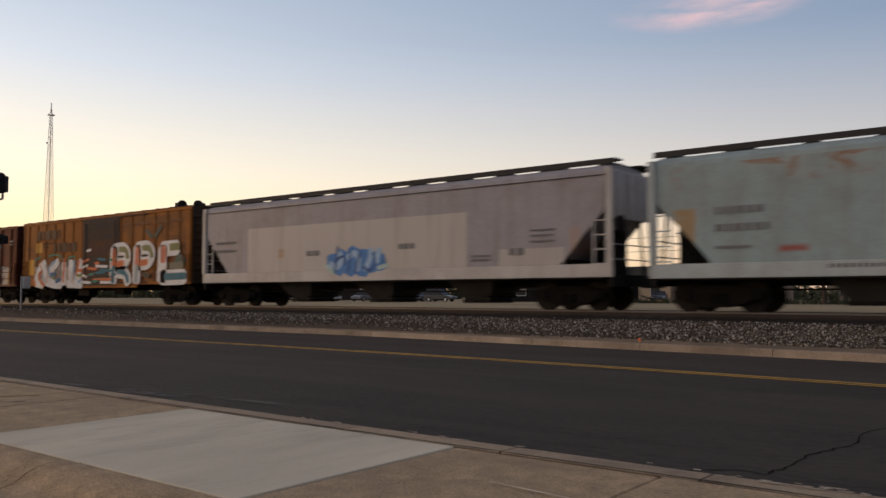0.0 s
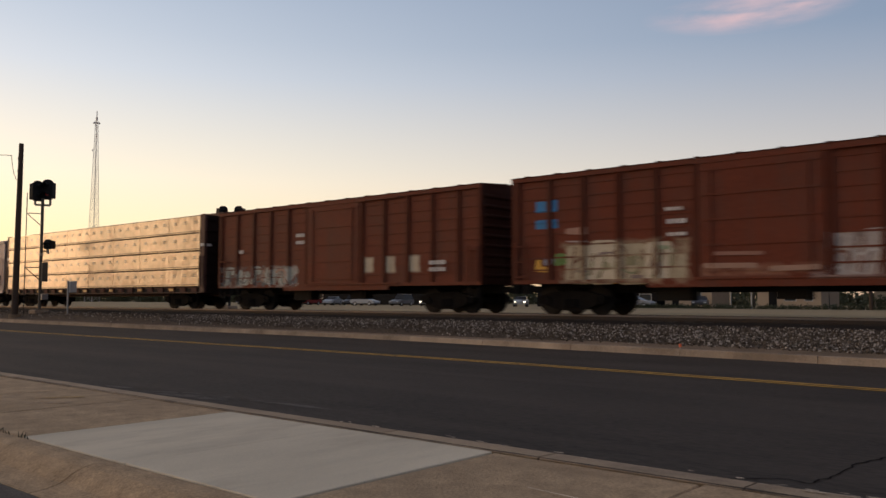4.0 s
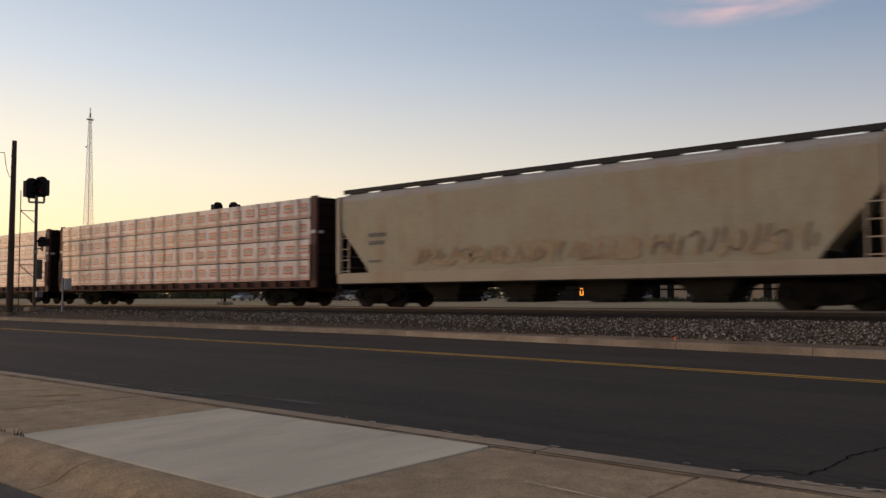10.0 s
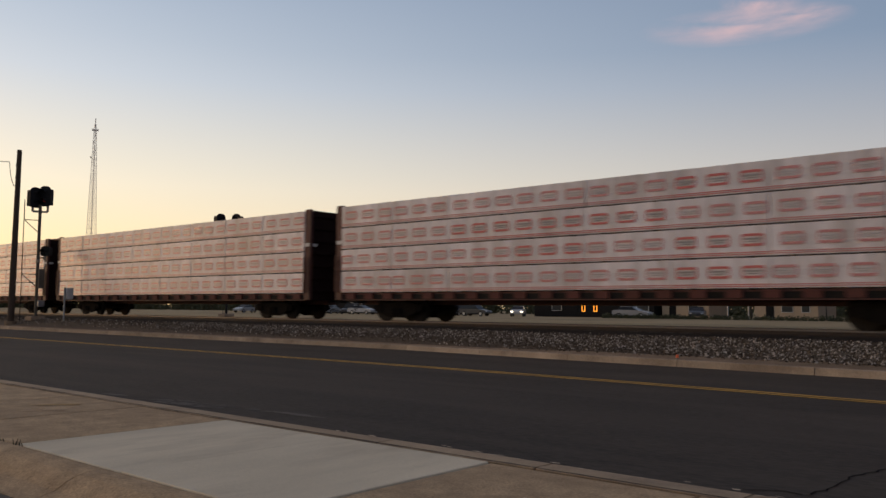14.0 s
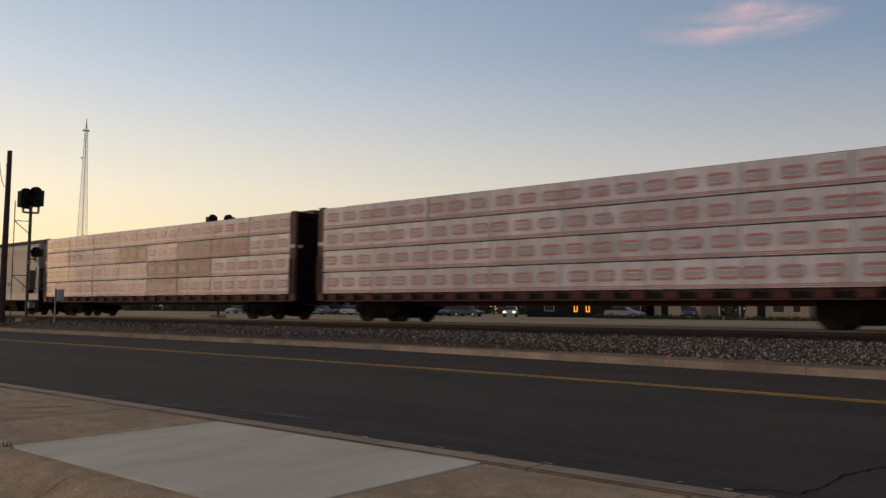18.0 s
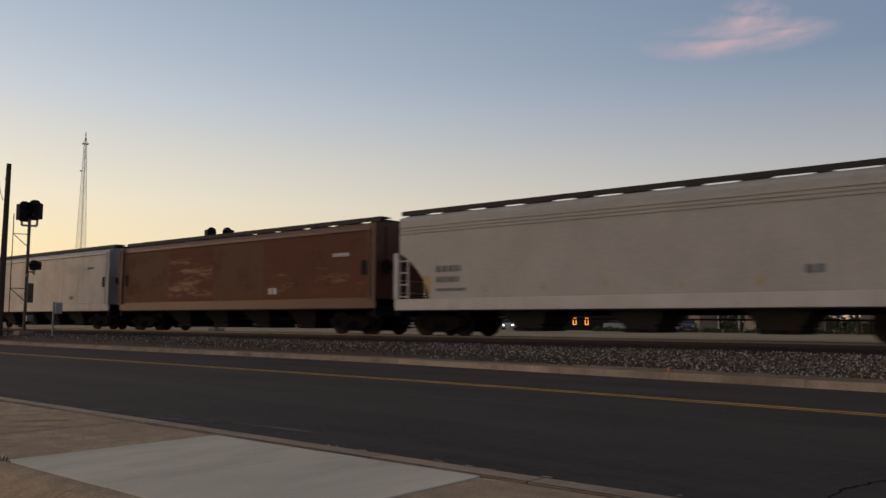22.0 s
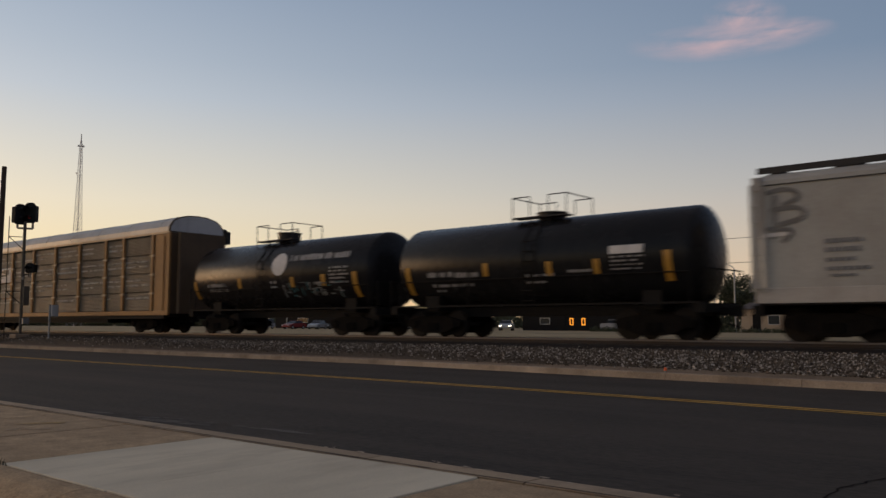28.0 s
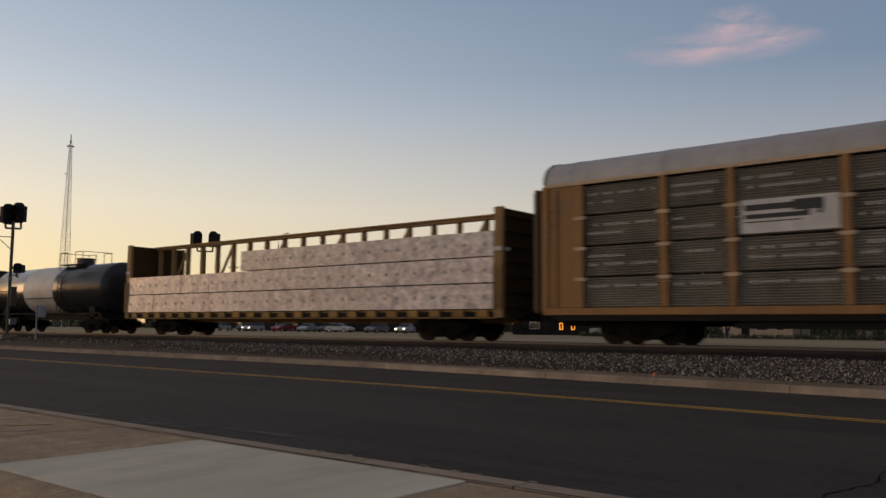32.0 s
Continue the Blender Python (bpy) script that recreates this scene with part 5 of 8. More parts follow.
def autorack(a, b, label):
    car, hl, x0 = make_car("autorack_car", a, b, label, inset=3.0, reach=0.7)
    my = paint("autorack_yellow", (0.315, 0.158, 0.050), rough=0.6, stain=(0.13, 0.075, 0.04), stain_amt=0.55)
    # brown end paint darkened for the shaded car end; the roof rim shares it
    md = paint("shaded_end_door", (0.105, 0.066, 0.036), rough=0.65, stain=(0.05, 0.032, 0.02), stain_amt=0.7)
    mb = mat("worn_bracket", (0.50, 0.36, 0.22), 0.6, var=0.3)
    mg = paint("pale_gable_paint", (0.50, 0.49, 0.49), rough=0.5, stain=(0.2, 0.17, 0.15), stain_amt=0.3)
    mr = paint("autorack_roof", (0.44, 0.41, 0.38), rough=0.45, stain=(0.2, 0.17, 0.15), stain_amt=0.3, metal=0.2)
    part("deck", boxes((-hl + 0.1, hl - 0.1, -1.42, 1.42, 0.80, 1.0)), M_BLACK, car)
    part("centre_sill", boxes((-hl, hl, -0.2, 0.2, 0.55, 0.796)), M_BLACK, car)
    part("depressed_floor", boxes((-hl * 0.55, hl * 0.55, -1.40, 1.40, 0.5, 0.796)), M_BLACK, car)
    posts = (-9.23, -7.29, -4.42, -1.49, 1.3, 4.2, 7.1, 8.95, 11.75)
    for s in (-1, 1):
        part("side_sill", soft_box(-hl + 0.05, hl - 0.05, s * 1.52 - 0.05, s * 1.52 + 0.05, 0.87, 1.09, 0.015), my, car)
        part("sill_flange", boxes((-hl + 0.4, hl - 0.4, s * 1.48 - 0.05, s * 1.48 + 0.05, 0.70, 0.87)), M_BLACK, car)
        part("top_rail", boxes((-hl + 0.1, hl - 0.1, s * 1.52 - 0.05, s * 1.52 + 0.05, 4.86, 4.97)), mb, car)
        edges = (-11.92,) + posts
        for x in edges:
            part("side_post", boxes((x - 0.095, x + 0.095, s * 1.535 - 0.05, s * 1.535 + 0.05, 1.10, 4.86)), my, car)
            for z in (1.95, 2.88, 3.82):
                part("post_bracket", boxes((x - 0.2, x + 0.2, s * 1.57 - 0.03, s * 1.57 + 0.03, z - 0.05, z + 0.05)), mb, car)
        for x0p, x1p in zip(edges, edges[1:]):
            for k in range(4):
                z0, z1 = 1.10 + k * 0.94, 1.10 + (k + 1) * 0.94 - 0.055
                bm = bmesh.new()
                nr = 12
                pts = []
                for j in range(nr * 2 + 1):
                    z = z0 + (z1 - z0) * j / (nr * 2)
                    pts.append((s * (1.46 + (0.035 if j % 2 else 0.0)), z))
                extrude_x(bm, pts + [(s * 1.40, z1), (s * 1.40, z0)], x0p + 0.095, x1p - 0.095)
                bmesh.ops.recalc_face_normals(bm, faces=bm.faces[:])
                pan = part("side_panel", bm, M_PANELGREY, car)
                if s < 0:
                    rnd = random.Random(int(x0p * 100) + k)
                    bm = bmesh.new()
                    for zz in (0.34, 0.62) if k else (0.66,):
                        if rnd.random() < 0.12:
                            continue
                        xs = x0p + 0.3
                        stop = x1p - 0.3 - rnd.choice((0, 0, 1.0))
                        while xs < stop:
                            if rnd.random() < 0.8:
                                box(bm, xs, xs + 0.05, -1.506, -1.47, z0 + zz * 0.9, z0 + zz * 0.9 + 0.085)
                            xs += 0.17
                    if len(bm.verts):
                        tagged(part("slot", bm, M_SLIT, pan, "small bright slots in a line"), kind="stuff")
                    else:
                        bm.free()
        for t in (-1, 1):
            xa, xb = sorted((t * (hl - 0.1), t * (hl - 1.35)))
            part("end_panel", boxes((xa, xb, s * 1.50 - 0.03, s * 1.50 + 0.03, 1.10, 4.86)), my, car)
            part("corner_post", boxes((t * (hl - 0.12) - 0.1, t * (hl - 0.12) + 0.1, s * 1.53 - 0.05, s * 1.53 + 0.05, 1.0, 4.9)), my, car)
            ladder(car, t * (hl - 0.35), s * 1.53 if s < 0 else 1.58, 1.2, 4.6, my, w=0.34)
    bm = bmesh.new()
    pr = [(-1.56, 4.97), (-1.54, 5.20), (-1.36, 5.48), (-1.05, 5.68), (-0.55, 5.80), (0, 5.83)]
    full = pr + [(-y, z) for y, z in pr[-2::-1]]
    extrude_x(bm, full, -hl + 0.16, hl - 0.16)
    part("roof", bm, mr, car)
    for k in range(9):
        x = -hl + 1.0 + (2 * hl - 2.0) * k / 8
        bm = bmesh.new()
        o = [(y * 1.006, z + 0.012) for y, z in pr]
        extrude_x(bm, o + [(-y, z) for y, z in o[-2::-1]], x - 0.03, x + 0.03)
        part("roof_seam", bm, mr, car)
    for t in (-1, 1):
        xa, xb = sorted((t * (hl - 0.16), t * (hl - 0.08)))
        bm = bmesh.new()
        extrude_x(bm, [(y * 1.012, 4.97 + (z - 4.97) * 1.02) for y, z in full], xa, xb)
        part("roof_rim", bm, md, car, "dark rim at the roof's end")
        xa, xb = sorted((t * (hl - 0.08), t * (hl - 0.04)))
        bm = bmesh.new()
        extrude_x(bm, [(y * 0.96, 4.97 + (z - 4.97) * 0.95) for y, z in full], xa, xb)
        part("gable_panel", bm, mg, car)
        bm = bmesh.new()
        for x, hw in ((t * (hl - 0.06), 1.45), (t * (hl + 0.36), 1.30)):
            box(bm, x - 0.06, x + 0.06, -hw, hw, 0.95, 4.9)
        part("end_door", bm, md, car)
        for y in (-1.25, 1.25):
            part("end_door_bar", rods(((t * (hl + 0.44), y, 1.0), (t * (hl + 0.44), y, 4.8)), r=0.04), md, car)
    # white panel with a dark plain device
    part("logo_panel", boxes((-7.05, -4.58, -1.525, -1.47, 3.02, 3.92)), M_PALE, car, "white sign panel with a plain dark shape")
    part("logo_shape", boxes((-6.95, -5.5, -1.535, -1.52, 3.62, 3.78), (-6.95, -5.4, -1.535, -1.52, 3.40, 3.52), (-5.7, -4.95, -1.535, -1.52, 3.56, 3.84), (-5.45, -5.3, -1.535, -1.52, 3.40, 3.56), (-5.1, -4.98, -1.535, -1.52, 3.44, 3.56), (-6.95, -5.5, -1.535, -1.52, 3.30, 3.33)), mat("sign_black", (0.03, 0.03, 0.03), 0.6), car)
    return car, hl


def reefer(a, b, label):
    zones = [(0.9, 7.9, 1.9, 2.6, ((0.36, 0.37, 0.22),), 0.9, 0.45, 0.4), (-0.4, 1.6, 1.5, 3.3, ((0.24, 0.27, 0.15), (0.42, 0.45, 0.33)), 1.3, 0.45, 0.3),
             (-6.8, -0.8, 1.1, 1.9, ((0.42, 0.27, 0.15),), 0.8, 0.35, 0.3), (3.2, 5.6, 2.6, 3.2, ((0.40, 0.42, 0.30),), 1.3, 0.4, 0.2)]
    car, hl, x0 = make_car("refrigerator_car", a, b, label, inset=2.3, reach=0.55)
    m = paint("reefer_white", (0.63, 0.495, 0.425), zones, rough=0.6, spec=0.25, stain=(0.28, 0.20, 0.15), stain_amt=0.4, streak=0.5)
    mt = paint("rusty_track_paint", (0.30, 0.19, 0.13), rough=0.8, stain=(0.18, 0.10, 0.06), stain_amt=0.6)
    part("body", boxes((-hl + 0.05, hl - 0.05, -1.49, 1.49, 1.0, 4.22)), m, car)
    for s in (-1, 1):
        part("side_sill", boxes((-hl, hl, s * 1.50 - 0.03, s * 1.50 + 0.03, 0.86, 1.08)), M_BLACK if s > 0 else m, car)
        part("top_plate", boxes((-hl, hl, s * 1.50 - 0.04, s * 1.50 + 0.04, 4.12, 4.24)), m, car)
        x = -hl + 0.1
        while x < hl:
            if not -1.9 < x < 1.3:
                part("side_post", boxes((x - 0.14, x + 0.14, s * 1.485 - 0.02, s * 1.485 + 0.02, 1.08, 4.12)), m, car)
            x += 1.13
        d = part("door", boxes((-1.75, 1.15, s * 1.54 - 0.05, s * 1.54 + 0.05, 1.15, 3.98)), m, car)
        for z in (1.32, 2.05, 2.75, 3.30, 3.85):
            part("door_rib", boxes((-1.70, 1.10, s * 1.60 - 0.025, s * 1.60 + 0.025, z - 0.035, z + 0.035)), m, d)
        for x in (-1.2, -0.45, 0.05, 0.8):
            part("door_bar", rods(((x, s * 1.63, 1.2), (x, s * 1.63, 3.9)), r=0.025), m, d)
        for z in (3.98, 1.04):
            part("door_track", boxes((-1.9, 3.9, s * 1.57 - 0.05, s * 1.57 + 0.05, z, z + 0.10)), mt, car)
    part("vent_opening", boxes((hl - 1.5, hl - 1.0, -1.537, -1.50, 3.15, 4.0)), M_END, car, "dark cooling unit opening")
    part("grille", boxes((hl - 1.5, hl - 0.45, -1.535, -1.50, 1.35, 2.05)), M_END, car, "dark louvred grille")
    for x in (hl - 1.25, hl - 0.85):
        part("grille_panel", boxes((x - 0.16, x + 0.16, -1.545, -1.53, 1.42, 1.82)), mat("grille_panel_paint", (0.34, 0.33, 0.28), 0.6), car)
    part("logo_shape", boxes((3.9, 4.2, -1.537, -1.50, 3.22, 3.52), (4.22, 4.8, -1.537, -1.50, 3.40, 3.52)), M_INK, car)
    part("emblem", boxes((4.22, 4.75, -1.536, -1.50, 3.10, 3.36)), mat("faded_emblem_paint", (0.50, 0.20, 0.13), 0.7, var=0.3), car, "faded orange emblem, plain shape")
    lettering(car, "stencil", -1.512, [(5.3, 6.5, 3.48, 0.09), (5.3, 6.3, 3.28, 0.09), (6.6, 7.4, 4.0, 0.07)], mat("faded_brown_stencil", (0.24, 0.17, 0.13), 0.7, var=0.3), "faded brown lettering, unreadable")
    for t in (-1, 1):
        for k in range(10):
            z = 1.25 + k * 0.31
            bm = bmesh.new()
            cyl(bm, (t * (hl - 0.03), -1.36, z), (t * (hl - 0.03), 1.36, z), 0.08, seg=8)
            part("end_rib", bm, m, car)
        ladder(car, t * (hl - 0.3), -1.54, 1.2, 3.0, m)
    bm = bmesh.new()
    pr = [(-1.54, 4.22), (-1.50, 4.30), (-1.0, 4.40), (0, 4.46)]
    extrude_x(bm, pr + [(-y, z) for y, z in pr[-2::-1]], -hl, hl)
    part("roof", bm, m, car)
    x = -hl + 0.7
    while x < hl:
        bm = bmesh.new()
        o = [(y * 1.004, z + 0.02) for y, z in pr]
        extrude_x(bm, o + [(-y, z) for y, z in o[-2::-1]], x - 0.05, x + 0.05)
        part("roof_seam", bm, m, car)
        x += 1.13
    part("underframe", boxes((-hl + 0.2, hl - 0.2, -0.18, 0.18, 0.70, 1.0), (-2.2, -0.6, -1.2, -0.4, 0.42, 0.86), (1.5, 2.4, -1.2, -0.4, 0.5, 0.86)), M_BLACK, car)
    return car, hl


SPRAY = {}


def spray_mat(colour):
    if colour not in SPRAY:
        SPRAY[colour] = mat("spray_paint", colour, 0.65, var=0.2, scale=2.5, fine=18, bump=0.1, stain=tuple(c * 0.55 for c in colour), stain_amt=0.45, stain_scale=1.6, spec=0.3)
    return SPRAY[colour]


def ribbon(bm, pts, width, y):
    """A sprayed stroke: a flat band with round ends along a smoothed line of (x, z)."""
    line = [Vector((px, 0, pz)) for px, pz in pts]
    for _ in range(2):
        if len(line) > 2:
            fine_line = [line[0]]
            for p, q in zip(line, line[1:]):
                fine_line += [p.lerp(q, 0.25), p.lerp(q, 0.75)]
            line = fine_line + [line[-1]]
    left, right = [], []
    h = width / 2
    for i, p in enumerate(line):
        d = (line[min(i + 1, len(line) - 1)] - line[max(0, i - 1)]).normalized()
        n = Vector((-d.z, 0, d.x))
        if i == 0:
            for k in range(1, 4):
                a = math.pi * k / 4
                left.append(p + n * h * math.cos(a) - d * h * math.sin(a) * 0.6) if k < 2 else right.append(p + n * h * math.cos(a) - d * h * math.sin(a) * 0.6) if k == 3 else None
        left.append(p + n * h)
        right.append(p - n * h)
        if i == len(line) - 1:
            left.append(p + n * h * 0.6 + d * h * 0.5)
            right.append(p - n * h * 0.6 + d * h * 0.5)
    A = [bm.verts.new((v.x, y, v.z)) for v in left]
    B = [bm.verts.new((v.x, y, v.z)) for v in right]
    for i in range(len(A) - 1):
        bm.faces.new((A[i], B[i], B[i + 1], A[i + 1]))


def spray(car, y, layers, label="sprayed graffiti shapes"):
    """layers: (colour, width, strokes); each later layer lies 2 mm over the one before."""
    for i, (colour, width, strokes) in enumerate(layers):
        bm = bmesh.new()
        for st in strokes:
            ribbon(bm, st, width, y - 0.002 * i)
        bmesh.ops.recalc_face_normals(bm, faces=bm.faces[:])
        tagged(part("graffiti", bm, spray_mat(colour), car, label), kind="stuff")


def slabs(car, y, fields, label="sprayed graffiti letter shapes"):
    """Block letters: fields (x0, x1, z0, z1, colour) with a little lean and uneven corners."""
    rnd = random.Random(len(fields))
    by = {}
    for i, f in enumerate(fields):
        by.setdefault(f[4], []).append((i, f))
    for colour, group in by.items():
        bm = bmesh.new()
        for i, (x0, x1, z0, z1, _) in group:
            r = min(x1 - x0, z1 - z0) * 0.22
            vs = []
            for cx, cz, a0 in ((x1 - r, z1 - r, 0), (x0 + r, z1 - r, 90), (x0 + r, z0 + r, 180), (x1 - r, z0 + r, 270)):
                jx, jz = rnd.uniform(-0.04, 0.04), rnd.uniform(-0.03, 0.03)
                for k in range(4):
                    a = radians(a0 + 30 * k)
                    vs.append(bm.verts.new((cx + jx + r * math.cos(a), y - 0.001 * i, cz + jz + r * math.sin(a))))
            bm.faces.new(vs)
        bmesh.ops.recalc_face_normals(bm, faces=bm.faces[:])
        tagged(part("graffiti", bm, spray_mat(colour), car, label), kind="stuff")


GLYPHS = (
    [[(0.1, 0.0), (0.2, 0.6), (0.1, 1.0), (0.6, 0.95)]], [[(0.3, 1.0), (0.25, 0.0)], [(0.3, 0.5), (0.8, 0.7), (0.9, 0.3)]], [[(0.1, 0.1), (0.15, 0.9)], [(0.6, 0.0), (0.75, 0.75)]],
    [[(0.0, 0.7), (0.4, 1.0), (0.75, 0.6), (0.7, 0.0)]], [[(0.2, 1.0), (0.1, 0.3), (0.4, 0.0), (0.9, 0.2)]], [[(0.1, 0.0), (0.35, 0.55), (0.3, 1.0)], [(0.8, 1.0), (0.75, 0.35)]],
    [[(0.0, 0.3), (0.5, 0.05), (0.8, 0.5), (0.5, 0.9)]], [[(0.5, 1.05), (0.35, 0.5), (0.5, 0.0)], [(0.8, 0.15), (0.9, 0.6)]],
)


def tag(x0, x1, z0, z1, n, seed, lean=0.12):
    """A run of abstract glyph strokes filling a field; not words."""
    rnd = random.Random(seed)
    out = []
    w = (x1 - x0) / n
    last = None
    for i in range(n):
        g = rnd.choice([q for q in GLYPHS if q is not last])
        last = g
        top, base = z1 - rnd.uniform(0, 0.22) * (z1 - z0), z0 + rnd.uniform(0, 0.16) * (z1 - z0)
        for st in g:
            out.append([(x0 + w * (i + 0.04 + 0.92 * px) + lean * (pz - 0.5), base + (top - base) * pz) for px, pz in st])
    return out


# the cars, from the head of the picture backwards; first and last x at the clip's start
hopper(-9.72, 10.1, (0.295, 0.375, 0.38), "pale blue-green covered hopper car with rust along the roof", bays=3, rise=0.13, drop=0.07, eave=0, marks=[(-8.0, -6.7, 2.75, 0.2), (-8.0, -6.6, 2.28, 0.2), (-8.0, -7.0, 1.75, 0.09), (-5.2, -3.4, 1.2, 0.1)],
       zones=[(-9.3, 9.3, 3.35, 4.2, ((0.30, 0.17, 0.10), (0.33, 0.36, 0.35)), 0.9, 0.5, 0.25), (-9.2, -8.5, 1.4, 2.9, ((0.36, 0.24, 0.12),), 1.0, 0.8, 0.1), (-6.4, -5.6, 1.55, 1.8, ((0.32, 0.08, 0.06),), 1.5, 0.9, 0.05)], sill=(0.42, 0.47, 0.47))
car, hl = hopper(-30.72, -10.86, (0.325, 0.308, 0.328), "grey covered hopper car with a repainted panel and blue graffiti", bays=3, marks=[(7.1, 8.0, 2.5, 0.07), (7.1, 8.0, 2.33, 0.07), (7.1, 8.0, 2.15, 0.07), (4.8, 5.6, 1.75, 0.08), (4.8, 5.6, 1.62, 0.08), (6.3, 6.9, 1.85, 0.22), (-9.0, -7.6, 2.7, 0.12), (-9.0, -7.6, 2.35, 0.12), (1.6, 2.3, 2.2, 0.2), (-3.2, -2.5, 2.1, 0.2)],
       zones=[(-6.85, 4.6, 1.4, 3.25, ((0.50, 0.465, 0.43),), 0.5, 1.0, 0.0), (5.9, 8.3, 1.4, 1.95, ((0.47, 0.435, 0.40),), 0.5, 1.0, 0.02), (-5.0, -4.5, 1.9, 2.4, ((0.45, 0.3, 0.2),), 2, 0.6, 0.1), (8.4, 8.9, 1.4, 2.6, ((0.40, 0.30, 0.26),), 1.0, 0.8, 0.1)], sill=(0.50, 0.475, 0.45))

spray(car, -1.544, [((0.08, 0.22, 0.50), 0.66, [[(-1.9, 1.7), (-1.2, 1.75)], [(-1.5, 1.4), (-1.2, 2.0)], [(-0.9, 1.35), (-0.6, 2.1)], [(-0.2, 1.3), (-0.1, 2.0)], [(0.4, 1.45), (0.3, 1.85)], [(0.6, 1.65), (0.8, 1.7)]]), ((0.34, 0.50, 0.68), 0.24, tag(-1.9, 0.8, 1.3, 2.2, 3, 41)), ((0.04, 0.09, 0.24), 0.10, tag(-1.8, 0.7, 1.25, 2.3, 3, 42)), ((0.42, 0.56, 0.52), 0.16, [[(-2.1, 1.6), (-1.7, 1.3)], [(0.6, 1.45), (1.05, 1.55)]])], "blue sprayed bubble graffiti")
c_zones = [(-6.7, -1.3, 0.85, 2.1, ((0.68, 0.65, 0.62),), 1.3, 0.72, 0.14), (-7.7, 7.9, 1.0, 3.4, ((0.15, 0.062, 0.032),), 0.8, 0.45, 0.35), (2.2, 7.9, 3.0, 4.4, ((0.20, 0.085, 0.028),), 0.7, 0.5, 0.3), (-6.6, -5.85, 2.80, 3.38, ((0.74, 0.40, 0.09),), 1, 1.0, 0.03), (-7.4, -6.75, 1.58, 2.46, ((0.74, 0.38, 0.07),), 1, 1.0, 0.05)]
car, hl = boxcar(-47.75, -31.64, (0.345, 0.122, 0.024), "rusty yellow boxcar with big white, orange and blue graffiti letters", zones=c_zones, door=(-1.4, 2.1), door_colour=(0.075, 0.062, 0.055), door_slats=True, ends=(0.055, 0.04, 0.03), ribs=False, stain=(0.13, 0.06, 0.03), post_step=0.98, top=4.50)
lettering(car, "stencil", -1.556, [(-6.3, -3.9, 3.76, 0.50), (-4.45, -2.0, 3.02, 0.48), (-5.8, -4.6, 3.30, 0.06), (-5.8, -5.1, 3.10, 0.06)], mat("faded_brown_ink", (0.085, 0.042, 0.02), 0.7, var=0.3), "faded dark lettering, unreadable")
PEACH, OLIVE, SALMON, DEEP = (0.58, 0.33, 0.22), (0.22, 0.22, 0.09), (0.62, 0.20, 0.12), (0.035, 0.032, 0.030)
TEALB, GREYB = (0.03, 0.16, 0.22), (0.34, 0.37, 0.38)
YB = -1.602
for x, leg in ((1.36, True), (3.44, False)):
    stem, bowl = [[(x + 0.30, 1.15), (x + 0.36, 2.72)]], [(x + 0.36, 2.70), (x + 1.35, 2.78), (x + 1.62, 2.35), (x + 1.25, 1.98), (x + 0.5, 1.98)]
    legs = [[(x + 0.75, 1.62), (x + 1.45, 1.58), (x + 1.68, 1.12)]] if leg else [[(x + 0.9, 1.45), (x + 1.4, 1.4)], [(x + 0.8, 1.12), (x + 1.6, 1.1)]]
    spray(car, YB, [(WHITE, 0.66, stem + [bowl] + (legs if leg else [])), (OLIVE, 0.28, [[(x + 0.85, 2.72), (x + 1.45, 2.72), (x + 1.62, 2.3)]]), (DEEP, 0.10, [[(x + 0.78, 2.34), (x + 1.28, 2.36)]]), (ORANGE, 0.30, [[(x + 0.62, 2.0), (x + 1.2, 2.04)]]), (ORANGE if leg else SALMON, 0.34, [[(x + 0.33, 1.98), (x + 0.38, 2.70)]]),
                    (TEALB if leg else GREYB, 0.30, [[(x + 0.28, 1.12), (x + 0.33, 1.85)]]), (TEALB if leg else DEEP, 0.24, legs[:1])], "sprayed letter in white, orange, green and blue")
spray(car, YB, [(WHITE, 0.72, [[(5.86, 1.2), (5.95, 2.62)], [(5.9, 2.62), (7.1, 2.64)], [(5.9, 1.28), (7.65, 1.3)]]), (SALMON, 0.42, [[(5.98, 2.05), (6.02, 2.66)]]), (OLIVE, 0.34, [[(6.55, 2.68), (7.2, 2.70)]]), ((0.17, 0.165, 0.12), 0.34, [[(6.55, 1.80), (7.5, 1.84)]]), (TEALB, 0.32, [[(6.15, 1.32), (7.75, 1.34)]])], "sprayed letter in white, orange, green and blue")
TEALG = (0.05, 0.22, 0.16)
spray(car, -1.56, [((0.075, 0.085, 0.075), 0.20, [[(4.45, 3.58), (4.95, 3.22)], [(5.7, 3.68), (5.2, 3.24)]]), ((0.07, 0.11, 0.09), 0.5, [[(7.0, 2.2), (7.5, 2.0)]])], "dull blue sprayed strokes")
lettering(car, "stencil", -1.556, [(2.4, 3.2, 3.92, 0.14), (3.5, 4.9, 3.92, 0.14), (5.2, 6.3, 3.92, 0.14), (6.6, 7.5, 3.92, 0.14)], mat("pale_brown_ink", (0.19, 0.075, 0.022), 0.7, var=0.3), "faded brown lettering, unreadable")
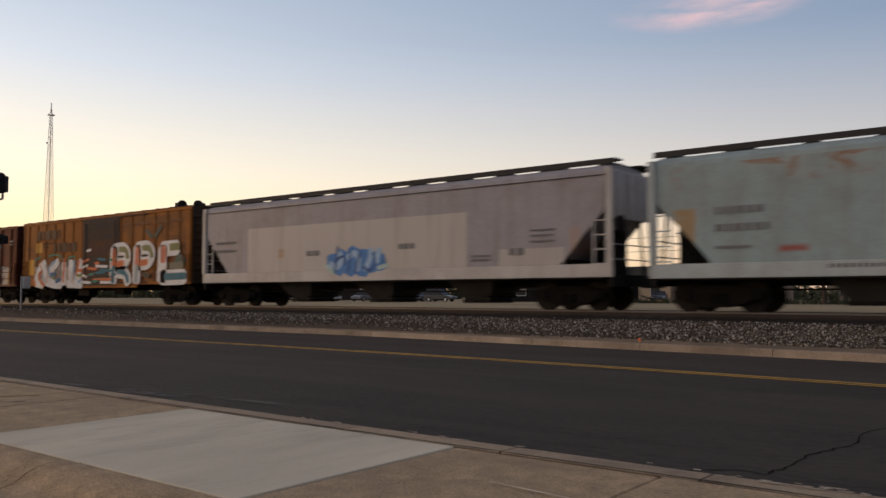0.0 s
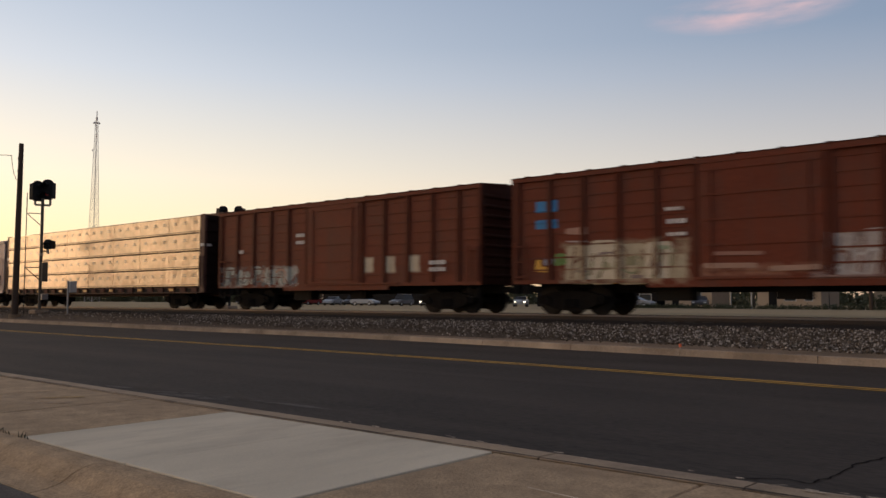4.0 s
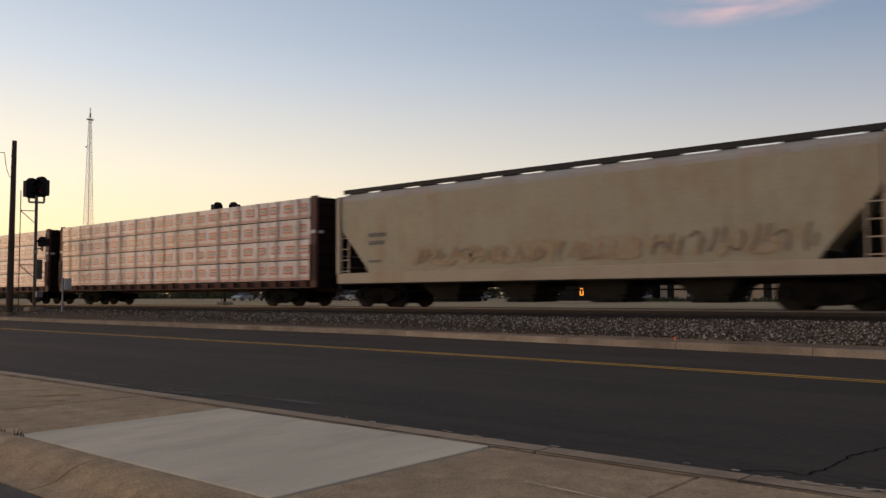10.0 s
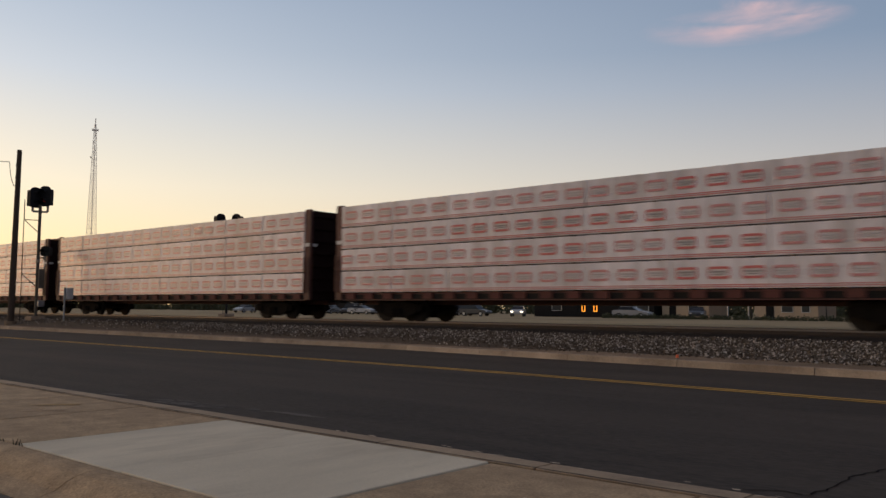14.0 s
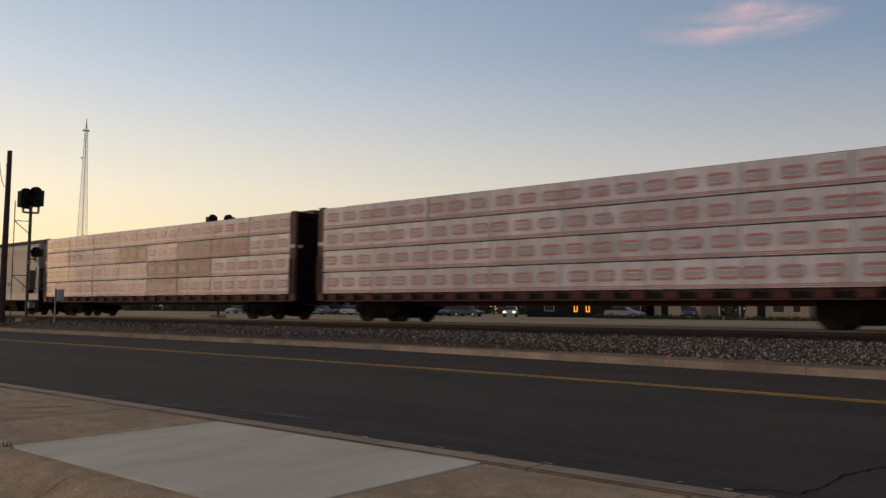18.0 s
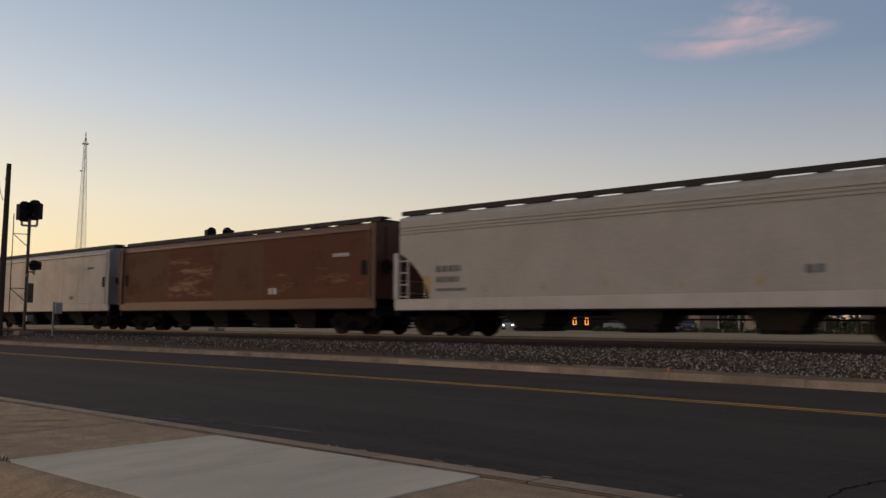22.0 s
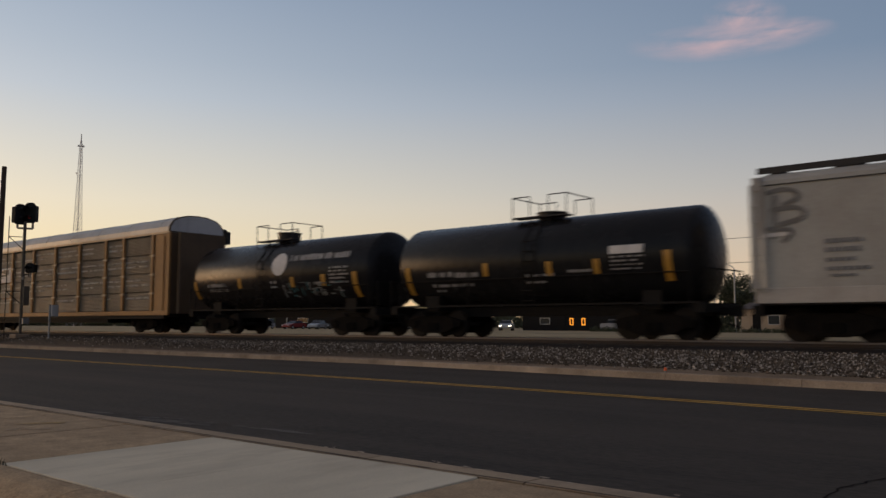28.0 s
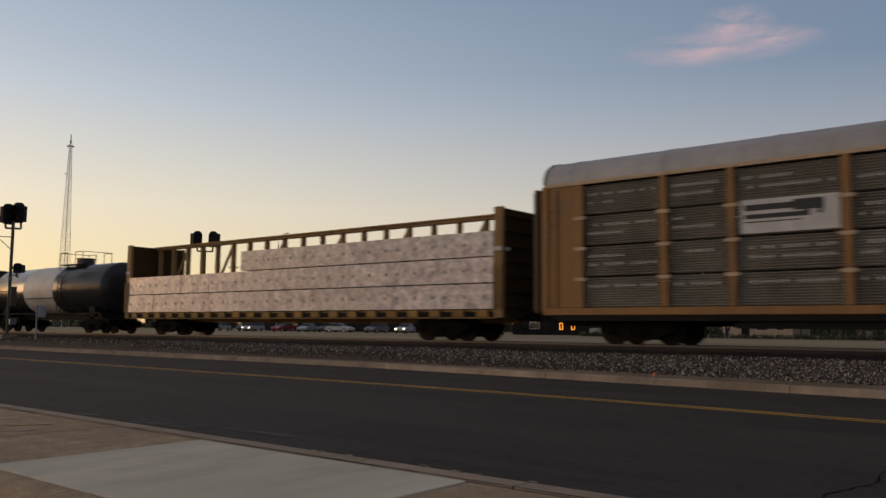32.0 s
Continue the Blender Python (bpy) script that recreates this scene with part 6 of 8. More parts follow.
spray(car, -1.556, [
    (WHITE, 0.48, [[(-6.5, 1.2), (-5.9, 2.1)], [(-6.4, 1.15), (-5.7, 1.05)], [(-5.6, 2.3), (-5.2, 1.2)], [(-5.2, 1.2), (-4.4, 1.05), (-3.6, 1.05)], [(-4.8, 1.9), (-4.0, 2.25)], [(-3.35, 2.15), (-3.3, 1.1)], [(-2.6, 2.25), (-2.7, 1.1)], [(-2.9, 1.1), (-1.5, 1.05)], [(-1.9, 1.4), (-1.65, 2.25)]]),
    (ORANGE, 0.19, [[(-5.75, 1.8), (-6.3, 1.5), (-5.5, 0.98)], [(-6.75, 1.35), (-6.5, 1.02)], [(-3.3, 2.4), (-3.4, 1.2)], [(-2.05, 1.5), (-1.75, 2.3)], [(-1.95, 1.78), (-1.45, 1.74)]]),
    ((0.62, 0.34, 0.24), 0.11, [[(-5.25, 1.1), (-5.1, 1.9), (-4.7, 2.1)], [(-3.0, 1.95), (-2.85, 1.3)], [(-2.4, 1.1), (-2.3, 1.7)], [(-6.1, 2.2), (-5.8, 1.9)]]),
    ((0.30, 0.44, 0.56), 0.15, [[(-4.75, 1.45), (-5.05, 1.8), (-4.8, 2.15), (-4.3, 2.3)], [(-2.25, 2.35), (-2.3, 1.7), (-2.15, 1.3)], [(-1.8, 1.15), (-1.5, 1.25)]]),
    ((0.04, 0.12, 0.24), 0.22, [[(-4.75, 1.56), (-4.25, 1.62)], [(-4.2, 1.2), (-3.7, 1.3)]]), ((0.20, 0.26, 0.06), 0.15, [[(-4.55, 1.42), (-4.35, 1.38)], [(-1.95, 1.5), (-1.45, 1.5)]]),
    (TEALG, 0.09, [[(-6.75, 2.05), (-6.5, 2.5), (-5.95, 2.55)], [(-5.0, 2.6), (-4.3, 2.68), (-3.6, 2.55), (-3.5, 2.3)], [(-2.95, 2.2), (-2.8, 2.5), (-2.2, 2.5)]])])
slabs(car, -1.572, [(-4.15, -3.5, 1.52, 1.86, (0.26, 0.215, 0.185))])
spray(car, -1.605, [(ORANGE, 0.13, [[(-1.3, 2.2), (-0.7, 2.3)], [(-0.8, 1.85), (0.1, 1.8)], [(-0.2, 1.3), (1.5, 1.25)], [(-0.1, 2.1), (0.3, 2.1)]]), (WHITE, 0.14, [[(-1.3, 1.9), (-0.8, 2.0)], [(-1.3, 1.5), (-0.9, 1.4)], [(0.0, 1.95), (1.1, 1.9)], [(0.5, 1.12), (1.5, 1.1)], [(-0.9, 2.75), (-0.5, 2.8)], [(-1.3, 1.15), (-0.5, 1.1)]]),
                    (TEALB, 0.13, [[(0.0, 1.6), (0.9, 1.62)], [(0.4, 1.75), (1.6, 1.68)], [(0.2, 2.3), (0.9, 2.25)], [(1.5, 1.5), (1.9, 1.5)]]), (TEALG, 0.12, [[(-0.7, 1.5), (-0.2, 1.55)], [(1.3, 2.25), (1.6, 2.2)], [(-0.3, 1.15), (0.2, 1.2)]]), (DEEP, 0.07, [[(-0.9, 1.35), (1.7, 1.38)], [(-1.2, 1.0), (1.8, 1.0)]])])

D_ZONES = [(-6.0, -1.6, 0.9, 2.3, ((0.36, 0.28, 0.19),), 1.4, 0.6, 0.25), (-6.9, -6.05, 3.27, 3.66, ((0.05, 0.25, 0.52),), 1.2, 1.0, 0.03), (-6.9, -6.05, 2.74, 3.05, ((0.05, 0.23, 0.46),), 1.2, 1.0, 0.03), (-1.4, 1.9, 1.05, 1.5, ((0.30, 0.15, 0.10),), 1.5, 0.5, 0.1), (1.5, 7.1, 0.98, 1.25, ((0.34, 0.27, 0.25),), 1.5, 0.5, 0.1)]
car, hl = boxcar(-64.17, -48.59, (0.150, 0.040, 0.022), "oxide-red boxcar with faded graffiti and a blue mark", zones=D_ZONES, door=(-1.35, 1.95), marks=[(-2.35, -1.85, 3.08, 0.10), (-2.3, -1.75, 2.72, 0.13), (-2.3, -1.7, 2.35, 0.10), (-1.3, -0.85, 2.93, 0.11), (6.95, 7.3, 3.6, 0.07), (6.95, 7.3, 3.42, 0.06)])
PALEG, MIDG, TANG = (0.40, 0.35, 0.325), (0.22, 0.165, 0.15), (0.42, 0.35, 0.24)
slabs(car, -1.482, [(1.55, 2.75, 0.98, 2.22, PALEG), (2.68, 3.95, 1.0, 2.25, PALEG), (3.9, 5.15, 0.98, 2.2, PALEG), (5.1, 6.3, 1.0, 2.18, PALEG), (6.2, 7.0, 1.0, 2.05, PALEG), (2.02, 2.26, 1.2, 1.85, MIDG), (2.6, 2.85, 1.85, 2.2, MIDG), (3.3, 4.1, 1.78, 1.86, MIDG), (3.55, 3.7, 1.2, 1.6, MIDG), (4.6, 4.8, 1.05, 1.4, MIDG), (5.0, 5.5, 1.55, 1.8, (0.24, 0.25, 0.12)), (5.75, 6.5, 1.95, 2.12, (0.20, 0.21, 0.22)), (5.9, 6.05, 1.2, 1.6, MIDG), (6.62, 6.98, 1.12, 1.75, (0.50, 0.26, 0.03)), (6.75, 7.15, 1.85, 2.1, (0.20, 0.27, 0.07))], "faded pale sprayed letters with small yellow and green dabs")
slabs(car, -1.482, [(-5.75, -4.85, 0.95, 2.2, TANG), (-4.95, -3.9, 0.92, 2.3, CREAM), (-4.0, -2.9, 0.95, 2.15, TANG), (-3.0, -2.2, 0.95, 2.2, CREAM), (-2.35, -1.75, 1.0, 1.85, TANG), (-5.4, -5.0, 1.3, 1.45, MIDG), (-5.5, -5.1, 1.75, 1.85, MIDG), (-4.5, -4.2, 1.35, 1.6, (0.30, 0.28, 0.17)), (-4.6, -4.1, 1.85, 1.93, MIDG), (-3.7, -3.3, 1.5, 1.75, (0.24, 0.22, 0.13)), (-3.5, -3.1, 1.1, 1.2, MIDG), (-2.8, -2.5, 1.4, 1.6, MIDG), (-2.7, -2.3, 1.95, 2.05, (0.30, 0.34, 0.22)), (-6.15, -5.75, 1.55, 1.95, (0.14, 0.24, 0.07)), (-6.9, -6.35, 1.36, 1.52, (0.60, 0.32, 0.05)), (-6.9, -6.7, 1.5, 1.75, (0.60, 0.32, 0.05)), (-6.6, -6.2, 1.55, 1.8, (0.25, 0.26, 0.33)), (-5.75, -5.0, 2.5, 2.72, (0.36, 0.20, 0.15)), (-5.7, -4.95, 2.26, 2.32, PALEG), (-4.1, -3.6, 0.98, 1.08, (0.55, 0.28, 0.04)), (-1.5, -0.9, 1.0, 1.09, (0.55, 0.28, 0.04))], "faded cream sprayed letters with green and orange dabs")
spray(car, -1.486, [((0.19, 0.15, 0.14), 0.055, tag(1.6, 6.4, 1.0, 2.2, 6, 71)), ((0.17, 0.07, 0.045), 0.075, tag(1.7, 6.2, 0.98, 2.25, 5, 72)), ((0.50, 0.46, 0.43), 0.06, tag(1.6, 6.6, 1.05, 2.15, 6, 73))], "thin faded strokes over sprayed letters")
spray(car, -1.486, [((0.16, 0.08, 0.05), 0.07, tag(-5.7, -1.9, 0.98, 2.2, 5, 74)), ((0.24, 0.25, 0.14), 0.06, tag(-5.6, -2.0, 1.0, 2.15, 4, 75))], "thin faded strokes over sprayed letters")
spray(car, -1.605, [((0.36, 0.22, 0.16), 0.14, [[(-1.2, 1.42), (0.2, 1.4)], [(0.6, 1.3), (1.8, 1.32)]]), ((0.30, 0.15, 0.11), 0.10, [[(-0.9, 1.75), (0.4, 1.72)]])])
E_ZONES = [(-7.6, -2.0, 0.95, 1.95, ((0.34, 0.36, 0.33), (0.42, 0.42, 0.38), (0.20, 0.10, 0.08), (0.14, 0.17, 0.18)), 1.2, 0.62, 0.2), (1.9, 2.5, 1.45, 2.15, (CREAM,), 1, 0.95, 0.06), (2.95, 3.65, 1.45, 2.15, (CREAM,), 1, 0.95, 0.06), (4.15, 4.9, 1.45, 2.15, (CREAM,), 1, 0.95, 0.06), (5.3, 6.1, 1.5, 2.1, ((0.3, 0.24, 0.2),), 2, 0.5, 0.2)]
car, hl = boxcar(-80.97, -65.47, (0.158, 0.045, 0.025), "oxide-red boxcar with three cream paint spots", zones=E_ZONES, door=(-1.35, 1.7), marks=[(-2.1, -1.6, 3.15, 0.14), (-2.1, -1.6, 2.85, 0.14), (-1.1, -0.6, 3.2, 0.12), (5.4, 6.2, 1.8, 0.14), (5.4, 6.2, 1.55, 0.14), (-6.1, -5.7, 2.6, 0.16)])

spray(car, -1.484, [((0.36, 0.38, 0.34), 0.36, tag(-7.3, -2.3, 1.1, 1.85, 5, 31)), ((0.17, 0.17, 0.16), 0.08, tag(-7.2, -2.3, 1.05, 1.95, 5, 32)), ((0.40, 0.26, 0.20), 0.12, tag(-4.6, -2.6, 1.1, 1.9, 2, 33))], "faded sprayed graffiti shapes")

ALL8 = tuple(range(8))
M_BROWNPRINT = mat("brown_wrap_stripe", (0.14, 0.07, 0.03), 0.5, var=0.2)
M_SMUDGE = mat("faded_wrap_print", (0.38, 0.30, 0.20), 0.4, var=0.3, scale=5)
TAN_PRINTS = []
for k in range(2):
    bm = bmesh.new()
    box(bm, -1.38, 1.38, -0.026, -0.004, 0.07, 0.10)
    box(bm, -1.38, 1.38, -0.026, -0.004, 0.0, 0.03)
    for i in range(3):
        x = -0.95 + i * 0.9 + 0.15 * k
        box(bm, x - 0.16, x + 0.16, -0.026, -0.004, 0.46, 0.50, 1)
        box(bm, x - 0.10, x + 0.10, -0.026, -0.004, 0.53, 0.60, 1)
    me = bpy.data.meshes.new("wrap_print")
    bm.to_mesh(me)
    bm.free()
    me.materials.append(M_BROWNPRINT)
    me.materials.append(M_SMUDGE)
    TAN_PRINTS.append(me)
centerbeam(-104.75, -82.5, (0.085, 0.036, 0.026), "brown centerbeam flatcar stacked with tan-wrapped lumber", [ALL8] * 4, 8, M_GOLDWRAP, TAN_PRINTS, seed=3, chord=4.74, strips=True)
car, hl = reefer(-123.95, -105.75, "dirty white refrigerator car with black and white graffiti")
spray(car, -1.512, [((0.27, 0.30, 0.19), 0.34, [[(-0.08, 3.01), (0.13, 2.63)], [(-0.24, 1.81), (0.18, 1.50)], [(-0.02, 2.10), (-0.11, 1.33)], [(3.44, 2.43), (4.37, 2.32)], [(6.92, 2.72), (7.10, 2.31)], [(4.82, 2.35), (5.04, 2.49)]]), ((0.045, 0.043, 0.038), 0.42, [[(0.41, 2.36), (0.95, 2.06), (1.57, 1.57)], [(0.46, 1.26), (0.85, 1.63), (1.31, 1.73)], [(0.59, 0.94), (1.20, 1.12)], [(2.01, 2.27), (2.52, 2.29)], [(2.27, 2.05), (2.50, 1.37)], [(3.20, 2.45), (3.43, 1.99), (3.96, 1.73)], [(3.28, 1.51), (4.23, 1.29)], [(4.37, 2.05), (4.92, 2.05)], [(4.67, 1.83), (4.69, 0.88)], [(5.33, 1.90), (5.34, 1.33)], [(5.63, 2.14), (6.45, 2.03)], [(5.85, 1.93), (5.87, 0.85)], [(6.99, 2.02), (7.08, 0.93)], [(7.37, 1.90), (8.03, 1.94)], [(7.51, 1.84), (7.49, 1.02)], [(3.88, 0.89), (4.34, 0.99)], [(3.05, 0.86), (3.64, 0.90)]]),
                     ((0.20, 0.19, 0.17), 0.30, [[(1.88, 2.01), (1.92, 1.05)], [(3.73, 2.09), (4.02, 1.91)], [(5.03, 1.86), (5.07, 1.29)], [(6.70, 1.93), (6.68, 0.84)]]), ((0.56, 0.52, 0.48), 0.20, [[(1.27, 0.95), (1.74, 1.39)], [(2.31, 1.32), (2.43, 0.90)], [(2.85, 2.08), (2.74, 1.03)], [(3.05, 2.07), (3.06, 1.35)], [(3.41, 1.07), (3.21, 1.65), (3.95, 1.34)], [(4.36, 0.86), (4.86, 1.59)], [(5.41, 1.67), (5.40, 1.26)], [(7.20, 1.69), (7.16, 1.03)], [(4.24, 1.69), (4.48, 1.94)], [(5.00, 0.87), (5.09, 1.08)]]),
                     ((0.10, 0.26, 0.40), 0.30, [[(6.39, 1.80), (6.34, 0.85)], [(6.61, 1.79), (6.61, 0.84)], [(6.79, 1.78), (6.78, 0.86)]]), ((0.13, 0.27, 0.38), 0.30, [[(1.69, 2.08), (1.87, 1.71)]]), ((0.60, 0.57, 0.54), 0.10, [[(6.33, 1.53), (6.80, 1.53)], [(6.38, 1.30), (6.78, 1.28)]])], "black and white sprayed graffiti letters with blue and green")
spray(car, -1.532, [((0.06, 0.055, 0.05), 0.09, tag(0.6, 7.6, 1.1, 2.35, 9, 83, 0.3)), ((0.42, 0.40, 0.36), 0.08, tag(1.0, 7.3, 1.1, 2.0, 8, 84, -0.2)), ((0.22, 0.24, 0.15), 0.12, tag(0.8, 7.0, 1.9, 2.6, 6, 85, 0.2))], "thin sprayed outlines over the letters")
spray(car, -1.512, [((0.60, 0.55, 0.51), 0.26, tag(-6.2, -2.6, 1.05, 1.95, 6, 57, 0.3)), ((0.20, 0.17, 0.145), 0.09, tag(-7.2, -2.2, 1.05, 1.85, 9, 58, 0.3)), ((0.13, 0.10, 0.085), 0.10, [[(-7.4, 2.3), (-6.6, 2.36)], [(-6.9, 2.05), (-5.9, 2.08)], [(-4.6, 2.3), (-3.4, 2.34)], [(-3.6, 1.98), (-2.6, 2.02)]]), ((0.17, 0.14, 0.12), 0.05, [[(-6.9, 2.55), (-5.6, 2.6)], [(-4.4, 2.6), (-3.9, 2.55)], [(-7.4, 1.7), (-5.4, 1.72)], [(-2.6, 1.5), (-1.9, 1.5)]])], "pale sprayed tag with thin dark outlines")
spray(car, -1.66, [((0.10, 0.085, 0.07), 0.10, tag(-1.6, 0.9, 1.2, 1.9, 3, 56)), ((0.52, 0.30, 0.12), 0.22, [[(-1.5, 1.3), (-0.3, 1.35)], [(-0.9, 1.7), (-0.2, 1.6)]]), ((0.22, 0.24, 0.13), 0.26, [[(0.5, 2.4), (0.9, 1.4), (1.6, 1.3)]])])
car, hl = hopper(-144.97, -125.2, (0.40, 0.36, 0.265), "tan covered hopper car with brown graffiti and rust", rise=0.20, drop=0.08, eave=0, marks=[(-8.1, -7.2, 2.75, 0.16), (-8.1, -7.2, 2.45, 0.16), (-8.1, -7.4, 1.75, 0.08)],
       zones=[(-6.0, 8.0, 1.4, 2.35, ((0.38, 0.28, 0.17),), 0.9, 0.4, 0.35)], sill=(0.44, 0.37, 0.28), stain=(0.36, 0.20, 0.10), stain_amt=0.4, roof=(0.40, 0.38, 0.35))
spray(car, -1.544, [((0.40, 0.275, 0.17), 0.17, tag(-5.8, 3.4, 1.5, 2.15, 11, 71)), ((0.41, 0.31, 0.20), 0.2, tag(-5.0, 7.6, 1.5, 2.1, 9, 73)), ((0.24, 0.17, 0.12), 0.07, tag(3.5, 8.2, 1.5, 2.3, 8, 72)), ((0.31, 0.22, 0.145), 0.05, tag(-5.6, 2.0, 1.5, 2.1, 8, 74))], "faded brown sprayed tag")
STRONG = [print_mesh(2.79, 0.81, 3, True, sh) for sh in (0, 0.10, -0.09)]
MEDIUM = [print_mesh(2.79, 0.81, 3, True, sh, M_FADERED, M_FADEGREY) for sh in (0, 0.10, -0.09, 0.05)]
for i, (xa, xb) in enumerate(((-168.72, -146.57), (-193.12, -170.95), (-217.66, -195.4), (-242.05, -219.8), (-266.45, -244.15))):
    car, hl = centerbeam(xa, xb, (0.085, 0.030, 0.024), "maroon centerbeam flatcar stacked with white-wrapped lumber", [ALL8] * 4, 8, M_WRAP, (STRONG, STRONG[:1] + MEDIUM, MEDIUM, MEDIUM, MEDIUM + STRONG[:1])[i], seed=11 + i, chord=4.72 if i > 2 else 0.0,
                         dirty=() if i < 3 else () if i == 3 else ((2, 5), (2, 6), (1, 5), (1, 4), (0, 4), (2, 3)))
    if i == 0:
        rs = random.Random(77)
        for k in range(15):
            x, w = -hl + 0.8 + k * (2 * hl - 1.6) / 14 + rs.uniform(-0.35, 0.35), rs.uniform(0.05, 0.13)
            bm = bmesh.new()
            for t in range(4):
                z0 = 1.1 + 0.857 * t
                side = [(x + rs.uniform(-0.04, 0.04), w * rs.uniform(0.5, 1.2), z0 + 0.2 * q) for q in range(5)]
                for (xa, wa, za), (xb2, wb, zb) in zip(side, side[1:]):
                    bm.faces.new([bm.verts.new(p) for p in ((xa - wa, -1.612, za), (xa + wa, -1.612, za), (xb2 + wb, -1.612, zb), (xb2 - wb, -1.612, zb))])
            tagged(part("dirt_streak", bm, M_STREAK, car, "dark grey streak down the wrapping"), kind="stuff")
hopper(-286.4, -267.6, (0.435, 0.41, 0.37), "light grey covered hopper car", bays=3, stain=(0.26, 0.22, 0.17), stain_amt=0.12, streak=0.12, round_end=True, rise=0.13, drop=0.09, eave=3, marks=[(-7.4, -6.3, 2.35, 0.22), (-7.4, -6.4, 1.98, 0.20), (-7.4, -6.0, 1.62, 0.10), (5.0, 5.5, 1.9, 0.22)], sill=(0.55, 0.515, 0.47),
       zones=[(-8.3, -7.6, 1.45, 2.2, ((0.44, 0.30, 0.13),), 0.8, 0.8, 0.15), (7.0, 7.7, 1.4, 2.3, ((0.36, 0.25, 0.15),), 0.8, 0.7, 0.2)] + [(x, x + 0.32, 1.42, 1.80, ((0.44, 0.31, 0.15),), 2.0, 0.7, 0.12) for x in (-5.4, -3.1, -0.9, 1.5, 3.7)])
hopper(-306.15, -287.4, (0.148, 0.064, 0.042), "rusty red-brown covered hopper car", rise=0.06, style="closed", dull=1.0, sill=(0.125, 0.062, 0.040), stain=(0.13, 0.06, 0.036), stain_amt=0.45, marks=[(3.0, 3.6, 1.75, 0.25), (7.0, 7.9, 3.1, 0.14)], mark_mat=M_PALE,
       zones=[(-9.2, -4.7, 1.4, 3.9, ((0.152, 0.090, 0.058),), 0.5, 1.0, 0.10), (-1.05, 2.6, 1.4, 3.9, ((0.148, 0.088, 0.058),), 0.5, 1.0, 0.06), (-9, 9, 1.45, 3.9, ((0.115, 0.056, 0.037),), 0.8, 0.40, 0.4), (-4.7, -1.1, 1.6, 3.9, ((0.150, 0.060, 0.038),), 0.9, 0.55, 0.3), (2.6, 9.0, 1.5, 3.9, ((0.150, 0.066, 0.043),), 0.9, 0.5, 0.4), (-9, 9, 1.4, 2.0, ((0.175, 0.09, 0.052),), 0.8, 0.35, 0.3), (-5, -1, 1.45, 3.6, ((0.36, 0.21, 0.14),), 1.8, 0.30, 0.4), (2.6, 9, 1.45, 3.2, ((0.32, 0.19, 0.125),), 1.5, 0.24, 0.4)])
hopper(-326.0, -307.3, (0.43, 0.42, 0.40), "light grey covered hopper car with faint grey tags", rise=0.12, style="closed", sill=(0.44, 0.42, 0.39), marks=[(6.9, 7.6, 3.35, 0.12), (4.9, 5.3, 1.75, 0.2)], bays=4,
       zones=[(-5.5, -1.0, 1.45, 2.2, ((0.26, 0.25, 0.24), (0.33, 0.32, 0.30)), 1.2, 0.5, 0.3)])
car, hl = hopper(-345.65, -326.9, (0.37, 0.355, 0.32), "warm grey covered hopper car with blue and black graffiti", rise=0.20, style="closed", sill=(0.42, 0.39, 0.35), bays=3, stain_amt=0.18, streak=0.2, openings=(1,), marks=[(-7.6, -6.75, 2.55, 0.12), (-7.6, -6.7, 2.33, 0.12), (-7.6, -6.9, 2.08, 0.10), (-7.6, -6.6, 1.85, 0.10), (-7.5, -6.9, 1.68, 0.07)],
       zones=[(2.0, 8.9, 1.4, 2.4, ((0.20, 0.19, 0.18),), 0.9, 0.4, 0.35)])
DARKBLUE = (0.02, 0.085, 0.20)
spray(car, -1.544, [(DARKBLUE, 0.46, [[(-0.55, 1.2), (-0.5, 2.1)], [(-0.5, 2.1), (0.3, 2.15)], [(-0.5, 1.65), (0.2, 1.65)], [(-0.55, 1.22), (0.4, 1.2)], [(0.75, 1.2), (0.8, 2.15)], [(0.8, 2.15), (1.5, 2.1), (1.45, 1.6), (0.85, 1.6)], [(1.0, 1.3), (1.75, 1.2)]]), ((0.06, 0.055, 0.05), 0.30, [[(-2.5, 1.15), (-2.3, 2.1)], [(-1.15, 1.1), (-1.1, 2.1)]]), ((0.50, 0.44, 0.41), 0.34, [[(-2.05, 1.15), (-2.0, 2.1)], [(-1.5, 1.15), (-1.48, 2.0)], [(-2.0, 1.65), (-1.5, 1.7)]]), ((0.07, 0.06, 0.055), 0.07, [[(-2.25, 1.1), (-2.2, 2.2), (-1.7, 2.28)], [(-1.3, 2.15), (-1.28, 1.2)], [(-1.78, 1.15), (-1.76, 1.5)]]), ((0.010, 0.035, 0.095), 0.13, [[(-0.3, 1.42), (0.35, 1.44)], [(-0.3, 1.88), (0.4, 1.9)], [(1.05, 1.85), (1.3, 1.84)], [(0.62, 1.15), (0.6, 2.2)], [(1.05, 1.4), (1.3, 1.15)]]), ((0.05, 0.17, 0.33), 0.12, [[(-0.6, 2.25), (0.3, 2.3), (1.5, 2.28)], [(-0.85, 1.2), (-0.85, 2.0)]])], "deep blue and black sprayed letters")
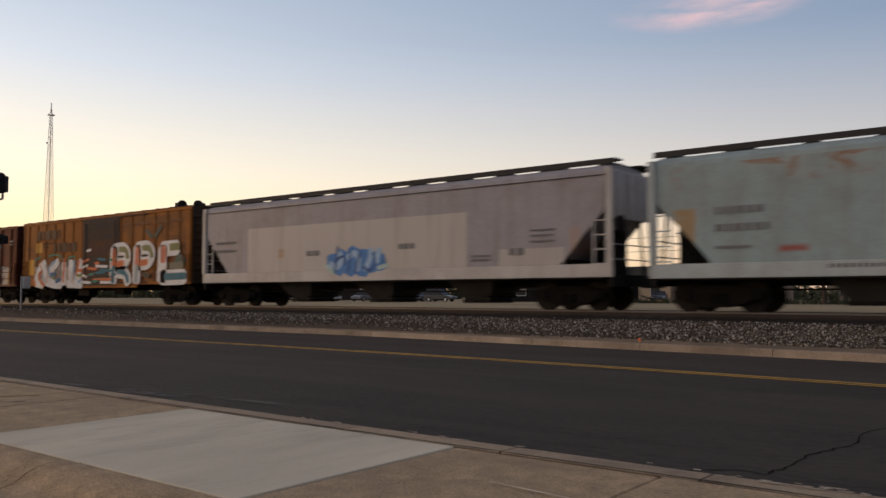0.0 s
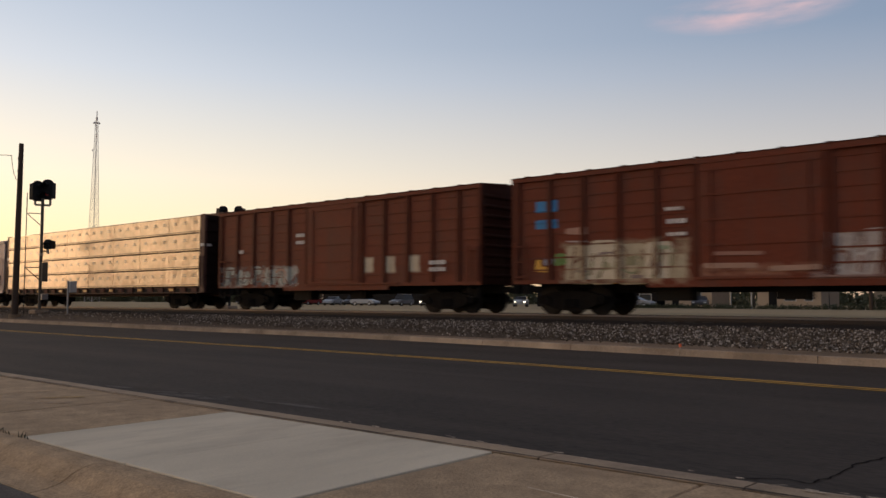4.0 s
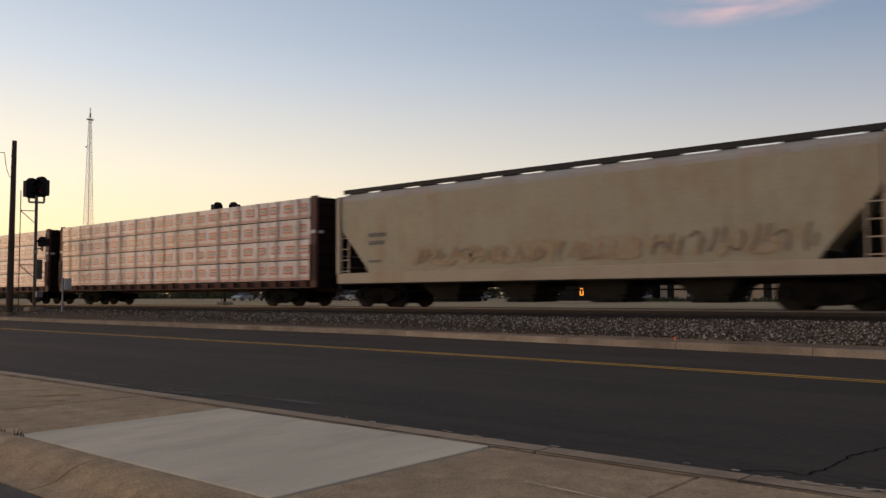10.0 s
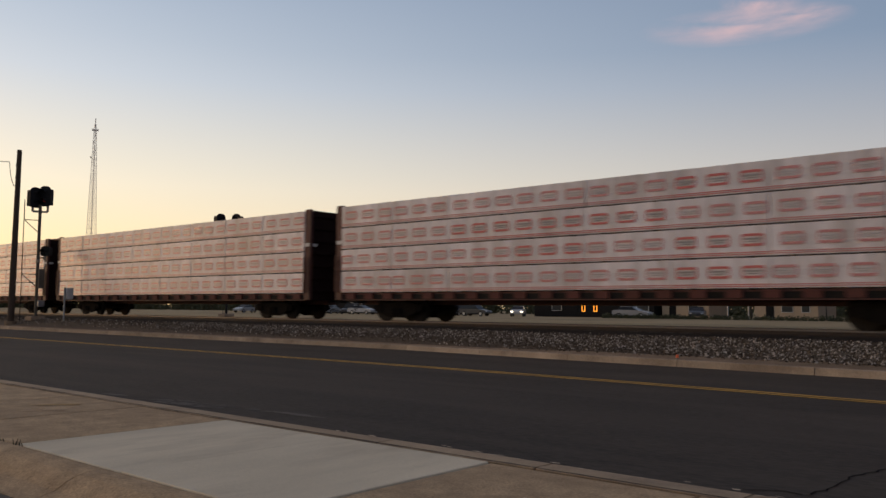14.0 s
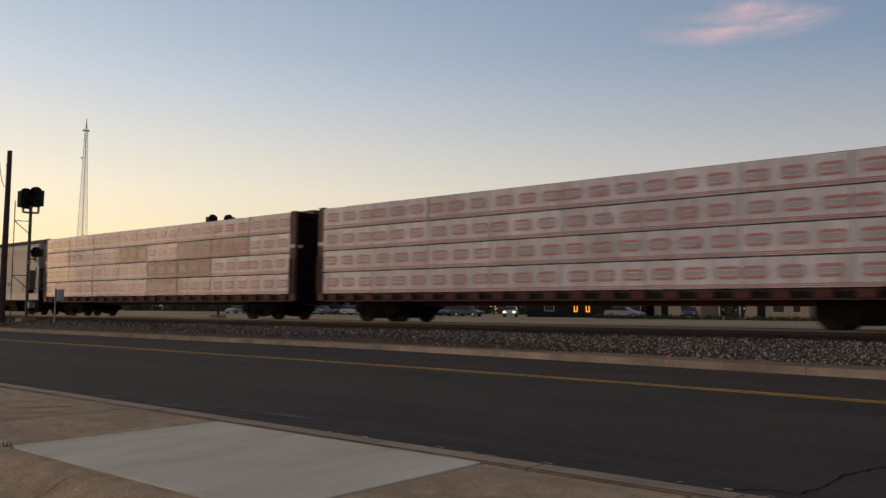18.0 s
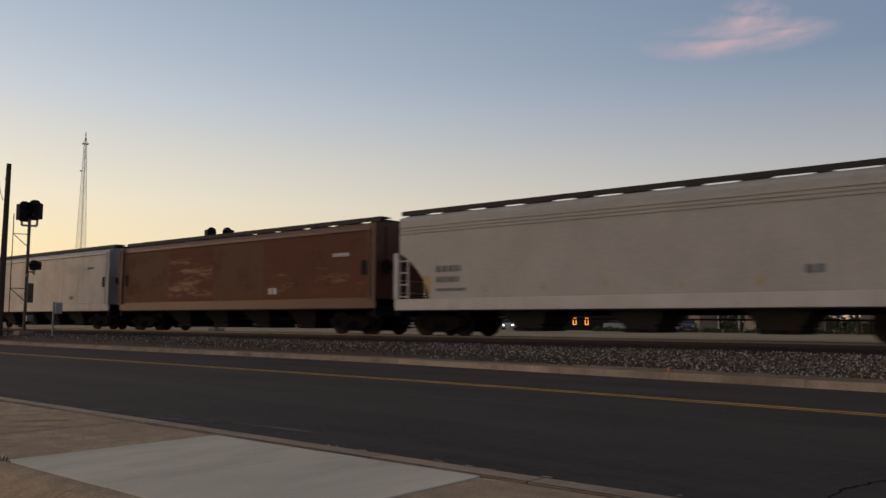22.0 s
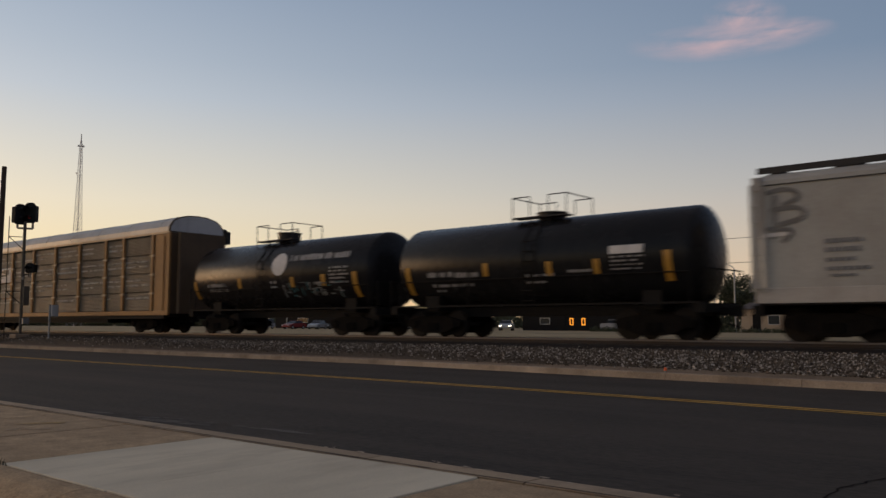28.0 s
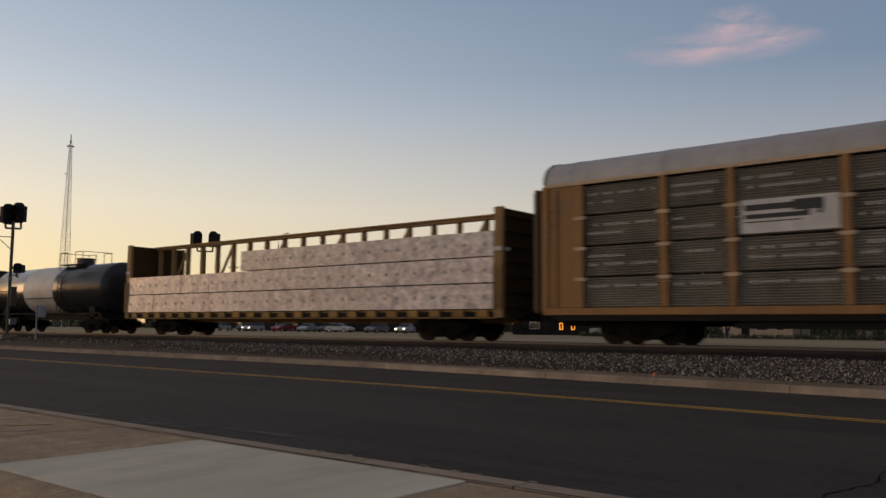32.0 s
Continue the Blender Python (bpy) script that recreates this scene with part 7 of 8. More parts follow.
spray(car, -1.544, [((0.17, 0.16, 0.15), 0.12, [[(-9.0, 3.9), (-8.5, 4.0), (-8.1, 3.75), (-8.6, 3.55)], [(-8.9, 3.45), (-8.2, 3.5), (-8.0, 3.2), (-8.7, 3.05)], [(-9.0, 2.95), (-8.3, 2.9), (-8.6, 2.6)], [(-8.8, 3.8), (-8.85, 2.7)]]), ((0.56, 0.53, 0.50), 0.10, [[(-9.1, 2.78), (-8.5, 2.80)]])], "faded dark sprayed scrawl")
spray(car, -1.544, [((0.185, 0.17, 0.155), 0.22, tag(3.2, 8.6, 1.35, 2.3, 5, 61)), ((0.30, 0.275, 0.25), 0.12, tag(3.4, 8.4, 1.4, 2.2, 5, 62))], "faint grey sprayed tag")
tank_car(-358.95, -347.1, (0.015, 0.015, 0.016), "black tank car with yellow reflective plates", 0.17, platform=1.05, reflectors=[(-5.1, 0.30, 1.5, 2.6), (-1.6, 0.28, 2.05, 2.55), (0.9, 0.28, 1.95, 2.5), (2.6, 0.26, 1.95, 2.5), (4.9, 0.32, 1.7, 2.7)],
         marks=[(-4.15, 1.1, 2.18, 0.24), (-2.9, 1.0, 2.14, 0.24), (-4.0, 1.7, 1.80, 0.14), (-3.9, 0.5, 1.62, 0.10), (0.0, 1.0, 2.0, 0.16), (0.0, 0.8, 1.8, 0.10), (1.6, 0.8, 2.1, 0.12), (3.1, 1.0, 2.46, 0.07), (3.1, 1.0, 2.34, 0.07), (3.1, 1.0, 2.22, 0.07), (3.1, 0.9, 2.10, 0.07)], placard=(3.6, 1.1, 2.55, 2.80), dome=0.16)
tank_car(-372.0, -359.75, (0.017, 0.016, 0.017), "black tank car with a white disc and graffiti", -0.7, r=1.52, zc=2.56, reflectors=[(-5.6, 0.26, 1.6, 2.5), (-2.25, 0.30, 2.0, 2.5), (1.3, 0.28, 1.95, 2.45), (3.2, 0.30, 1.95, 2.5), (5.0, 0.34, 1.5, 2.6)], roundel=(0.45, 2.95, 0.48), scribble=(0.3, 4.2, 1.45, 2.15),
         marks=[(1.1, 3.6, 3.18, 0.34), (3.6, 1.0, 2.68, 0.10), (3.6, 1.0, 2.54, 0.10), (3.6, 1.0, 2.40, 0.10), (3.6, 1.0, 2.26, 0.10), (3.6, 1.0, 2.10, 0.10), (-4.65, 1.4, 2.18, 0.20), (-4.5, 1.2, 1.95, 0.14), (-0.1, 0.35, 2.2, 0.14), (-0.1, 0.35, 2.0, 0.14)])
autorack(-400.25, -373.65, "yellow autorack car with grey slotted side panels")
M_PINKWRAP = mat("white_printed_wrap", (0.73, 0.62, 0.56), 0.3, var=0.5, scale=3.2, fine=9, bump=0.8, stain=(0.24, 0.17, 0.21), stain_amt=0.7, stain_scale=2.8, random_amt=0.06)
bm = bmesh.new()
for i in range(0, 5, 2):
    box(bm, -0.98 + i * 0.42, -0.86 + i * 0.42, -0.026, -0.004, 0.34 + 0.05 * (i % 2), 0.46 + 0.05 * (i % 2), 1)
me = bpy.data.meshes.new("wrap_print")
bm.to_mesh(me)
bm.free()
me.materials.append(M_REDPRINT)
me.materials.append(M_GREYPRINT)
centerbeam(-424.5, -402.1, (0.30, 0.175, 0.055), "yellow-brown centerbeam flatcar, half loaded with wrapped lumber", [range(10), range(10), range(4, 10)], 10, M_PINKWRAP, [me], tier_h=0.875, bulk_top=4.42, seed=31)
tank_car(-441.2, -427.3, (0.042, 0.040, 0.040), "dark glossy tank car with a white painted band", 2.2, white_band=(-2.4, 1.2), r=1.39, zc=2.46, rough=0.20, platform=1.3, spec=0.35)
tank_car(-455.5, -442.6, (0.018, 0.018, 0.018), "plain black tank car with top platform", 1.5, r=1.45)

# ---- beside the track: pole, signals, cabinet ----
pole = tagged(new("utility_pole"), "dark weathered wooden utility pole", "utility pole")
pole.matrix_basis = pose(-48.0, 19.0, 0.18)
bm = bmesh.new()
cyl(bm, (-0.10, 0, 0), (0.06, 0, 9.85), 0.185, 0.125, seg=14)
part("shaft", bm, M_POLE, pole)
part("ground_flare", rods(((-0.12, 0, -0.02), (-0.1, 0, 0.22), 0.30), seg=12), M_DIRT, pole)
part("crossarm", boxes((-0.10, 0.18, -0.07, 0.07, 8.9, 9.0)), M_POLE, pole)
part("wire_bracket", boxes((-0.28, 0.05, -0.03, 0.03, 8.3, 8.36)), M_POLE, pole)
for z in (8.35, 9.05):
    part("insulator", rods(((-0.26, 0, z - 0.1), (-0.26, 0, z + 0.06), 0.045), seg=8), M_GALV, pole)


def wire(name, a, b, sag, r, material, parent=None, n=14, label="", category="wire"):
    a, b = Vector(a), Vector(b)
    pts = [a.lerp(b, i / n) - Vector((0, 0, sag * 4 * (i / n) * (1 - i / n))) for i in range(n + 1)]
    ob = part(name, rods(*[(p, q) for p, q in zip(pts, pts[1:])], r=r, seg=5), material, parent)
    if not parent:
        tagged(ob, label, category)
    return ob


wire("wire", (-48.75, 18.8, 9.42), (-62.0, -8.0, 9.7), 0.25, 0.018, M_SIGNAL, label="thin black overhead wire to the pole")
wire("wire", (-48.75, 18.8, 9.42), (-48.45, 18.9, 8.25), 0.22, 0.018, M_SIGNAL, label="thin black drop wire hanging in a loop")
wire("wire", (-48.45, 18.9, 8.25), (-48.02, 18.9, 8.05), 0.15, 0.018, M_SIGNAL, label="short black wire tail at the pole")

LENS_RED = glow_mat("red_signal_lens", (0.35, 0.03, 0.02), 0.03)
LENS_DARK = mat("dark_signal_lens", (0.006, 0.007, 0.007), 0.4, var=0.1, spec=0.2)


def signal_head(parent, x, y, z, face, w=0.66, h=1.02, lit=False, lamps=2, deep=0.42):
    """A hooded head with a rounded backing plate, facing the way of face (degrees about z)."""
    at = pose(x, y, z, 0, 0, face)
    bm = bmesh.new()
    n = 9
    pts = []
    for sx, sz in ((1, 1), (-1, 1), (-1, -1), (1, -1)):
        r = w * (0.42 if sz > 0 else 0.22)
        for k in range(n + 1):
            a0 = {(1, 1): 0, (-1, 1): 90, (-1, -1): 180, (1, -1): 270}[(sx, sz)]
            a = radians(a0 + 90 * k / n)
            pts.append((sx * (w / 2 - r) + r * math.cos(a), sz * (h / 2 - r) + r * math.sin(a)))
    A = [bm.verts.new((0.03, px, pz)) for px, pz in pts]
    B = [bm.verts.new((-0.03, px, pz)) for px, pz in pts]
    bm.faces.new(A)
    bm.faces.new(B[::-1])
    for i in range(len(pts)):
        j = (i + 1) % len(pts)
        bm.faces.new((A[i], B[i], B[j], A[j]))
    bmesh.ops.recalc_face_normals(bm, faces=bm.faces[:])
    head = part("signal_head", bm, M_SIGNAL, parent, at=at)
    part("housing", soft_box(-deep, -0.03, -w * 0.36, w * 0.36, -h * 0.42, h * 0.36, 0.03), M_SIGNAL, head)
    for i in range(lamps):
        zz = (0.22 - 0.44 * i) * h if lamps > 1 else 0
        bm = bmesh.new()
        seg = 12
        for k in range(seg):
            a0, a1 = radians(-20 + 220 * k / seg), radians(-20 + 220 * (k + 1) / seg)
            q = [(0.03, 0.13 * math.cos(a0), zz + 0.13 * math.sin(a0)), (0.30, 0.13 * math.cos(a0), zz + 0.13 * math.sin(a0) - 0.01), (0.30, 0.13 * math.cos(a1), zz + 0.13 * math.sin(a1) - 0.01), (0.03, 0.13 * math.cos(a1), zz + 0.13 * math.sin(a1))]
            bm.faces.new([bm.verts.new(p) for p in q])
        part("hood", bm, M_SIGNAL, head)
        part("lens", rods(((0.03, 0, zz), (0.045, 0, zz), 0.095), seg=16), LENS_RED if lit and i == lamps - 1 else LENS_DARK, head, "red signal lens" if lit and i == lamps - 1 else "")
    return head


mast = tagged(new("railway_signal"), "black railway signal mast with twin heads and ladder", "railway signal")
mast.matrix_basis = pose(-48.0, 20.3, 0.30)
M_MAST = mat("weathered_mast_paint", (0.115, 0.10, 0.078), 0.7, var=0.3, scale=2, fine=20, spec=0.2)
M_FITTING = mat("pale_cast_fitting", (0.30, 0.27, 0.22), 0.6, 0.2, var=0.2)
part("mast", rods(((0, 0, 0), (0, 0, 6.75), 0.085), seg=12), M_MAST, mast)
part("foundation", soft_box(-0.4, 0.4, -0.4, 0.4, -0.1, 0.35, 0.03), M_FAR_KERB, mast)
part("head_bracket", rods(((-0.15, -0.36, 6.35), (0.15, 0.36, 6.35)), ((-0.15, -0.36, 6.35), (-0.15, -0.36, 6.9)), ((0.15, 0.36, 6.35), (0.15, 0.36, 6.9)), ((0, 0, 6.2), (0, 0, 6.6)), r=0.065), M_FITTING, mast)
signal_head(mast, -0.10, -0.24, 7.15, 14, w=0.74, h=1.18)
signal_head(mast, 0.10, 0.20, 7.26, -58, w=0.74, h=1.18, lit=True)
signal_head(mast, 0.10, 0.34, 4.10, -58, w=0.55, h=0.58, lamps=1)
part("lower_bracket", rods(((0, 0, 4.1), (0.08, 0.3, 4.1)), ((0, 0, 3.7), (0.08, 0.3, 3.7)), ((0.08, 0.3, 3.6), (0.08, 0.3, 4.0)), r=0.035), M_SIGNAL, mast)
for z in (5.85, 2.75):
    part("ladder_stay", rods(((0, 0, z), (-0.28, -0.75, z)), ((-0.28, -0.75, z), (0, 0, z - 0.75)), ((-0.28, -0.75, z), (-0.28, -0.75, z + 0.85)), r=0.025), M_SIGNAL, mast)
part("ladder", rods(((-0.38, -0.70, 0.1), (-0.38, -0.70, 7.0)), ((-0.10, -0.84, 0.1), (-0.10, -0.84, 7.0)), *[((-0.38, -0.70, 0.4 + 0.35 * k), (-0.10, -0.84, 0.4 + 0.35 * k)) for k in range(19)], r=0.012), M_SIGNAL, mast)
part("junction_box", soft_box(0.02, 0.28, -0.02, 0.30, 1.95, 3.05, 0.02), M_MAST, mast)
part("mast_collar", rods(((0, 0, 3.42), (0, 0, 3.58), 0.12), seg=12), M_FITTING, mast)
part("conduit", rods(((0.10, 0.34, 3.55), (0.10, 0.34, 3.80)), r=0.06), M_FITTING, mast)
part("base_case", soft_box(0.0, 0.3, 0.0, 0.35, 0.9, 1.25, 0.02), M_GALV, mast)

cabinet = tagged(new("cabinet_post"), "small grey equipment box on a steel post", "equipment box")
cabinet.matrix_basis = pose(-44.0, 20.2, 0.38)
part("post", rods(((0, -0.12, 0), (0, -0.12, 1.86), 0.05), seg=8), M_GALV, cabinet)
part("box", soft_box(-0.12, 0.12, -0.08, 0.30, 1.22, 1.84, 0.02), M_BOXGREY, cabinet)
part("box_door", boxes((0.12, 0.135, -0.06, 0.28, 1.25, 1.81)), M_BOXGREY, cabinet)

far_mast = tagged(new("railway_signal"), "black twin-headed railway signal beyond the tracks", "railway signal")
far_mast.matrix_basis = pose(-61.0, 42.0, 0.30)
part("mast", rods(((0, 0, 0), (0, 0, 7.4), 0.11), seg=12), M_SIGNAL, far_mast)
part("foundation", soft_box(-0.5, 0.5, -0.5, 0.5, -0.1, 0.4, 0.03), M_FAR_KERB, far_mast)
part("head_bracket", rods(((-0.33, -0.56, 7.4), (0.33, 0.56, 7.4)), ((-0.33, -0.56, 7.4), (-0.33, -0.56, 8.0)), ((0.33, 0.56, 7.4), (0.33, 0.56, 8.0)), r=0.07), M_SIGNAL, far_mast)
signal_head(far_mast, -0.33, -0.56, 8.45, 2, w=0.92, h=1.42, deep=0.62)
signal_head(far_mast, 0.33, 0.56, 8.50, -71, w=0.92, h=1.42, deep=0.62)
part("ladder", rods(((-0.3, -0.15, 0.1), (-0.3, -0.15, 8)), ((-0.3, 0.25, 0.1), (-0.3, 0.25, 8)), *[((-0.3, -0.15, 0.4 + 0.4 * k), (-0.3, 0.25, 0.4 + 0.4 * k)) for k in range(19)], r=0.022), M_SIGNAL, far_mast)

# ---- lattice mast in the distance ----
tower = tagged(new("lattice_tower"), "tall grey steel lattice radio tower far off", "radio tower")
tower.matrix_basis = pose(-287.8, 140.0, 0.3, 0, 0, 20)


def tower_half(z):
    return 1.45 * (1 - z / 66.0) ** 1.2 + 0.30


for sx, sy in ((-1, -1), (1, -1), (1, 1), (-1, 1)):
    part("leg", rods(((sx * tower_half(0), sy * tower_half(0), 0), (sx * tower_half(66), sy * tower_half(66), 66), 0.085), seg=6), M_TOWER, tower)
levels = [0]
while levels[-1] < 64:
    levels.append(levels[-1] + max(1.3, tower_half(levels[-1]) * 1.5))
for z0, z1 in zip(levels, levels[1:]):
    z1 = min(z1, 66)
    a, b = tower_half(z0), tower_half(z1)
    seg = []
    for k in range(4):
        c = ((-1, -1), (1, -1), (1, 1), (-1, 1))
        p, q = c[k], c[(k + 1) % 4]
        seg.append(((p[0] * a, p[1] * a, z0), (q[0] * b, q[1] * b, z1)))
        seg.append(((q[0] * a, q[1] * a, z0), (p[0] * b, p[1] * b, z1)))
        seg.append(((p[0] * b, p[1] * b, z1), (q[0] * b, q[1] * b, z1)))
    tagged(part("brace", rods(*seg, r=0.030, seg=4), M_TOWER, tower), kind="stuff")
part("antenna_arm", boxes((-1.5, 1.5, -0.12, 0.12, 64.9, 65.2), (-0.12, 0.12, -1.5, 1.5, 64.9, 65.2)), M_TOWER, tower)
part("lightning_rod", rods(((0, 0, 65), (0, 0, 69.4), 0.16), seg=6), M_TOWER, tower)
part("beacon", rods(((0, 0, 66), (0, 0, 67.2), 0.32), seg=8), M_TOWER, tower)
part("dish", rods(((-0.9, -0.6, 55), (-1.1, -0.6, 55), 0.3), seg=12), M_TOWER, tower)

# ---- beyond the tracks: lot with parked cars, low houses, trees ----
M_GLASS_DARK = mat("dark_car_glass", (0.012, 0.013, 0.014), 0.2, var=0.1, spec=0.25)
M_TYRE = mat("tyre_rubber", (0.015, 0.015, 0.015), 0.9, var=0.2)
M_CHROME = mat("rim_alloy", (0.45, 0.45, 0.46), 0.35, 0.8, var=0.1)
LAMP_WARM = glow_mat("headlight_on", (1.0, 0.86, 0.62), 5.0)
LAMP_ORANGE = glow_mat("orange_lit_window", (1.0, 0.33, 0.03), 1.6)
LAMP_OFF = mat("headlight_off", (0.45, 0.46, 0.47), 0.2, var=0.1)
TAIL = mat("tail_lamp", (0.30, 0.015, 0.012), 0.25, var=0.1)


def parked_car(x, y, yaw, colour, label, tall=False, lights=False):
    car = tagged(new("parked_car"), label, "car", "cars parked beyond the tracks")
    car.matrix_basis = pose(x, y, 0.30, 0, 0, yaw)
    m = mat("car_paint", tuple(c * 0.7 for c in colour), 0.4, 0.0, var=0.06, scale=1, fine=20, bump=0, coat=0.1, spec=0.3)
    h = 1.78 if tall else 1.42
    L_, hw = 2.3, 0.90
    outline = [(-L_, 0.35), (-L_, 0.85), (-L_ + 0.15, 0.98), (-1.35 if not tall else -2.1, 1.02), (0.95, 0.98), (L_ - 0.25, 0.78), (L_, 0.6), (L_, 0.35)]
    bm = bmesh.new()
    A = [bm.verts.new((px, -hw, pz)) for px, pz in outline]
    B = [bm.verts.new((px, hw, pz)) for px, pz in outline]
    bm.faces.new(A)
    bm.faces.new(B[::-1])
    for i in range(len(outline)):
        bm.faces.new((A[i], B[i], B[(i + 1) % len(outline)], A[(i + 1) % len(outline)]))
    bmesh.ops.recalc_face_normals(bm, faces=bm.faces[:])
    bmesh.ops.bevel(bm, geom=bm.edges[:], offset=0.05, segments=2, affect="EDGES")
    part("body", bm, m, car)
    bm = bmesh.new()
    back = -2.15 if tall else -1.55
    low = [(back, 0.98), (1.0, 0.97)]
    top = [(back + 0.25, h), (0.15, h)]
    v = [bm.verts.new((px, sy * w, pz)) for (px, pz), w in ((low[0], 0.84), (low[1], 0.84), (top[1], 0.66), (top[0], 0.66)) for sy in (-1, 1)]
    for f in ((0, 2, 4, 6), (1, 7, 5, 3), (0, 1, 3, 2), (2, 3, 5, 4), (4, 5, 7, 6), (6, 7, 1, 0)):
        bm.faces.new([v[i] for i in f])
    bmesh.ops.recalc_face_normals(bm, faces=bm.faces[:])
    part("window_band", bm, M_GLASS_DARK, car)
    part("roof", soft_box(back + 0.22, 0.2, -0.67, 0.67, h - 0.03, h + 0.03, 0.02), m, car)
    for sx in (-1.38, 1.42):
        for sy in (-1, 1):
            bm = bmesh.new()
            cyl(bm, (sx, sy * 0.72, 0.33), (sx, sy * 0.915, 0.33), 0.33, seg=16)
            wheel = part("wheel", bm, M_TYRE, car)
            part("rim", rods(((sx, sy * 0.90, 0.33), (sx, sy * 0.925, 0.33), 0.21), seg=12), M_CHROME, wheel)
    for sy in (-1, 1):
        part("headlight", soft_box(L_ - 0.10, L_ + 0.02, sy * 0.66 - 0.16, sy * 0.66 + 0.16, 0.60, 0.74, 0.02), LAMP_WARM if lights else LAMP_OFF, car)
        part("tail_light", soft_box(-L_ - 0.015, -L_ + 0.06, sy * 0.70 - 0.12, sy * 0.70 + 0.12, 0.72, 0.88, 0.02), TAIL, car)
    return car


for x, y, yaw, col, label, tall, lit in (
        (-128, 92, -70, (0.55, 0.55, 0.55), "white sedan parked in the lot", False, False), (-121, 93, -75, (0.05, 0.06, 0.10), "dark blue van parked in the lot", True, False), (-117, 91, -72, (0.55, 0.55, 0.56), "white pickup-sized car with its headlights on", True, True),
        (-110, 92, -80, (0.30, 0.03, 0.03), "dark red car parked in the lot", False, False), (-104, 92, -65, (0.50, 0.51, 0.52), "silver car parked in the lot", False, False), (-100, 93, -70, (0.06, 0.06, 0.065), "black sport utility car parked in the lot", True, False),
        (-94, 90, 10, (0.60, 0.60, 0.60), "white sedan parked side on in the lot", False, False), (-87, 91, -78, (0.20, 0.20, 0.21), "grey car parked in the lot", True, False), (-82, 92, -70, (0.50, 0.50, 0.50), "pale car with its headlights on", False, True),
        (-77, 93, -74, (0.05, 0.07, 0.12), "navy car parked in the lot", False, False), (-72, 91, 5, (0.10, 0.10, 0.10), "charcoal car parked side on", True, False), (-66, 93, -60, (0.58, 0.57, 0.55), "white car parked by the fence", False, True),
        (-47, 90, 4, (0.40, 0.40, 0.41), "silver car parked by the low building", False, False), (-41, 95, -70, (0.05, 0.05, 0.06), "black car parked by the trees", False, False)):
    parked_car(x, y, yaw, col, label, tall, lit)

M_BEIGE = mat("beige_stucco", (0.36, 0.28, 0.20), 0.9, var=0.12, scale=0.6, fine=20, bump=0.3)
M_DARKWALL = mat("dark_metal_siding", (0.014, 0.014, 0.015), 0.85, spec=0.08, var=0.2, scale=1, fine=10)
M_ROOF = mat("brown_shingle", (0.09, 0.07, 0.06), 0.9, var=0.3, scale=1.5, fine=14, bump=0.5)
M_PANE = mat("window_glass", (0.03, 0.035, 0.04), 0.12, var=0.1)


def house(name, x0, x1, y0, y1, h, wall, label, windows=(), doors=(), lit=(), gable=0.9):
    ob = tagged(new(name), label, "building")
    ob.matrix_basis = pose(0, 0, 0.30)
    part("wall", boxes((x0, x1, y0, y1, -0.1, h)), wall, ob)
    bm = bmesh.new()
    extrude_x(bm, [(y0 - 0.4, h), (y0 - 0.4, h + 0.08), ((y0 + y1) / 2, h + gable), (y1 + 0.4, h + 0.08), (y1 + 0.4, h)], x0 - 0.3, x1 + 0.3)
    bmesh.ops.recalc_face_normals(bm, faces=bm.faces[:])
    part("roof", bm, M_ROOF, ob)
    for a, b, z0, z1 in windows:
        w = part("window", boxes((a - 0.06, b + 0.06, y0 - 0.05, y0 + 0.02, z0 - 0.06, z1 + 0.06)), M_BOXGREY, ob)
        part("pane", boxes((a, b, y0 - 0.06, y0 - 0.045, z0, z1)), M_PANE, w)
    for a, b in doors:
        part("door", boxes((a, b, y0 - 0.05, y0 + 0.02, 0, 2.05)), M_DARKWALL, ob)
    for a, b, z0, z1 in lit:
        part("lit_window", boxes((a, b, y0 - 0.07, y0 - 0.02, z0, z0 + 0.10), (a, b, y0 - 0.07, y0 - 0.02, z1 - 0.10, z1), (a, a + 0.10, y0 - 0.07, y0 - 0.02, z0 + 0.10, z1 - 0.10), (b - 0.10, b, y0 - 0.07, y0 - 0.02, z0 + 0.10, z1 - 0.10)), LAMP_ORANGE, ob, "small window outlined in glowing orange")
    return ob


house("low_shed", -66, -47.6, 97, 104, 2.5, M_DARKWALL, "long dark metal-sided shed with two lit windows", windows=[(-63, -61.5, 0.9, 1.7), (-50, -48.4, 0.9, 1.7)], doors=[(-60, -59)], lit=[(-58.25, -57.7, 0.75, 1.7), (-56.4, -55.85, 0.75, 1.7)], gable=0.5)
house("bungalow", -34.5, -27.5, 96, 103, 2.6, M_BEIGE, "small beige stucco bungalow with a brown roof", windows=[(-31.4, -30.2, 0.9, 1.9), (-29.2, -28.4, 0.9, 1.9)], doors=[(-33.2, -32.3)])
house("bungalow", -24, -8, 104, 112, 2.9, M_BEIGE, "long beige bungalow behind clipped hedges", windows=[(-22.5, -21, 0.9, 1.9), (-18, -16.5, 0.9, 1.9), (-12, -10.5, 0.9, 1.9)], doors=[(-14.5, -13.6)])
house("garage", -47.0, -40.8, 98, 104, 2.7, M_BEIGE, "small beige stucco garage with a dark door", windows=[(-43.4, -42.2, 1.0, 1.9)], doors=[(-46.0, -45.1)], gable=0.6)
house("low_shed", -135, -92, 108, 118, 3.0, M_DARKWALL, "long dark warehouse beyond the parking lot", windows=[(-128, -125, 1.2, 2.0), (-116, -113, 1.2, 2.0), (-104, -101, 1.2, 2.0)], doors=[(-122, -120)], gable=0.6)

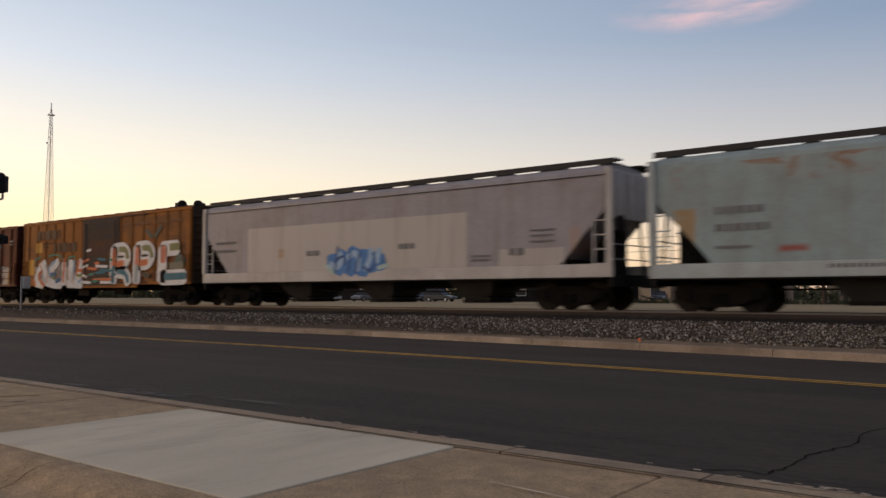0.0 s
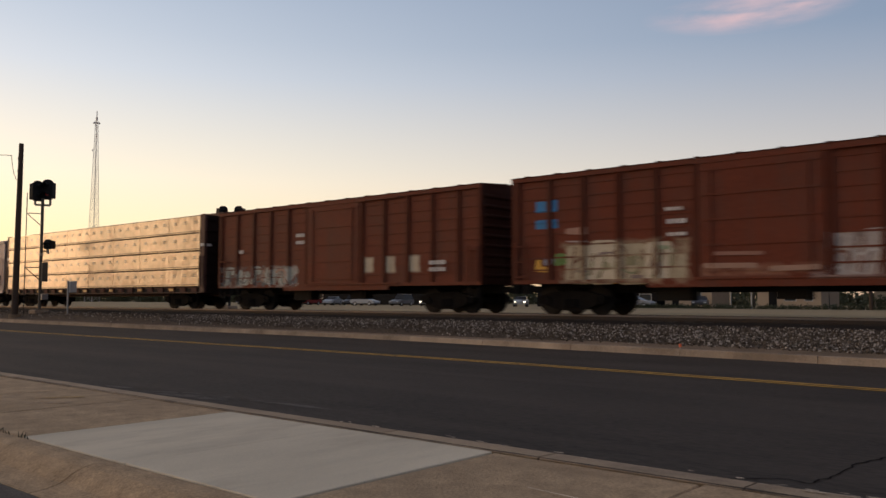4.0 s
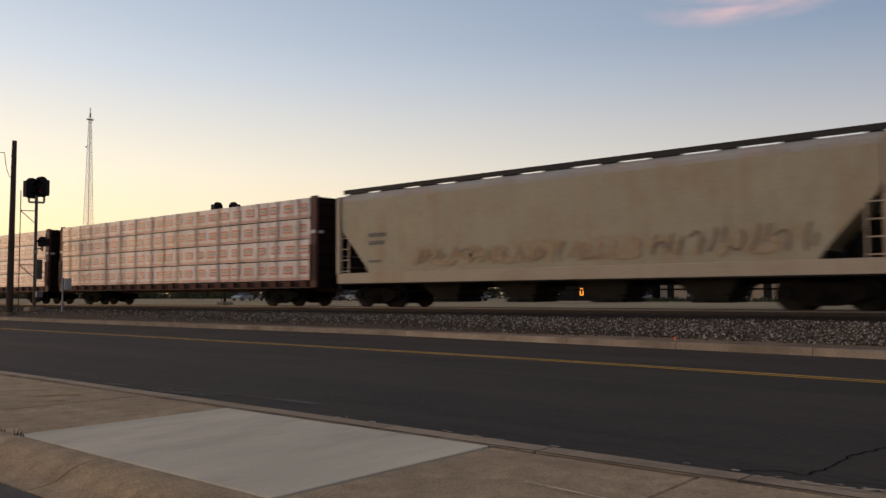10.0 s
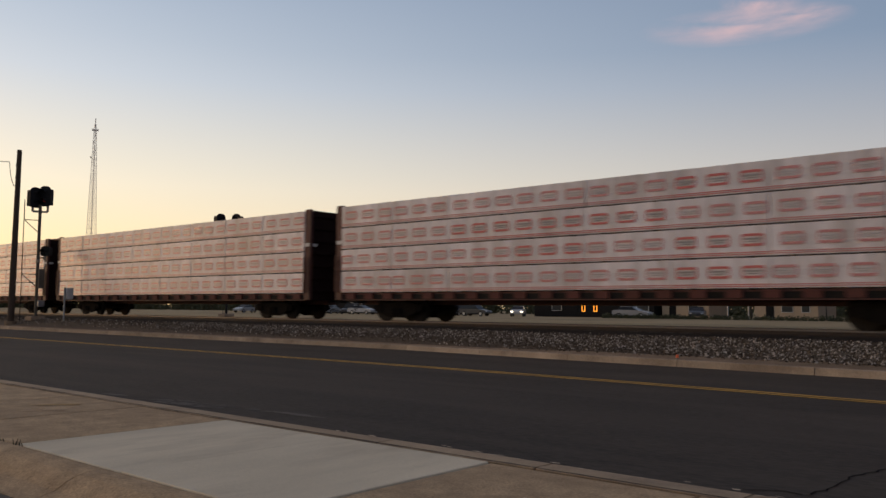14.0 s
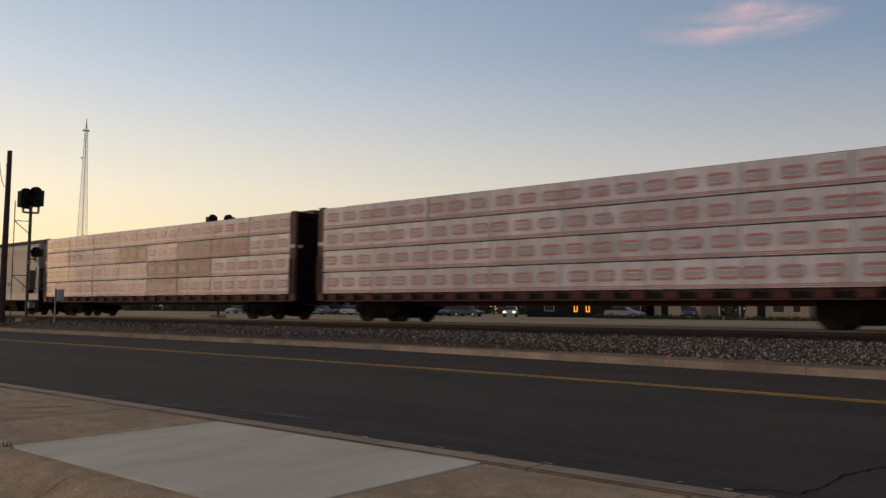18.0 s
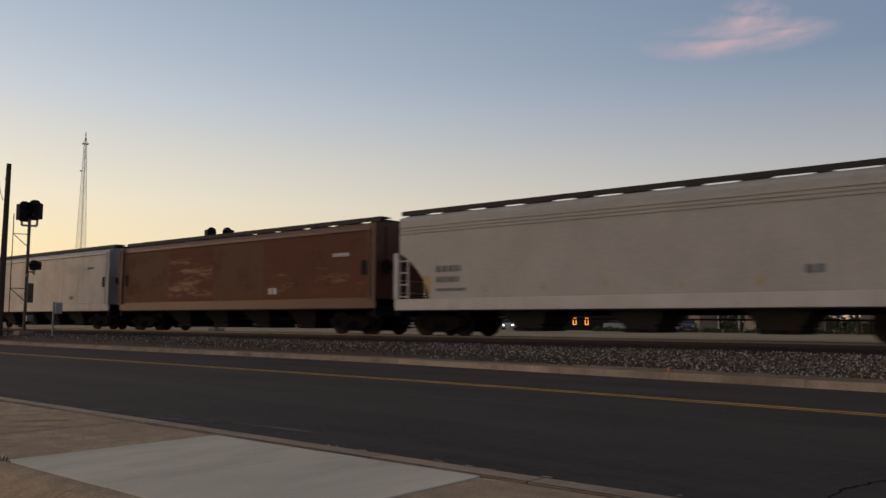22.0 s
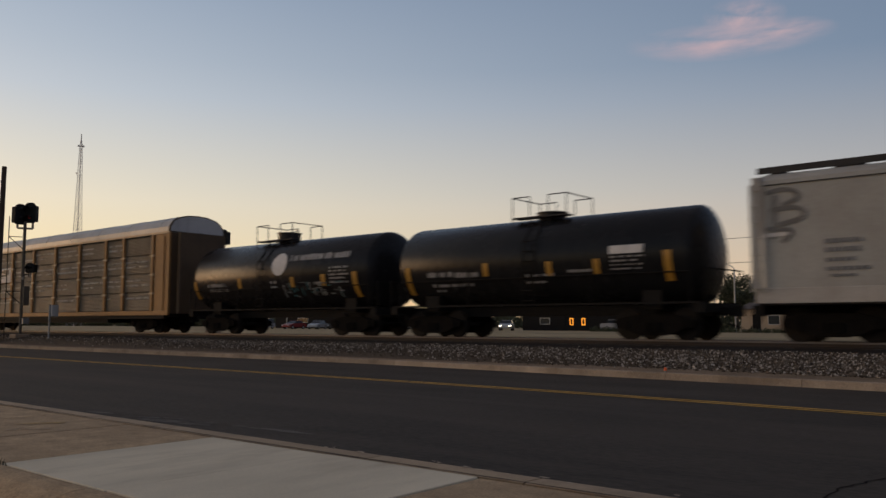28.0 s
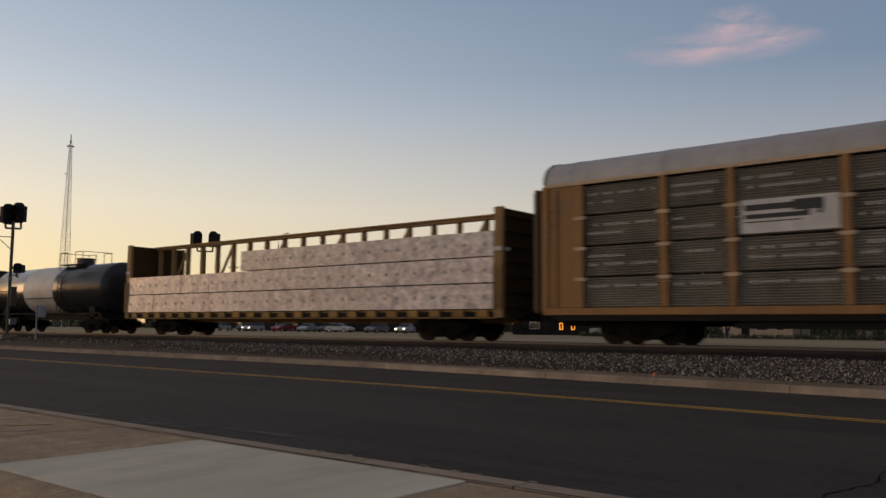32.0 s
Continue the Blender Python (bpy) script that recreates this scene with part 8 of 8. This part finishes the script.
M_LEAF = mat("dusk_foliage", (0.055, 0.062, 0.028), 0.8, var=0.35, scale=0.8, fine=4, stain=(0.10, 0.075, 0.03), stain_amt=0.5, stain_scale=0.5)
M_BARK = mat("tree_bark", (0.06, 0.048, 0.04), 0.9, var=0.3, scale=3, fine=20, bump=0.6)


def leaf_cloud(bm, centre, rad, n, size, rnd):
    for _ in range(n):
        u = Vector((rnd.gauss(0, 1), rnd.gauss(0, 1), rnd.gauss(0, 0.8))).normalized() * rad * rnd.random() ** 0.45
        p = Vector(centre) + u
        d1 = Vector((rnd.uniform(-1, 1), rnd.uniform(-1, 1), rnd.uniform(-1, 1))).normalized() * size * rnd.uniform(0.6, 1.3)
        d2 = d1.orthogonal().normalized() * size * rnd.uniform(0.3, 0.6)
        bm.faces.new([bm.verts.new(p - d1), bm.verts.new(p + d2), bm.verts.new(p + d1), bm.verts.new(p - d2)])


def tree(x, y, h, spread, label, seed, conifer=False):
    rnd = random.Random(seed)
    ob = tagged(new("tree"), label, "tree")
    ob.matrix_basis = pose(x, y, 0.30)
    bm = bmesh.new()
    cyl(bm, (0, 0, -0.1), (rnd.uniform(-0.2, 0.2), 0, h * 0.45), 0.022 * h, 0.014 * h, seg=8)
    tips = []
    if conifer:
        cyl(bm, (0, 0, h * 0.4), (0, 0, h), 0.014 * h, 0.01, seg=6)
        for k in range(26):
            z = h * (0.12 + 0.86 * k / 26)
            r = spread * (1 - z / h) + 0.15
            a = rnd.random() * 6.28
            tips.append(((r * 0.55 * math.cos(a), r * 0.55 * math.sin(a), z), r * 0.6))
    else:
        for k in range(9):
            a = k * 0.7 + rnd.random()
            r = spread * rnd.uniform(0.4, 0.95)
            z = h * rnd.uniform(0.55, 0.93)
            e = Vector((r * math.cos(a), r * math.sin(a), z))
            s = Vector((0, 0, h * rnd.uniform(0.28, 0.45)))
            cyl(bm, s, e, 0.010 * h, 0.003 * h, seg=5)
            tips.append((e, spread * 0.42))
            for j in range(3):
                q = s.lerp(e, rnd.uniform(0.5, 0.9)) + Vector((rnd.uniform(-1, 1), rnd.uniform(-1, 1), rnd.uniform(0, 1))) * spread * 0.35
                tips.append((q, spread * 0.28))
    part("trunk", bm, M_BARK, ob)
    bm = bmesh.new()
    for c, r in tips:
        leaf_cloud(bm, c, r, 70 if not conifer else 60, 0.16 + h * 0.008, rnd)
    part("crown", bm, M_LEAF, ob)
    return ob


tree(-19.5, 92, 13.6, 4.6, "broad half-bare tree beyond the tracks", 1)
tree(-9.0, 96, 11.5, 4.2, "leafy dark tree behind the houses", 2)
tree(-27.6, 99, 9.6, 2.3, "ragged dark tree beside the bungalow", 3)
tree(-36.5, 104, 6.4, 2.9, "low bushy tree by the bungalow", 4)
tree(-40.0, 110, 7.0, 3.2, "rounded dusk-dark tree beside the lot", 5)
tree(-72, 125, 6.5, 3.4, "dark tree behind the long shed", 6)
tree(-150, 130, 7.5, 3.8, "dark tree behind the warehouse", 7)
rnd = random.Random(8)
for i in range(5):
    ob = tagged(new("hedge"), "clipped dark green hedge before the bungalow", "hedge", "hedges before the bungalow")
    ob.matrix_basis = pose(-23 + i * 3.0, 102.3, 0.30)
    bm = bmesh.new()
    leaf_cloud(bm, (0, 0, 0.75), 0.85, 260, 0.16, rnd)
    part("foliage", bm, M_LEAF, ob)
    part("stem", rods(((0, 0, 0), (0, 0, 0.7)), r=0.06), M_BARK, ob)

# low clipped hedge along the far edge of the grass, uncountable twigs
bm = bmesh.new()
rnd = random.Random(12)
for i in range(150):
    leaf_cloud(bm, (-50 + i * 0.42 + rnd.uniform(-0.2, 0.2), 88.5 + rnd.uniform(-0.3, 0.3), 0.45 + rnd.uniform(-0.12, 0.10)), 0.42, 90, 0.11, rnd)
tagged(part("low_hedge", bm, M_LEAF), "low dark hedge along the dry grass", "hedge", kind="stuff")

# far tree line along the horizon, uncountable
bm = bmesh.new()
rnd = random.Random(9)
for i in range(420):
    x = -560 + i * 1.55 + rnd.uniform(-1.5, 1.5)
    leaf_cloud(bm, (x, 150 + rnd.uniform(-9, 9), rnd.uniform(0.8, 2.6)), rnd.uniform(1.5, 2.9), 170, 0.45, rnd)
tagged(part("tree_line", bm, M_LEAF), "dark far woods along the horizon", "trees", kind="stuff")


def street_lamp(x, y, h, arm, label):
    ob = tagged(new("street_lamp"), label, "street lamp")
    ob.matrix_basis = pose(x, y, 0.30)
    part("post", rods(((0, 0, 0), (0, 0, h * 0.9), 0.09), seg=8), M_GALV, ob)
    pts = [Vector((arm * (1 - math.cos(a)) , 0, h * 0.9 + h * 0.1 * math.sin(a))) for a in np.linspace(0, 1.5, 8)]
    part("arm", rods(*[(p, q) for p, q in zip(pts, pts[1:])], r=0.05), M_GALV, ob)
    part("lamp_head", soft_box(arm * 0.9, arm * 0.9 + 0.7, -0.14, 0.14, h - 0.08, h + 0.06, 0.03), M_GALV, ob)


street_lamp(-35.3, 90, 8.0, -1.6, "grey street lamp with a curved arm by the trees")
street_lamp(-33.0, 90, 7.7, -2.0, "grey street lamp with a long arm by the trees")
street_lamp(-109.5, 90, 16.6, 2.0, "tall grey street lamp with a curved arm in the lot")
far_pole = tagged(new("utility_pole"), "brown wooden pole carrying wires beyond the tracks", "utility pole")
far_pole.matrix_basis = pose(-20.6, 88, 0.30)
part("shaft", rods(((0, 0, 0), (0, 0, 6.4), 0.17), seg=10), M_POLE, far_pole)
for x in (-70, 30):
    p = tagged(new("utility_pole"), "tall wooden power pole behind the lot", "utility pole")
    p.matrix_basis = pose(x - 60 if x < 0 else x, 96, 0.30)
    part("shaft", rods(((0, 0, 0), (0, 0, 13.0), 0.18), seg=10), M_POLE, p)
    part("crossarm", boxes((-0.06, 0.06, -1.2, 1.2, 12.0, 12.15)), M_POLE, p)
for z in (12.2, 9.3, 7.6):
    wire("wire", (-130, 96, z + 0.3), (30, 96, z + 0.3), 1.2, 0.03, M_SIGNAL, n=30, label="sagging overhead wire behind the lot")


def motions():
    """The train rolls to the right at a steady pace; the wheels turn while their car is near."""
    for car, x in moving:
        walk(car, [(0, pose(x, TRACK_Y, RAIL_Z)), (32, pose(x + V * 32, TRACK_Y, RAIL_Z))])
    turn = math.degrees(V / 0.457) / FPS
    for w, dx, x in spinning:
        first = max(0, round((-60 - x) / V * FPS))
        last = min(32 * FPS, round((-3 - x) / V * FPS))
        rows = [(0, pose(dx, 0, 0.457))] if first > 0 else []
        for k in range(first, last + 1):
            rows.append((k / FPS, pose(dx, 0, 0.457, 0, (k - first) * turn, 0)))
        if last < 32 * FPS:
            rows.append((32, pose(dx, 0, 0.457, 0, (last - first) * turn if last >= first else 0, 0)))
        walk(w, rows)


motions()
